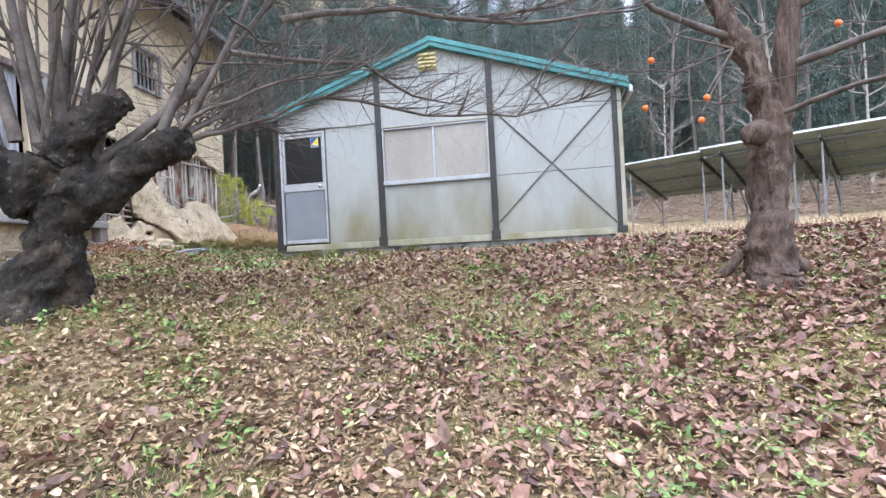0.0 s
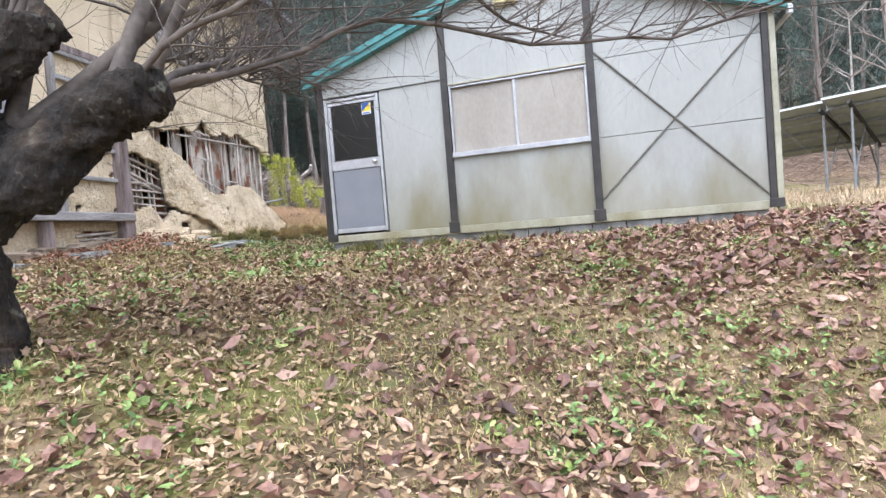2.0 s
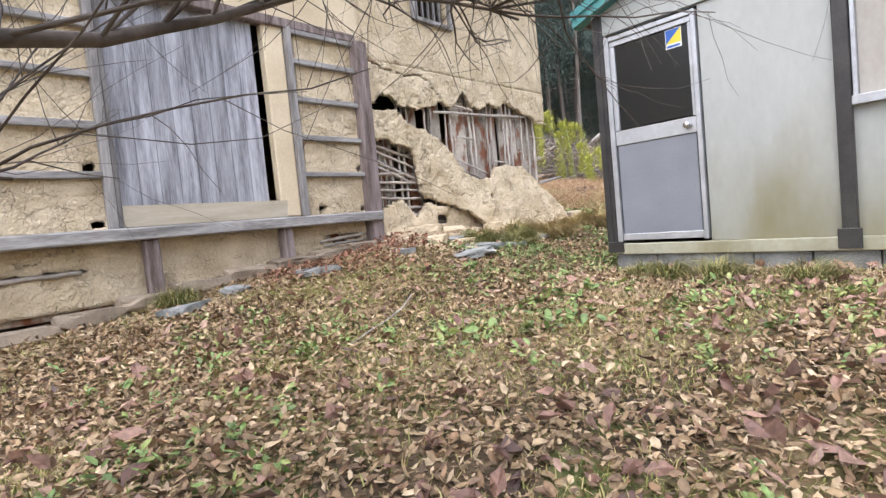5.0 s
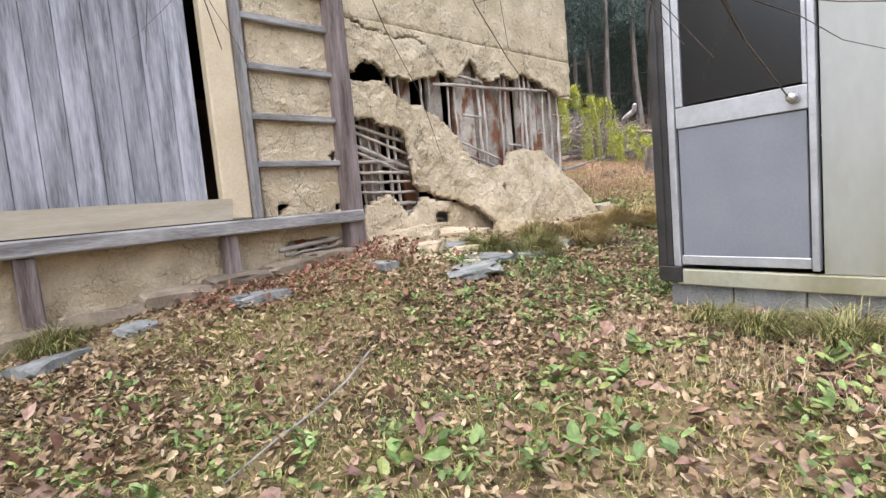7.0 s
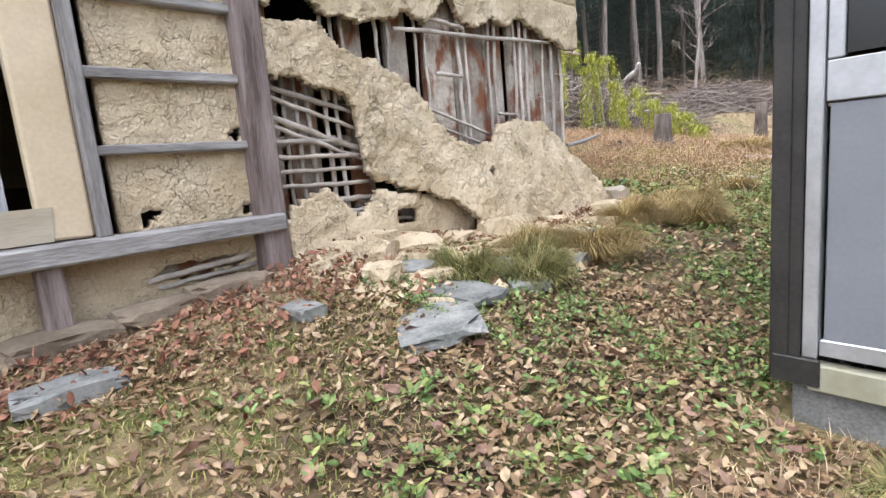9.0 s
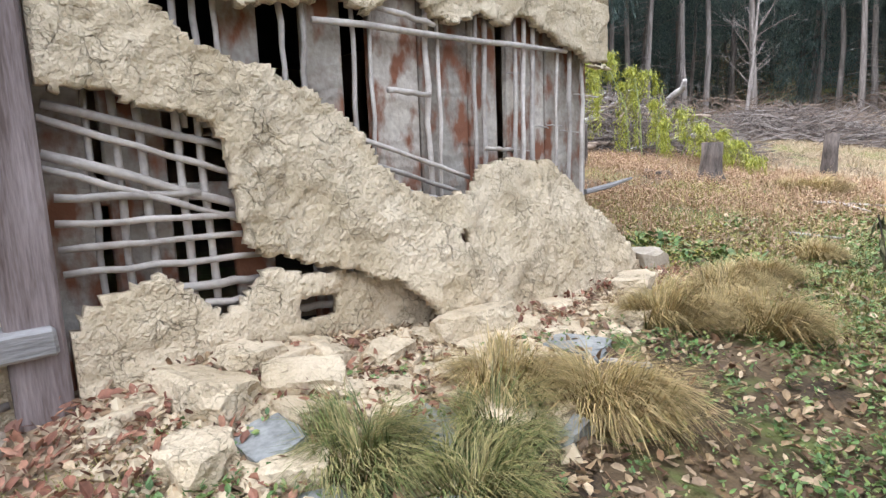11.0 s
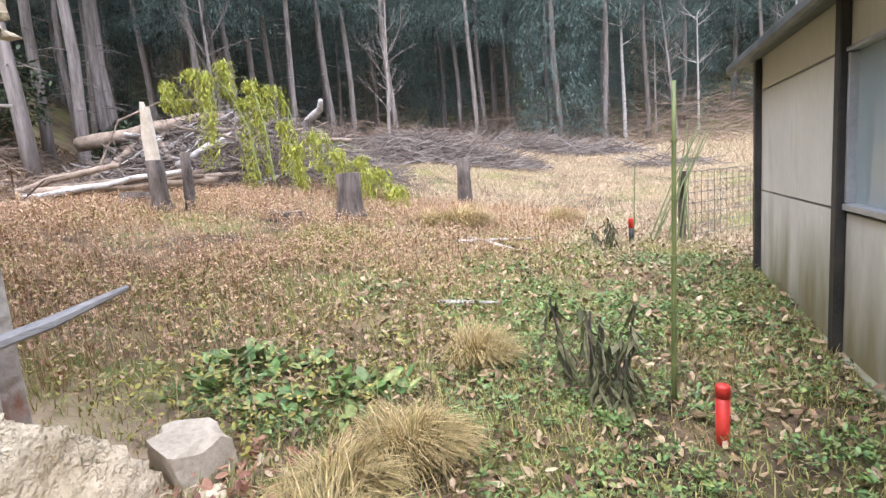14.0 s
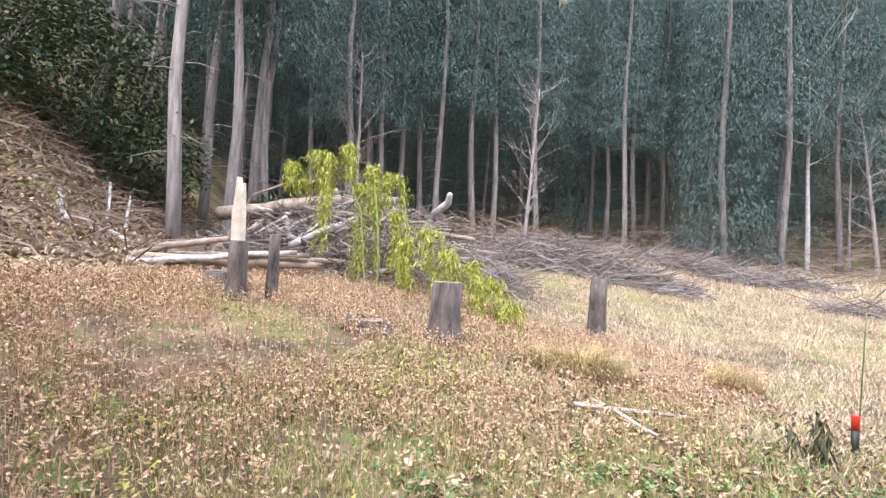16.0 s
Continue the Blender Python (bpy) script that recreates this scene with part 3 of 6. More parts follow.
stone_m = mat("grey_stone", (0.13, 0.14, 0.135), (0.33, 0.33, 0.32), scale=5, fine=40, rough=0.9, bump=0.5, vary=0.2)
house = thing("old_storehouse", "old storehouse of tan clay plaster with weathered timber and broken walls", "storehouse")
HL, HR, HD, HB, HT = -6.5, 4.36, 5.4, 1.7, 6.9


def wob(u, z, f, s=0.0):
    return noise.noise(Vector((u * f + s, z * f - s, s)))


UP_U, UP_Z = (0.0, 0.2, 0.35, 0.7, 1.1, 1.55, 1.75, 2.05, 2.3, 2.42, 2.7, 2.95, 3.2, 3.4, 3.75, 4.15, 4.36), (3.72, 3.72, 3.86, 3.74, 3.70, 3.84, 3.76, 4.02, 3.86, 3.80, 3.92, 3.86, 4.0, 3.94, 3.84, 3.72, 3.70)
BT_U, BT_Z = (0.0, 0.3, 0.6, 0.72, 0.95, 1.25, 1.55, 1.75, 1.9, 2.1, 2.4, 2.62, 3.0, 3.4, 3.75, 4.1, 4.36), (3.60, 3.62, 3.60, 3.46, 3.42, 3.34, 3.16, 2.88, 2.74, 2.68, 2.70, 2.88, 2.93, 2.88, 2.55, 2.30, 1.95)
BB_U, BB_Z = (0.0, 0.3, 0.62, 0.8, 0.86, 0.9, 1.35, 1.7, 1.9, 2.1), (3.22, 3.24, 3.18, 3.08, 2.80, 2.50, 2.34, 2.24, 2.1, 1.6)
LO_U, LO_Z = (0.0, 0.2, 0.5, 0.62, 0.75, 0.95, 1.2, 1.4), (2.05, 2.34, 2.44, 2.28, 2.18, 2.36, 2.34, 2.30)


CR_U, CR_Z = (0.1, 0.3, 0.75, 1.1, 1.25, 1.45, 1.6), (4.24, 4.2, 4.12, 4.16, 4.12, 3.98, 3.75)


def wall_keep(u, z):
    e = 0.05 * wob(u, z, 5.0, 3.1) + 0.03 * wob(u, z, 13.0, 1.7)
    if z + e > np.interp(u, UP_U, UP_Z):
        return abs(z + 0.6 * e - np.interp(u, CR_U, CR_Z)) > 0.014
    if (u - 2.27) ** 2 + (z - 2.42) ** 2 < 0.0025 + e * 0.02:
        return False
    return np.interp(u, BB_U, BB_Z) < z + e and z + 0.8 * e < np.interp(u, BT_U, BT_Z)


def wall_out(u, z):
    """How far the plaster stands out: the lower part has slumped outwards."""
    if z > 3.72:
        o = -0.02 + 0.03 * wob(u, z, 0.8)
    else:
        o = 0.03 + 0.22 * max(0.0, min(1.0, (u - 1.2) / 1.0)) * max(0.0, min(1.0, (3.0 - z) / 0.7)) + 0.12 * max(0.0, min(1, (2.3 - z) / 0.5)) * (u > 1.5)
    rough = 1.0 - 0.55 * max(0.0, min(1.0, (z - 3.9) / 0.6))
    rough *= min(1.0, abs(z - 4.25) / 0.12)
    o += rough * (0.022 * wob(u, z, 3) + 0.022 * wob(u, z, 8, 4.0) + 0.014 * wob(u, z, 19, 2) + 0.010 * wob(u, z, 37, 5))
    return o


def plaster_sheet(name, u0, u1, z0, z1, step, keep, out, thick, material, label=""):
    """A sheet of plaster on a grid, with ragged edges and real thickness."""
    nu, nz = int((u1 - u0) / step) + 1, int((z1 - z0) / step) + 1
    us, zs = np.linspace(u0, u1, nu), np.linspace(z0, z1, nz)
    k = np.array([[keep(u, z) for u in (us[:-1] + us[1:]) / 2] for z in (zs[:-1] + zs[1:]) / 2])
    o = np.array([[out(u, z) for u in us] for z in zs])
    UU, ZZ = np.meshgrid(us, zs)
    # ragged: jitter the inner grid a little so that broken edges are not stair-stepped
    jit = rng.uniform(-0.38, 0.38, (2, nz, nu)) * step
    jit[:, :, [0, -1]] = 0
    jit[:, [0, -1], :] = 0
    front = np.stack([UU + jit[0], o, ZZ + jit[1]], -1).reshape(-1, 3)
    back = np.stack([UU + jit[0], np.minimum(o - thick, -0.0 if thick < 0 else o - thick), ZZ + jit[1]], -1).reshape(-1, 3)
    verts = np.concatenate([front, back])
    n0 = nu * nz
    ids = np.arange(n0).reshape(nz, nu)
    faces = []
    for j, i in np.argwhere(k):
        a, b, c, d = ids[j, i], ids[j, i + 1], ids[j + 1, i + 1], ids[j + 1, i]
        faces.append((a, d, c, b))
        faces.append((n0 + a, n0 + b, n0 + c, n0 + d))
        if j == 0 or not k[j - 1, i]:
            faces.append((a, b, n0 + b, n0 + a))
        if j == nz - 2 or not k[j + 1, i]:
            faces.append((d, n0 + d, n0 + c, c))
        if i == 0 or not k[j, i - 1]:
            faces.append((a, n0 + a, n0 + d, d))
        if i == nu - 2 or not k[j, i + 1]:
            faces.append((b, c, n0 + c, n0 + b))
    used, inv = np.unique(np.array(faces).ravel(), return_inverse=True)
    m = np.array(HOUSE)
    pts = verts[used] @ m[:3, :3].T + m[:3, 3]
    ob = new(name, array_mesh(name, pts, inv.reshape(-1, 4), material, True))
    ob.parent = house
    return tagged(ob, label)


plaster_sheet("plaster", 0.12, HR, 1.75, 4.25, 0.024, wall_keep, wall_out, 0.07, clay_m, "cracked tan clay plaster, fallen away from its bamboo lath")


def upper_keep(u, z):
    return not (1.12 < u < 1.84 and 4.98 < z < 5.72)


plaster_sheet("plaster", 0.12, HR, 4.25, HT, 0.06, upper_keep, lambda u, z: wall_out(u, max(z, 4.25)), 0.14, clay_m)
# the clay left standing low behind the fallen plaster
plaster_sheet("low_clay", 0.12, 2.1, 1.7, 2.5, 0.03, lambda u, z: z + 0.05 * wob(u, z, 5, 2) < np.interp(u, LO_U + (2.1,), LO_Z + (2.2,)) and not (abs(u - 1.26) < 0.13 and abs(z - 2.13) < 0.055),
              lambda u, z: 0.03 + 0.1 * max(0, (2.3 - z)) + 0.02 * wob(u, z, 6) + 0.012 * wob(u, z, 15), 0.06, clay_m)
# inner leaf: boards and old clay, with dark gaps between
for a, b, z1 in ((0.12, 0.3, 4.0), (0.36, 0.62, 3.3), (0.92, 1.14, 4.0), (1.4, 1.66, 4.0), (1.86, 2.25, 4.05), (2.27, 2.72, 4.05), (2.74, 3.05, 4.0), (3.17, 3.66, 4.05), (3.68, 4.3, 4.0)):
    hpart("inner_board", box((a, -0.26, 1.7), (b, -0.2, z1), 0.01, 0.008), inner_m, house)
hpart("inner_board", box((0.12, -0.27, 2.75), (1.66, -0.21, 2.84), 0.01, 0.008), inner_m, house)


def cane(a, b, r=0.016, w=-0.11):
    n = 7
    pts = []
    for i in range(n + 1):
        f = i / n
        pts.append((a[0] + (b[0] - a[0]) * f + 0.006 * random.uniform(-1, 1), w + 0.01 * random.uniform(-1, 1), a[1] + (b[1] - a[1]) * f + 0.006 * random.uniform(-1, 1)))
    hpart("bamboo_lath", tube(pts, [r * random.uniform(0.88, 1.12) for _ in pts], 7), bamboo_m, house, smooth=True)


for u, z0, z1 in ((0.7, 3.1, 4.0), (0.8, 3.1, 4.0), (0.9, 3.3, 3.95), (1.24, 3.2, 4.0), (1.35, 3.2, 4.0), (1.68, 2.7, 4.0), (1.81, 2.6, 4.0), (2.28, 2.5, 4.1), (2.37, 2.5, 4.1), (2.73, 2.5, 4.1), (2.81, 2.5, 4.05),
                  (3.18, 2.6, 4.1), (3.27, 2.6, 4.1), (3.39, 2.6, 4.1), (3.72, 2.5, 4.0), (3.92, 2.3, 3.9), (4.12, 2.2, 3.9), (0.28, 1.95, 3.3), (0.4, 1.95, 3.3), (0.52, 1.95, 3.3), (0.67, 1.95, 3.3), (0.78, 1.95, 3.3)):
    cane((u, z0), (u + random.uniform(-0.03, 0.03), z1), random.uniform(0.013, 0.021), -0.13)
for a, b in (((1.4, 3.70), (3.8, 3.80)), ((1.75, 3.84), (2.3, 3.80)), ((0.12, 3.12), (0.95, 2.86)), ((0.12, 2.98), (0.95, 2.70)), ((0.12, 2.92), (0.95, 2.63)), ((0.14, 2.80), (0.72, 2.79)),
             ((0.14, 2.69), (0.95, 2.67)), ((0.14, 2.58), (0.95, 2.57)), ((0.14, 2.48), (1.0, 2.45)), ((0.5, 2.34), (1.0, 2.33)), ((0.7, 2.24), (1.0, 2.22)), ((1.6, 3.08), (2.6, 2.80)), ((1.66, 2.94), (2.5, 2.70)),
             ((1.75, 2.80), (2.45, 2.62)), ((0.14, 3.18), (0.9, 3.0)), ((1.9, 3.36), (2.25, 3.35)), ((2.8, 3.0), (3.1, 2.99)), ((1.1, 2.12), (1.45, 2.1))):
    cane(a, b, random.uniform(0.015, 0.023), -0.085)
for k in range(12):
    u = random.uniform(0.4, 4.1)
    z = random.uniform(2.9, 3.6)
    cane((u, z), (u + random.uniform(0.15, 0.45), z + random.uniform(-0.02, 0.02)), 0.006, -0.15)
# split cane, bent out at the north corner
hpart("broken_lath", tube([(3.95, 0.02, 2.62), (4.2, 0.1, 2.66), (4.5, 0.16, 2.72)], [0.022, 0.026, 0.012], 7, 0.2), woodh_m, house)

# timber frame and the closed bays to the south
hpart("corner_post", box((-0.09, -0.1, 1.72), (0.10, 0.08, 4.42), 0.014), postwood_m, house)
hpart("wall_core", box((HL, -0.3, 1.6), (-0.02, -0.14, 2.3)), inner_m, house)


def bay(u0, u1, z0, z1):
    def keep(u, z):
        hole = min((u - a) ** 2 / 0.003 + (z - b) ** 2 / 0.0012 for a, b in ((u0 + 0.17, z0 + 0.08), (u1 - 0.1, z0 + 0.55), (u1 - 0.08, z0 + 0.06), (u0 + 0.55, z0 + 1.35)))
        return hole + 1.2 * wob(u, z, 16) > 1.0
    plaster_sheet("plaster", u0, u1, z0, z1, 0.03, keep, lambda u, z: -0.04 + 0.014 * wob(u, z, 5) + 0.012 * wob(u, z, 14), 0.08, clay_m)


bay(-0.9, -0.03, 2.3, 4.4)
bay(-4.3, -2.94, 2.3, 4.4)
for u0, u1 in ((-4.3, -2.9), (-0.97, -0.085)):
    for z in (2.78, 3.20, 3.63, 4.05, 4.38):
        hpart("wall_rail", box((u0, -0.05, z - 0.03), (u1, 0.025, z + 0.03), 0.008, 0.006), woodh_m, house)
for u in (-0.99, -2.93):
    hpart("stile", box((u - 0.035, -0.06, 2.31), (u + 0.035, 0.04, 4.42), 0.008), wood_m, house)
hpart("stile", box((-4.45, -0.06, 2.31), (-4.33, 0.06, 4.42), 0.008), wood_m, house)
hpart("jamb", box((-1.27, -0.14, 2.32), (-1.027, -0.02, 4.42), 0.015, 0.006), clay_smooth_m, house)
hpart("jamb", box((-2.89, -0.14, 2.32), (-2.84, -0.0, 4.42), 0.01), wood_m, house)
# board door, standing ajar
n_boards = 8
for k in range(n_boards):
    a = -2.83 + k * (1.46 / n_boards)
    hpart("door_board", box((a + 0.002, -0.12 + random.uniform(-0.004, 0.004), 2.34), (a + 1.46 / n_boards - 0.002, -0.09, 4.45), 0.003), boards_m, house)
hpart("threshold_plank", prism([(-2.87, 2.32), (-1.22, 2.32), (-1.2, 2.5), (-2.85, 2.51)], 1, -0.04, -0.01), plank_m, house)
hpart("sill_beam", box((-6.4, -0.1, 2.20), (0.07, 0.13, 2.31), 0.014, 0.006), woodh_m, house)
for u in (-5.4, -4.0, -2.66, -1.28):
    hpart("stub_post", box((u - 0.06, -0.06, 1.7), (u + 0.06, 0.08, 2.2), 0.012, 0.006), postwood_m, house)
plaster_sheet("plaster", -6.4, -0.02, 1.66, 2.2, 0.04, lambda u, z: not (abs(u + 0.45) < 0.3 - abs(z - 2.0) and abs(z - 2.02) < 0.05 + 0.03 * wob(u, z, 8)) and not (abs(u + 3.5) < 0.35 and abs(z - 1.98) < 0.025),
              lambda u, z: -0.07 + 0.02 * wob(u, z, 5) + 0.015 * wob(u, z, 15), 0.06, clay_m)
cane((-0.8, 2.0), (-0.15, 2.05), 0.02, -0.06)
cane((-0.75, 1.95), (-0.1, 1.98), 0.016, -0.06)
cane((-3.9, 1.96), (-3.2, 1.97), 0.02, -0.05)
# upper wall over the closed bays, end walls, back wall, roof
plaster_sheet("plaster", -6.4, 0.12, 4.43, HT, 0.09, lambda u, z: True, lambda u, z: -0.03 + 0.02 * wob(u, z, 3), 0.12, clay_smooth_m)
hpart("head_beam", box((-6.4, -0.12, 4.4), (-0.03, 0.03, 4.5), 0.01), postwood_m, house)
plaster_sheet("plaster", -6.4, -4.46, 2.32, 4.4, 0.05, lambda u, z: True, lambda u, z: -0.04 + 0.02 * wob(u, z, 5), 0.08, clay_m)
hpart("end_wall", prism([(-0.32, 1.6), (-HD, 1.6), (-HD, HT), (-HD / 2, HT + 1.5), (-0.0, HT - 0.05), (-0.05, 4.26), (-0.32, 4.0)], 0, HR - 0.14, HR - 0.005), clay_smooth_m, house)
hpart("end_wall", prism([(-0.16, 1.6), (-HD, 1.6), (-HD, HT), (-HD / 2, HT + 1.5), (-0.16, HT)], 0, HL, HL + 0.1), clay_smooth_m, house)
hpart("back_wall", box((HL, -HD - 0.12, 1.6), (HR, -HD, HT)), clay_smooth_m, house)
# one very dark colour for both inner floors, loft and earth alike
dark_m = mat("dark_inner_floors", (0.03, 0.025, 0.02), (0.07, 0.055, 0.045), scale=4, rough=0.9, bump=0.3)
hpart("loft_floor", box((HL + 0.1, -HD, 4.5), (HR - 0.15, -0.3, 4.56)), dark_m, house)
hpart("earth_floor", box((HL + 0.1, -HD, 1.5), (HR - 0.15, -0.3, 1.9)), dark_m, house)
tile_m = mat("grey_roof_tiles", (0.05, 0.05, 0.055), (0.16, 0.16, 0.17), scale=4, rough=0.6, bump=0.3, stretch=(8, 1, 1))
for s in (0, 1):
    e, r = (0.7, -HD / 2) if s == 0 else (-HD - 0.7, -HD / 2)
    ez = HT - 0.32
    hpart("roof_slope", prism([(e, ez), (r, HT + 1.55), (r, HT + 1.7), (e, ez + 0.12)], 0, HL - 0.6, HR + 0.25), tile_m, house)
# upper window: a dark opening with lattice bars
hpart("window_frame", box((1.05, -0.12, 4.92), (1.12, 0.03, 5.78), 0.01), wood_m, house)
hpart("window_frame", box((1.84, -0.12, 4.92), (1.91, 0.03, 5.78), 0.01), wood_m, house)
hpart("window_frame", box((1.12, -0.12, 5.72), (1.84, 0.03, 5.78), 0.01), wood_m, house)
hpart("window_frame", box((1.12, -0.12, 4.92), (1.84, 0.04, 4.98), 0.01), wood_m, house)
for k in range(5):
    u = 1.24 + k * 0.12
    hpart("window_bar", box((u - 0.015, -0.09, 4.98), (u + 0.015, -0.06, 5.72)), wood_m, house)

# ---- growth helpers ----
def lichen(m, n, l, b, mp, colour):
    """Pale grey-green lichen and brown worn patches with edges of their own."""
    co, last = n.new("ShaderNodeTexCoord"), colour
    for scale, lo, hi, c in ((5.0, 0.57, 0.66, (0.075, 0.052, 0.036)), (20.0, 0.62, 0.68, (0.11, 0.11, 0.085))):
        nz, mr, mx = n.new("ShaderNodeTexNoise"), n.new("ShaderNodeMapRange"), n.new("ShaderNodeMix")
        nz.inputs["Scale"].default_value, nz.inputs["Detail"].default_value = scale, 8
        l.new(co.outputs["Object"], nz.inputs["Vector"])
        mr.inputs["From Min"].default_value, mr.inputs["From Max"].default_value, mr.inputs["To Max"].default_value = lo, hi, 0.75
        l.new(nz.outputs[0], mr.inputs["Value"])
        mx.data_type = "RGBA"
        l.new(mr.outputs[0], mx.inputs[0]), l.new(last, mx.inputs[6])
        mx.inputs[7].default_value = (*c, 1)
        last = mx.outputs[2]
    l.new(last, b.inputs["Base Color"])


bark_m = mat("dark_bark", (0.007, 0.006, 0.005), (0.042, 0.032, 0.024), scale=8, fine=45, rough=0.95, bump=1.0, bump_dist=0.06, stretch=(1, 1, 0.5), extra=lichen)
shoot_m = mat("grey_shoot_bark", (0.06, 0.048, 0.042), (0.18, 0.15, 0.13), scale=6, fine=30, rough=0.85, bump=0.4)
persimmon_m = mat("persimmon_bark", (0.045, 0.03, 0.024), (0.17, 0.12, 0.095), scale=6, fine=24, rough=0.95, bump=1.0, bump_dist=0.04, stretch=(2, 2, 0.5))
cedar_m = mat("cedar_bark", (0.14, 0.115, 0.10), (0.36, 0.31, 0.28), scale=3, fine=14, rough=0.95, bump=0.5, stretch=(3, 3, 0.3), vary=0.3)
birch_m = mat("pale_bark", (0.32, 0.29, 0.26), (0.55, 0.51, 0.47), scale=3, fine=14, rough=0.9, bump=0.3, stretch=(1, 1, 2), vary=0.15)
# cedar greens lifted and blued: the distance haze is put into the leaf colour
cedar_leaf_m = palette("hazed_cedar_foliage", [(0.032, 0.055, 0.052), (0.07, 0.108, 0.10), (0.13, 0.18, 0.155), (0.18, 0.235, 0.185)], 0.8)
ever_leaf_m = palette("evergreen_leaves", [(0.02, 0.04, 0.015), (0.05, 0.08, 0.03), (0.09, 0.12, 0.05)], 0.5)


def grow(bm, p, d, length, r, depth, wobble=0.25, lift=0.1, kids=4, sides=6, tip=0.3, spread=0.8, shrink=0.55):
    """A branch that wanders and forks into finer ones."""
    n = 6 if depth else 4
    pts, rad, d = [Vector(p)], [r], Vector(d).normalized()
    for i in range(n):
        d = (d + Vector((random.gauss(0, 1), random.gauss(0, 1), random.gauss(0, 1))) * wobble * 0.4 + Vector((0, 0, lift * 0.4))).normalized()
        pts.append(pts[-1] + d * length / n)
        rad.append(r * (1 - (1 - tip) * (i + 1) / n))
    add_tube(bm, pts, rad, sides, 0.0, False)
    if depth:
        for k in range(kids):
            f = random.uniform(0.25, 1.0)
            i = min(int(f * n), n - 1)
            q = pts[i].lerp(pts[i + 1], f * n - i)
            dd = ((pts[i + 1] - pts[i]).normalized() + Vector((random.gauss(0, 1), random.gauss(0, 1), random.gauss(0, 1))) * spread * 0.6).normalized()
            grow(bm, q, dd, length * random.uniform(0.35, 0.7) * (shrink / 0.55), rad[i] * 0.5, depth - 1, wobble, lift, kids, max(3, sides - 2), tip, spread, shrink)
    return pts


def spread_leaves(pos, length, width, yaw, tilt, curl, normal_roll=None):
    """Folded leaves: five points and two faces each."""
    n = len(pos)
    length, width, yaw, tilt, curl = (np.broadcast_to(np.asarray(v, float), (n,)) for v in (length, width, yaw, tilt, curl))
    roll = rng.normal(0, 0.35, n) if normal_roll is None else np.broadcast_to(normal_roll, (n,))
    z0 = np.zeros(n)
    base = np.stack([z0, z0, z0], -1)
    lft = np.stack([-width / 2, length * 0.45, curl * width * 0.6], -1)
    rgt = np.stack([width / 2, length * 0.45, curl * width * 0.6], -1)
    mid = np.stack([z0, length * 0.5, z0 + 0.04 * length], -1)
    tip = np.stack([z0 + rng.normal(0, 0.08, n) * length, length, curl * length * 0.25], -1)
    v = np.stack([base, rgt, tip, lft, mid], 1)
    cr, sr = np.cos(roll)[:, None], np.sin(roll)[:, None]
    x, z = v[..., 0] * cr + v[..., 2] * sr, -v[..., 0] * sr + v[..., 2] * cr
    ct, st = np.cos(tilt)[:, None], np.sin(tilt)[:, None]
    y, z = v[..., 1] * ct - z * st, v[..., 1] * st + z * ct
    cy, sy = np.cos(yaw)[:, None], np.sin(yaw)[:, None]
    v = np.stack([x * cy - y * sy, x * sy + y * cy, z], -1) + np.asarray(pos)[:, None, :]
    k = np.arange(n)[:, None] * 5
    f = np.concatenate([k + [0, 1, 2, 4], k + [0, 4, 2, 3]], 0)
    return v.reshape(-1, 3), f


def oval_leaves(pos, length, width, yaw, tilt, curl):
    """Small oval leaves folded along the midrib: six points and two faces each."""
    n = len(pos)
    roll, z0 = rng.normal(0, 0.4, n), np.zeros(n)
    up, bend = curl * width * 0.6, rng.normal(0, 0.12, n) * length
    wide = rng.uniform(0.34, 0.5, (4, n)) * width
    v = np.stack([np.stack([z0, z0, z0], -1), np.stack([wide[0], length * 0.28, up], -1), np.stack([wide[1] + bend * 0.5, length * 0.7, up * 0.8], -1), np.stack([bend, length, curl * length * 0.2], -1),
                  np.stack([-wide[2] + bend * 0.5, length * 0.7, up * 0.8], -1), np.stack([-wide[3], length * 0.28, up], -1)], 1)
    cr, sr = np.cos(roll)[:, None], np.sin(roll)[:, None]
    x, z = v[..., 0] * cr + v[..., 2] * sr, -v[..., 0] * sr + v[..., 2] * cr
    ct, st = np.cos(tilt)[:, None], np.sin(tilt)[:, None]
    y, z = v[..., 1] * ct - z * st, v[..., 1] * st + z * ct
    cy, sy = np.cos(yaw)[:, None], np.sin(yaw)[:, None]
    v = np.stack([x * cy - y * sy, x * sy + y * cy, z], -1) + np.asarray(pos)[:, None, :]
    k = np.arange(n)[:, None] * 6
    return v.reshape(-1, 3), np.concatenate([k + [0, 1, 2, 3], k + [0, 3, 4, 5]], 0)


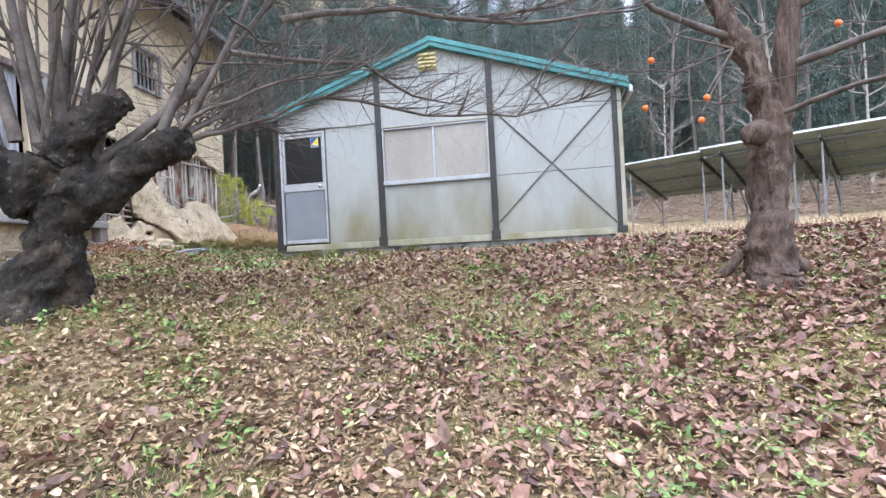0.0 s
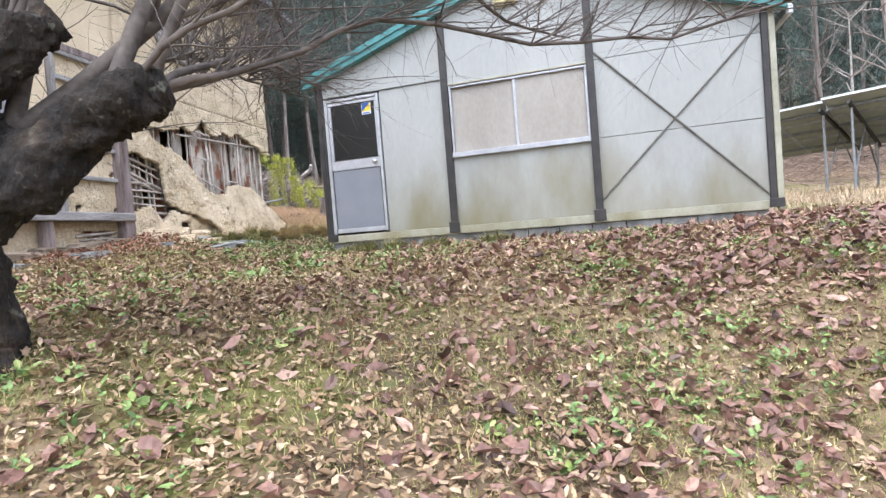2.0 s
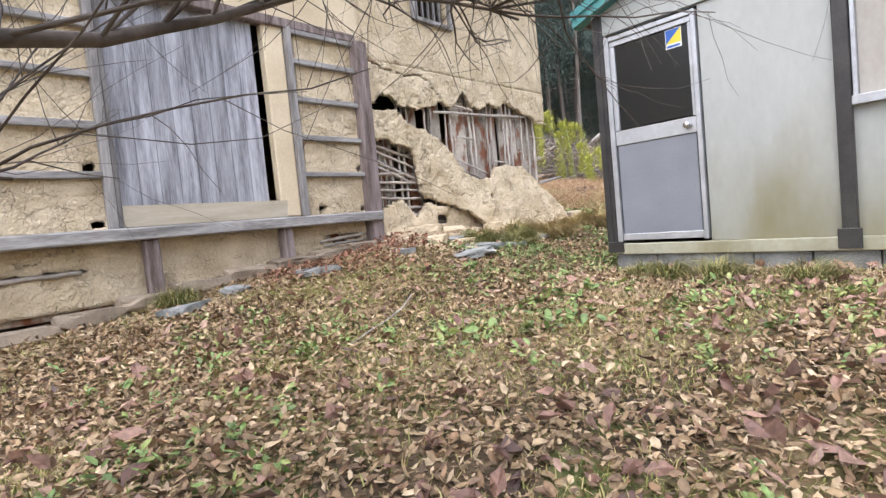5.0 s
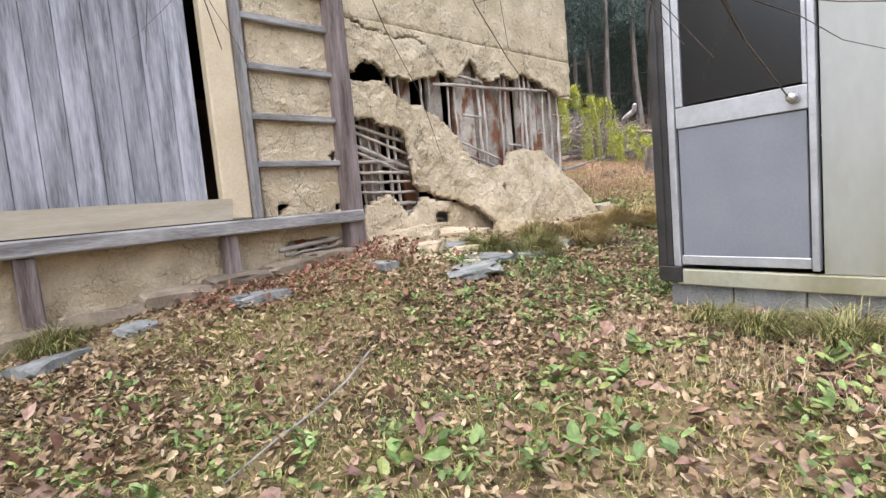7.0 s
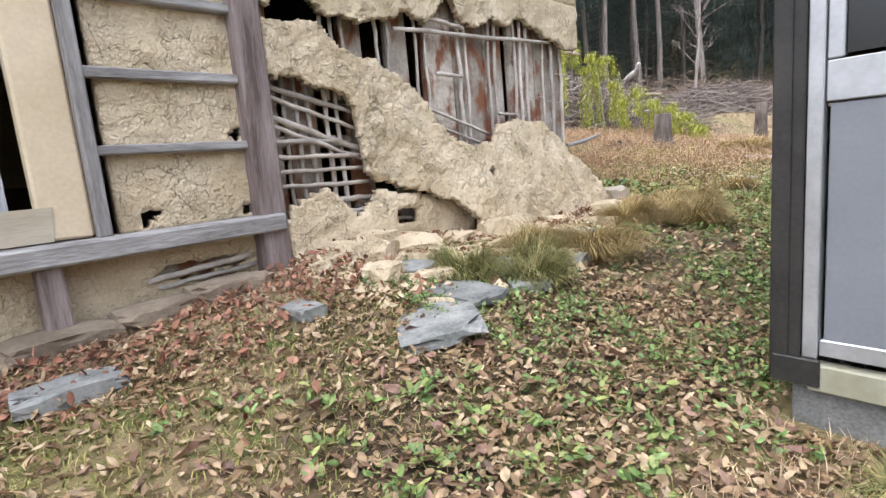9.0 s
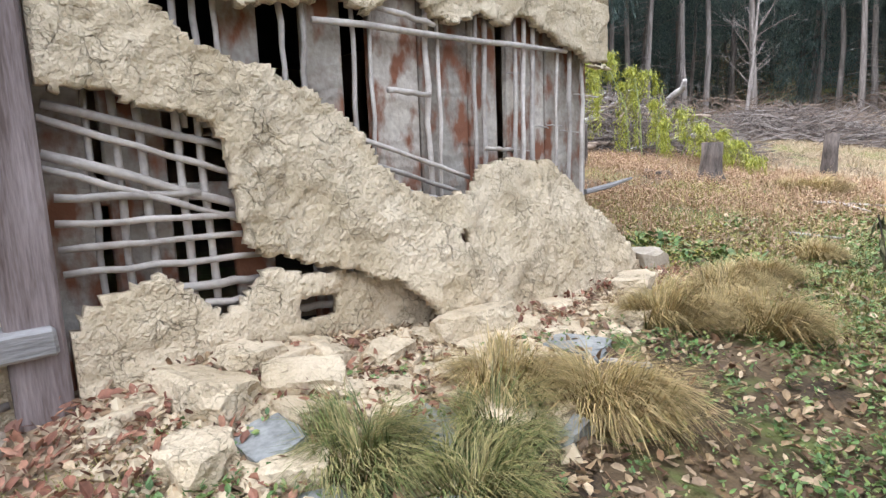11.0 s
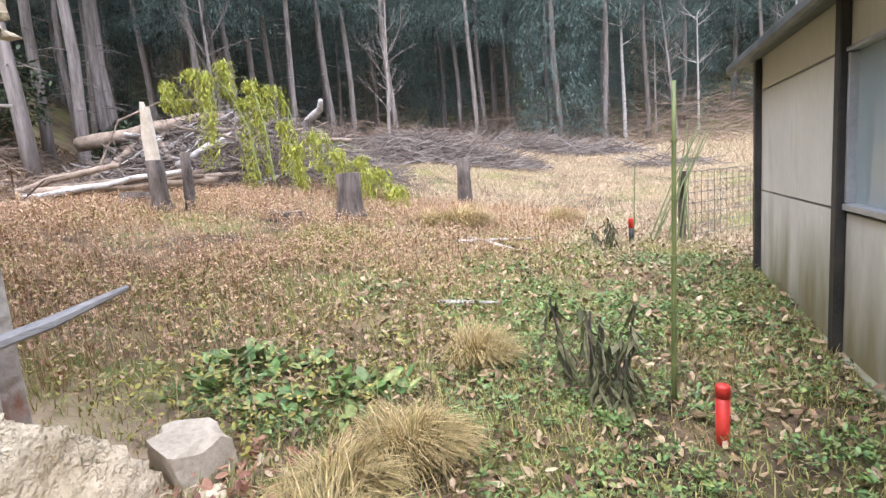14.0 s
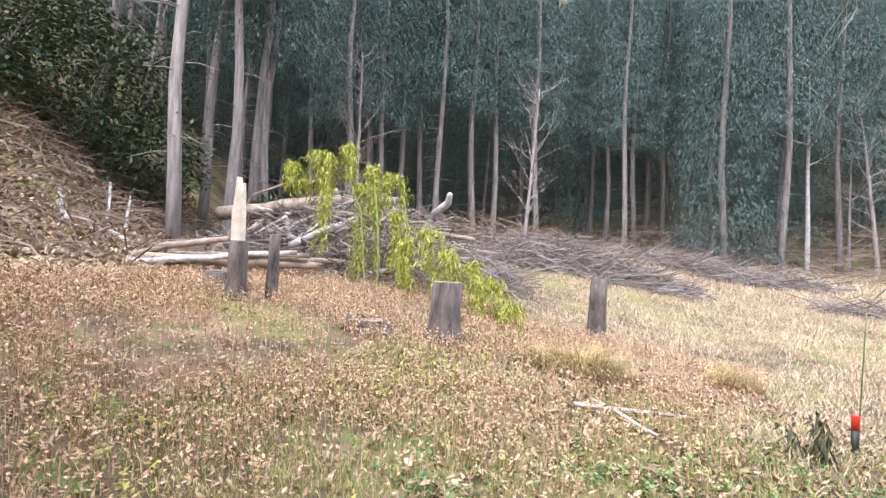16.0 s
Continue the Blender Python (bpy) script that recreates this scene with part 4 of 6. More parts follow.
def round_leaves(pos, length, width, yaw, tilt, curl):
    """Broad curled leaves with a rounded outline: eight points and four faces each."""
    n = len(pos)
    roll = rng.normal(0, 0.35, n)
    z0 = np.zeros(n)
    up = curl * width
    wav = rng.normal(0, 0.2, (4, n)) * width
    v = np.stack([np.stack([z0, z0, z0], -1), np.stack([width * 0.46, length * 0.32, up * 0.5 + wav[0]], -1), np.stack([width * 0.40, length * 0.68, up * 0.6 + wav[1]], -1), np.stack([z0 + rng.normal(0, 0.06, n) * length, length, up * 0.5], -1),
                  np.stack([-width * 0.40, length * 0.68, up * 0.6 + wav[2]], -1), np.stack([-width * 0.46, length * 0.32, up * 0.5 + wav[3]], -1), np.stack([z0, length * 0.34, 0.03 * length + z0], -1), np.stack([z0, length * 0.68, 0.05 * length + z0], -1)], 1)
    cr, sr = np.cos(roll)[:, None], np.sin(roll)[:, None]
    x, z = v[..., 0] * cr + v[..., 2] * sr, -v[..., 0] * sr + v[..., 2] * cr
    ct, st = np.cos(tilt)[:, None], np.sin(tilt)[:, None]
    y, z = v[..., 1] * ct - z * st, v[..., 1] * st + z * ct
    cy, sy = np.cos(yaw)[:, None], np.sin(yaw)[:, None]
    v = np.stack([x * cy - y * sy, x * sy + y * cy, z], -1) + np.asarray(pos)[:, None, :]
    k = np.arange(n)[:, None] * 8
    f = np.concatenate([k + [0, 1, 6, 5], k + [6, 1, 2, 7], k + [6, 7, 4, 5], k + [7, 2, 3, 4]], 0)
    return v.reshape(-1, 3), f


def spread_blades(pos, length, width, lean, yaw=None):
    """Bent grass blades: five points and three faces each."""
    n = len(pos)
    length, width, lean = (np.broadcast_to(np.asarray(v, float), (n,)) for v in (length, width, lean))
    yaw = rng.uniform(0, 2 * np.pi, n) if yaw is None else yaw
    dx, dy = np.cos(yaw), np.sin(yaw)
    sx, sy = -dy * width / 2, dx * width / 2
    z0 = np.zeros(n)
    m = length * 0.55
    mo, mz = m * np.sin(lean * 0.5), m * np.cos(lean * 0.5)
    to, tz = mo + length * 0.45 * np.sin(lean * 1.25), mz + length * 0.45 * np.cos(lean * 1.25)
    v = np.stack([np.stack([-sx, -sy, z0], -1), np.stack([sx, sy, z0], -1), np.stack([dx * mo + sx * 0.8, dy * mo + sy * 0.8, mz], -1),
                  np.stack([dx * mo - sx * 0.8, dy * mo - sy * 0.8, mz], -1), np.stack([dx * to, dy * to, tz], -1)], 1) + np.asarray(pos)[:, None, :]
    k = np.arange(n)[:, None] * 5
    f = np.concatenate([k + [0, 1, 2], k + [0, 2, 3], k + [3, 2, 4]], 0)
    return v.reshape(-1, 3), f


def lumps(x, y, f, s=0.0):
    return np.array([noise.noise(Vector((a * f + s, b * f - s, s))) for a, b in zip(x, y)])


def on_ground(x, y, lift=0.0):
    z = height(x, y) + np.array([noise.noise(Vector((a * 0.9, b * 0.9, 0))) * 0.035 + noise.noise(Vector((a * 3.3, b * 3.3, 5))) * 0.015 for a, b in zip(x, y)])
    return np.stack([x, y, z + lift], -1)


def outside(x, y, pad=0.05):
    """True where neither shed nor storehouse stands."""
    sh = (x > SX0 - pad) & (x < SX1 + pad) & (y > SY0 - pad) & (y < SY1 + pad)
    wall = -7.44 - 0.1 * (y - 7.775)
    ho = (x < wall + pad) & (x > wall - 5.6) & (y > 1.2) & (y < 12.1 + pad)
    return ~(sh | ho)


def stuff(name, v, f, material, label, category):
    return tagged(new(name, array_mesh(name, v, f, material)), label, category, kind="stuff")


# ---- the gnarled pollard in the yard ----
def pollard():
    tree = thing("pollarded_tree", "old gnarled pollard with a stout dark mossy trunk and bare shoots", "tree")
    bm = bmesh.new()
    add_tube(bm, [(-3.62, 3.18, 1.0), (-3.60, 3.19, 1.22), (-3.54, 3.2, 1.42), (-3.46, 3.22, 1.62), (-3.42, 3.24, 1.82), (-3.4, 3.26, 2.0), (-3.4, 3.26, 2.14), (-3.42, 3.25, 2.28), (-3.44, 3.23, 2.36)], [0.37, 0.31, 0.24, 0.19, 0.18, 0.195, 0.21, 0.19, 0.09], 84, 0.5)
    add_tube(bm, [(-3.4, 3.22, 1.80), (-3.16, 3.32, 2.04), (-2.95, 3.42, 2.21), (-2.80, 3.50, 2.32), (-2.67, 3.56, 2.385), (-2.60, 3.61, 2.41)], [0.148, 0.128, 0.112, 0.105, 0.105, 0.06], 48, 0.5)
    add_tube(bm, [(-3.5, 3.15, 1.95), (-3.62, 3.06, 2.15), (-3.76, 2.98, 2.3), (-3.88, 2.9, 2.4)], [0.16, 0.15, 0.14, 0.07], 40, 0.5)
    add_tube(bm, [(-3.48, 3.14, 2.02), (-3.36, 3.12, 2.25), (-3.2, 3.22, 2.46), (-3.06, 3.34, 2.64), (-2.98, 3.42, 2.72)], [0.13, 0.125, 0.12, 0.11, 0.06], 40, 0.5)
    part("trunk", bm, bark_m, tree, smooth=True)
    # stout shoots
    shoots = [((-3.2, 3.28, 2.2), (-2.0, 3.85, 3.32), 0.055, 2.6), ((-3.3, 3.2, 2.25), (-3.32, 3.35, 4.2), 0.05, 3.2), ((-3.15, 3.3, 2.2), (-2.85, 3.6, 4.2), 0.05, 3.2), ((-3.4, 3.15, 2.2), (-3.8, 3.25, 4.0), 0.055, 3.0),
              ((-3.6, 2.98, 2.35), (-4.2, 2.9, 3.9), 0.07, 2.8), ((-3.75, 2.9, 2.4), (-4.0, 2.6, 4.2), 0.06, 2.8), ((-2.75, 3.42, 2.3), (-2.4, 4.0, 3.7), 0.05, 2.6), ((-3.3, 3.14, 2.35), (-3.1, 2.7, 3.9), 0.035, 2.4),
              ((-3.3, 3.2, 2.4), (-3.05, 3.0, 4.2), 0.05, 2.8), ((-3.5, 3.05, 2.4), (-3.6, 2.8, 4.3), 0.055, 2.8), ((-2.6, 3.5, 2.38), (-1.9, 3.6, 3.6), 0.035, 2.2)]
    for k in range(14):
        a = (-3.33 + random.gauss(0, 0.08), 3.2 + random.gauss(0, 0.06), 2.15)
        shoots.append((a, (a[0] + random.gauss(0.1, 0.7), a[1] + random.gauss(0.1, 0.5), 4.0), random.uniform(0.015, 0.032), random.uniform(1.6, 2.8)))
    for a, b, r, ln in shoots:
        bm = bmesh.new()
        grow(bm, Vector(a) + Vector((-0.1, 0.06, 0)), Vector(b) - Vector(a), ln, r * 0.85, 3, 0.14, 0.1, 4, 8, 0.25, 0.8, 0.5)
        part("shoot", bm, shoot_m, tree, smooth=True)
    # a haze of fine twigs over the yard
    for k in range(46):
        a = Vector((-3.1 + random.gauss(0, 0.7), 3.6 + random.gauss(0, 0.6), random.uniform(3.0, 4.7)))
        bm = bmesh.new()
        grow(bm, a, (random.uniform(-0.2, 1), random.uniform(-0.3, 0.9), random.uniform(0.05, 0.45)), random.uniform(1.2, 2.4), random.uniform(0.008, 0.014), 2, 0.3, 0.02, 7, 4, 0.35, 0.95, 0.5)
        part("branch", bm, shoot_m, tree)
    for k in range(12):
        a = Vector((-2.9 + random.gauss(0, 0.5), 3.5 + random.gauss(0, 0.4), random.uniform(3.5, 4.4)))
        bm = bmesh.new()
        grow(bm, a, (random.uniform(0.4, 1), random.uniform(-0.2, 0.7), random.uniform(0.08, 0.3)), random.uniform(1.8, 2.8), 0.018, 2, 0.22, 0.0, 6, 5, 0.25, 0.8, 0.45)
        part("branch", bm, shoot_m, tree, smooth=True)
    # long thin branches that hang out over the yard towards the shed
    for pts, r in (((((-2.66, 3.57, 2.40), (-2.5, 4.1, 2.62), (-2.0, 4.6, 2.95), (-1.2, 5.2, 2.85), (-0.3, 5.5, 2.82), (0.6, 5.4, 2.95)), 0.022)), ((((-2.66, 3.57, 2.40), (-2.78, 4.3, 2.7), (-2.95, 5.0, 2.95), (-3.0, 5.8, 2.95)), 0.024)),
                   ((((-2.66, 3.57, 2.40), (-2.9, 4.4, 2.8), (-3.2, 5.2, 3.2), (-3.4, 6.2, 3.3)), 0.022)),
                   (((-2.66, 3.57, 2.40), (-3.16, 4.13, 2.57), (-3.33, 4.57, 2.79), (-3.36, 5.09, 3.02), (-3.3, 5.53, 2.98)), 0.02), (((-2.66, 3.57, 2.40), (-3.2, 4.25, 2.82), (-3.34, 4.7, 2.98), (-3.36, 5.23, 2.97), (-3.24, 5.68, 2.92)), 0.018), (((-2.95, 3.42, 2.2), (-3.28, 3.73, 2.28), (-3.39, 3.97, 2.31)), 0.012), ((((-2.0, 3.85, 3.32), (-1.2, 4.3, 3.5), (-0.2, 4.9, 3.5), (0.8, 5.2, 3.6)), 0.03)), ((((-2.3, 3.7, 3.05), (-1.6, 4.6, 3.2), (-1.4, 5.6, 3.15), (-1.0, 6.6, 3.3)), 0.022)), ((((-2.8, 3.5, 2.36), (-2.4, 3.5, 2.62), (-1.9, 3.65, 2.78), (-1.3, 4.1, 2.95)), 0.018))):
        bm = bmesh.new()
        fine = []
        for i in range(len(pts) - 1):
            for f in (0, 0.34, 0.67):
                fine.append(Vector(pts[i]).lerp(Vector(pts[i + 1]), f) + Vector([random.gauss(0, 0.012) for _ in range(3)]))
        fine.append(Vector(pts[-1]))
        add_tube(bm, fine, [r * (1 - 0.75 * i / len(fine)) for i in range(len(fine))], 6, 0.0, False)
        for i in range(2, len(fine) - 1):
            for _ in range(5 if fine[i].z > 2.75 else 2):
                d = (fine[i + 1] - fine[i]).normalized() + Vector((random.gauss(0, 0.6), random.gauss(0, 0.6), abs(random.gauss(0, 0.5))))
                grow(bm, fine[i], d, random.uniform(0.35, 1.1), min(r * 0.35, 0.006), 1, 0.35, 0.05, 6, 4, 0.35, 1.0)
        part("branch", bm, shoot_m, tree, smooth=True)


pollard()


# ---- the persimmon tree ----
def persimmon():
    tree = thing("persimmon_tree", "bare persimmon tree with a few orange fruits", "tree")
    bm = bmesh.new()
    add_tube(bm, [(1.9, 5.45, 0.9), (1.9, 5.45, 1.12), (1.92, 5.46, 1.3), (1.95, 5.47, 1.7), (1.97, 5.48, 2.1), (1.98, 5.48, 2.5), (1.95, 5.47, 2.8), (1.88, 5.5, 3.1), (1.72, 5.56, 3.4), (1.62, 5.6, 3.9), (1.7, 5.7, 4.6)], [0.3, 0.225, 0.185, 0.165, 0.155, 0.165, 0.15, 0.11, 0.1, 0.08, 0.05], 36, 0.5)
    add_tube(bm, [(2.0, 5.47, 2.3), (2.08, 5.43, 2.7), (2.12, 5.4, 3.2), (2.2, 5.4, 3.9), (2.1, 5.5, 4.8)], [0.1, 0.11, 0.1, 0.08, 0.05], 18, 0.2)
    add_tube(bm, [(1.82, 5.3, 2.42), (1.72, 5.22, 2.38), (1.68, 5.2, 2.3)], [0.12, 0.1, 0.03], 12, 0.3)
    for k in range(2):
        a = k * 2.4 + 0.3
        add_tube(bm, [(1.9 + 0.2 * math.cos(a), 5.45 + 0.2 * math.sin(a), 1.35), (1.9 + 0.36 * math.cos(a), 5.45 + 0.36 * math.sin(a), 1.16), (1.9 + 0.55 * math.cos(a), 5.45 + 0.55 * math.sin(a), 0.98)], [0.04, 0.06, 0.03], 9, 0.3)
    part("trunk", bm, persimmon_m, tree, smooth=True)
    for a, d, r, ln in (((1.75, 5.54, 3.35), (-1, -0.2, 0.25), 0.04, 2.4), ((1.65, 5.6, 3.8), (-0.8, 0.4, 0.4), 0.04, 2.4), ((2.15, 5.4, 3.5), (1, -0.1, 0.35), 0.045, 2.6), ((2.1, 5.42, 3.0), (0.9, -0.5, 0.5), 0.04, 2.4), ((1.7, 5.7, 4.5), (-0.3, 0.3, 1), 0.05, 2.2),
                        ((2.1, 5.5, 4.7), (0.4, 0.2, 1), 0.05, 2.2), ((2.0, 5.2, 2.55), (0.75, -0.5, 0.12), 0.026, 1.8), ((2.18, 5.4, 3.8), (0.8, 0.6, 0.3), 0.04, 2.4)):
        bm = bmesh.new()
        grow(bm, a, d, ln, r, 2, 0.35, 0.02, 5, 7, 0.3, 0.9, 0.5)
        part("branch", bm, shoot_m, tree, smooth=True)
    for k in range(26):
        bm = bmesh.new()
        grow(bm, (1.9 + random.gauss(0, 0.5), 5.5 + random.gauss(0, 0.5), random.uniform(2.8, 4.6)), (random.gauss(0, 1), random.gauss(0, 1), random.uniform(-0.25, 0.5)), random.uniform(0.9, 2.2), random.uniform(0.006, 0.011), 2, 0.4, 0.0, 6, 4, 0.35, 1.0, 0.5)
        part("branch", bm, shoot_m, tree)
    fruit_m = mat("persimmon_skin", (0.62, 0.13, 0.03), (0.80, 0.24, 0.05), scale=9, rough=0.45, bump=0.05)
    for (x, y, z), stem in (((0.95, 5.3, 3.16), (1.2, 5.4, 3.4)), ((1.38, 5.19, 2.74), (1.5, 5.3, 2.95)), ((0.88, 5.31, 2.73), (1.05, 5.38, 3.0)), ((1.33, 5.21, 2.55), (1.45, 5.3, 2.8)), ((2.5, 5.3, 3.3), (2.5, 5.35, 3.5))):
        twig = part("twig", tube([(1.72, 5.5, 3.25), stem, (x, y, z + 0.05), (x, y, z + 0.03)], [0.012, 0.008, 0.005, 0.005], 5), shoot_m, tree)
        part("persimmon", tube([(x, y, z - 0.03), (x, y, z - 0.024), (x, y, z), (x, y, z + 0.022), (x, y, z + 0.028)], [0.007, 0.022, 0.031, 0.022, 0.007], 12, 0.05), fruit_m, twig, "ripe orange persimmon", True)


persimmon()


# ---- the wood on the slope ----
def cedar(kind):
    """Tall straight conifer with drooping sprays; kind sets how low its crown starts."""
    tree = thing("cedar_tree", "tall straight cedar with a bare grey trunk and dark crown" if kind < 2 else "dense dark green cedar with a low crown", "tree", "cedars on the slope")
    h = 19 + kind * 1.2
    bm = bmesh.new()
    pts = [(0.12 * math.sin(i * 0.9 + kind), 0.12 * math.cos(i * 1.3), -0.4 + h * i / 9) for i in range(10)]
    add_tube(bm, pts, [0.19, 0.165, 0.15, 0.135, 0.12, 0.105, 0.09, 0.07, 0.05, 0.02], 9, 0.06)
    for k in range(26):
        z = random.uniform(2.0, h * 0.5)
        a = random.uniform(0, 6.28)
        add_tube(bm, [(0, 0, z), (0.5 * math.cos(a), 0.5 * math.sin(a), z - 0.05), (1.1 * math.cos(a), 1.1 * math.sin(a), z - 0.25)], [0.02, 0.012, 0.005], 4, 0, False)
    part("trunk", bm, cedar_m, tree, smooth=True)
    lo = (0.42, 0.34, 0.06, 0.03)[kind]
    n = (900, 1000, 1500, 1500)[kind]
    f = lo + (1 - lo) * rng.uniform(0, 1, n) ** 0.9
    rad = (0.35 + 2.1 * ((1 - f) / (1 - lo)) ** 0.6) * np.sqrt(rng.uniform(0.12, 1, n))
    ang = rng.uniform(0, 2 * np.pi, n)
    c = np.stack([rad * np.cos(ang), rad * np.sin(ang), f * h - 0.28 * rad], -1)
    q = 17
    pos = np.repeat(c, q, 0) + rng.normal(0, 1, (n * q, 3)) * [0.24, 0.24, 0.16]
    v, fc = spread_leaves(pos, rng.uniform(0.12, 0.34, n * q), rng.uniform(0.02, 0.05, n * q), np.repeat(ang, q) - np.pi / 2 + rng.normal(0, 0.9, n * q), rng.normal(-0.85, 0.45, n * q), rng.uniform(-0.6, 0.6, n * q))
    crown = new("crown", array_mesh("crown", v, fc, cedar_leaf_m))
    crown.parent = tree
    return tree


def bare_tree(kind):
    tree = thing("bare_tree", "leafless young broadleaf tree with pale grey bark" if kind == 0 else "leafless grey broadleaf tree with many fine twigs", "tree", "bare trees by the wood")
    bm = bmesh.new()
    pts = grow(bm, (0, 0, -0.3), (0.03, 0.02, 1), 10 + 2 * kind, 0.12 + 0.03 * kind, 0, 0.07, 0.15, 0, 8, 0.25)
    for q in range(1, len(pts) - 1):
        for _ in range(5 + 3 * kind):
            p = pts[q].lerp(pts[q + 1], random.random())
            if p.z < 1.8 + (1 - kind) * 2:
                continue
            a = random.uniform(0, 6.28)
            grow(bm, p, (math.cos(a), math.sin(a), random.uniform(0.3, 1.2)), random.uniform(1.2, 3.2), 0.035, 2, 0.25, 0.12, 4, 5, 0.3, 0.7)
    part("trunk", bm, birch_m if kind == 0 else cedar_m, tree, smooth=True)
    return tree


def planted(proto, spots, grp=None):
    first = True
    for x, y, s in spots:
        m = Matrix.Translation((x, y, ground_at(x, y) - 0.05)) @ Matrix.Rotation(random.uniform(0, 6.28), 4, "Z") @ Matrix.Rotation(random.gauss(0, 0.02), 4, "X")
        if first:
            proto.matrix_world = m
            proto.scale = (s, s, s)
            first = False
        else:
            c = copy_thing(proto, m)
            c.scale = (s, s, s * random.uniform(0.92, 1.08))


EYE_X, EYE_Y = -6.2, 12.4
cedars = [cedar(k) for k in range(4)]
edge = [(-0.873, 0.487, 15.5), (-0.852, 0.523, 20), (-0.829, 0.56, 17.5), (-0.803, 0.596, 19), (-0.792, 0.61, 20.5), (-0.697, 0.717, 25), (-0.675, 0.738, 27), (-0.655, 0.756, 26), (-0.631, 0.775, 28), (-0.598, 0.802, 30), (-0.568, 0.823, 27),
        (-0.514, 0.858, 29), (-0.481, 0.877, 30), (-0.411, 0.912, 34), (-0.288, 0.957, 35), (-0.249, 0.969, 35), (-0.229, 0.973, 39), (-0.203, 0.979, 37), (-0.16, 0.987, 40), (-0.92, 0.4, 24)]
spots = [[], [], [], []]
for i, (a, b, s) in enumerate(edge):
    spots[i % 2].append((EYE_X + a * s, EYE_Y + b * s, random.uniform(0.9, 1.1)))
placed = [(p[0], p[1]) for k in spots for p in k]
tries = 0
while len(placed) < 330 and tries < 9000:
    tries += 1
    ang = random.uniform(-1.25, 0.95)
    dist = random.uniform(26, 78)
    x, y = EYE_X - dist * math.sin(-ang), EYE_Y + dist * math.cos(ang)
    if ang > 0.05:
        if dist < 38:
            continue
    elif dist < 30 - 9 * max(0, -ang - 0.6):
        continue
    if y < 18 and x > -24 or (y < 26 and x > 0) or any((x - a) ** 2 + (y - b) ** 2 < 5.5 for a, b in placed):
        continue
    placed.append((x, y))
    near = dist < 36
    k = random.choice((0, 1)) if near and ang < -0.2 else random.choice((0, 1, 2, 2, 3, 3))
    spots[k].append((x, y, random.uniform(0.8, 1.15)))
for proto, sp in zip(cedars, spots):
    planted(proto, sp)
bares = [bare_tree(0), bare_tree(1)]
planted(bares[0], [(EYE_X + 0.009 * 33, EYE_Y + 33, 1.15), (EYE_X + 0.06 * 36, EYE_Y + 36, 0.7), (3.5, 48, 0.9), (-1.5, 49, 0.8), (9, 44, 1.0), (14, 40, 1.0), (20, 38, 1.1)])
planted(bares[1], [(2.5, 34, 0.9), (7, 33, 1.0), (12, 30, 1.1), (17, 27, 1.0), (22, 30, 1.1), (25, 24, 1.0), (-3, 46, 0.8), (-15, 31, 0.6), (-20, 27, 0.7), (28, 34, 1.2), (11, 36, 1.1), (-26, 22, 0.8), (5, 40, 1.0)])


# evergreen shrubs on the bank and at the edge of the wood
def shrub(x, y, r, h, material, label, n=900, leaf=0.12):
    z = ground_at(x, y)
    ob = thing("shrub", label, "shrub", "shrubs at the edge of the wood")
    bm = bmesh.new()
    for _ in range(9):
        a = random.uniform(0, 6.28)
        grow(bm, (x, y, z - 0.05), (0.5 * math.cos(a), 0.5 * math.sin(a), 1), h * 0.8, 0.03, 1, 0.3, 0.1, 4, 4)
    tagged(part("stem_tangle", bm, shoot_m, ob), kind="stuff")
    u = rng.normal(0, 1, (n, 3))
    u /= np.linalg.norm(u, axis=1)[:, None]
    rr = rng.uniform(0.3, 1, n)[:, None] ** 0.5 * (1 + 0.35 * lumps(u[:, 0] * 2 + x, u[:, 1] * 2 + u[:, 2] * 1.5, 1.2)[:, None])
    pos = u * rr * [r, r, h * 0.55] + [x, y, z + h * 0.55]
    v, f = spread_leaves(pos, rng.uniform(0.6, 1.4, n) * leaf, rng.uniform(0.3, 0.5, n) * leaf, rng.uniform(0, 6.28, n), rng.normal(-0.2, 0.5, n), rng.uniform(-0.4, 0.4, n))
    c = new("leaves", array_mesh("leaves", v, f, material))
    c.parent = ob


for x, y, r, h in ((-22, 20.5, 1.7, 2.6), (-24, 17.5, 2.2, 3.6), (-19.5, 26, 1.3, 2.2), (-25, 21, 2.0, 4.0), (-27, 16, 2.5, 5.0), (-23, 14.5, 1.8, 2.5), (-21, 24, 1.2, 1.8), (-21.8, 16.2, 2.3, 4.2), (-22.6, 18.6, 1.9, 3.8)):
    shrub(x, y, r, h, ever_leaf_m, "dark evergreen shrub on the bank", 2600, 0.22)

# ---- stumps, logs and the brush pile ----
stump_m = mat("stump_bark", (0.045, 0.036, 0.03), (0.17, 0.135, 0.115), scale=6, fine=25, rough=0.95, bump=0.9, stretch=(2, 2, 0.5), bump_dist=0.03)
cut_m = mat("cut_wood", (0.5, 0.42, 0.32), (0.72, 0.64, 0.54), scale=8, fine=40, rough=0.85, bump=0.2)
log_m = mat("bleached_log", (0.22, 0.195, 0.18), (0.56, 0.52, 0.48), scale=5, fine=25, rough=0.9, bump=0.4, vary=0.3)
brown_log_m = mat("brown_log", (0.14, 0.10, 0.075), (0.36, 0.28, 0.21), scale=5, fine=25, rough=0.9, bump=0.4, vary=0.3)


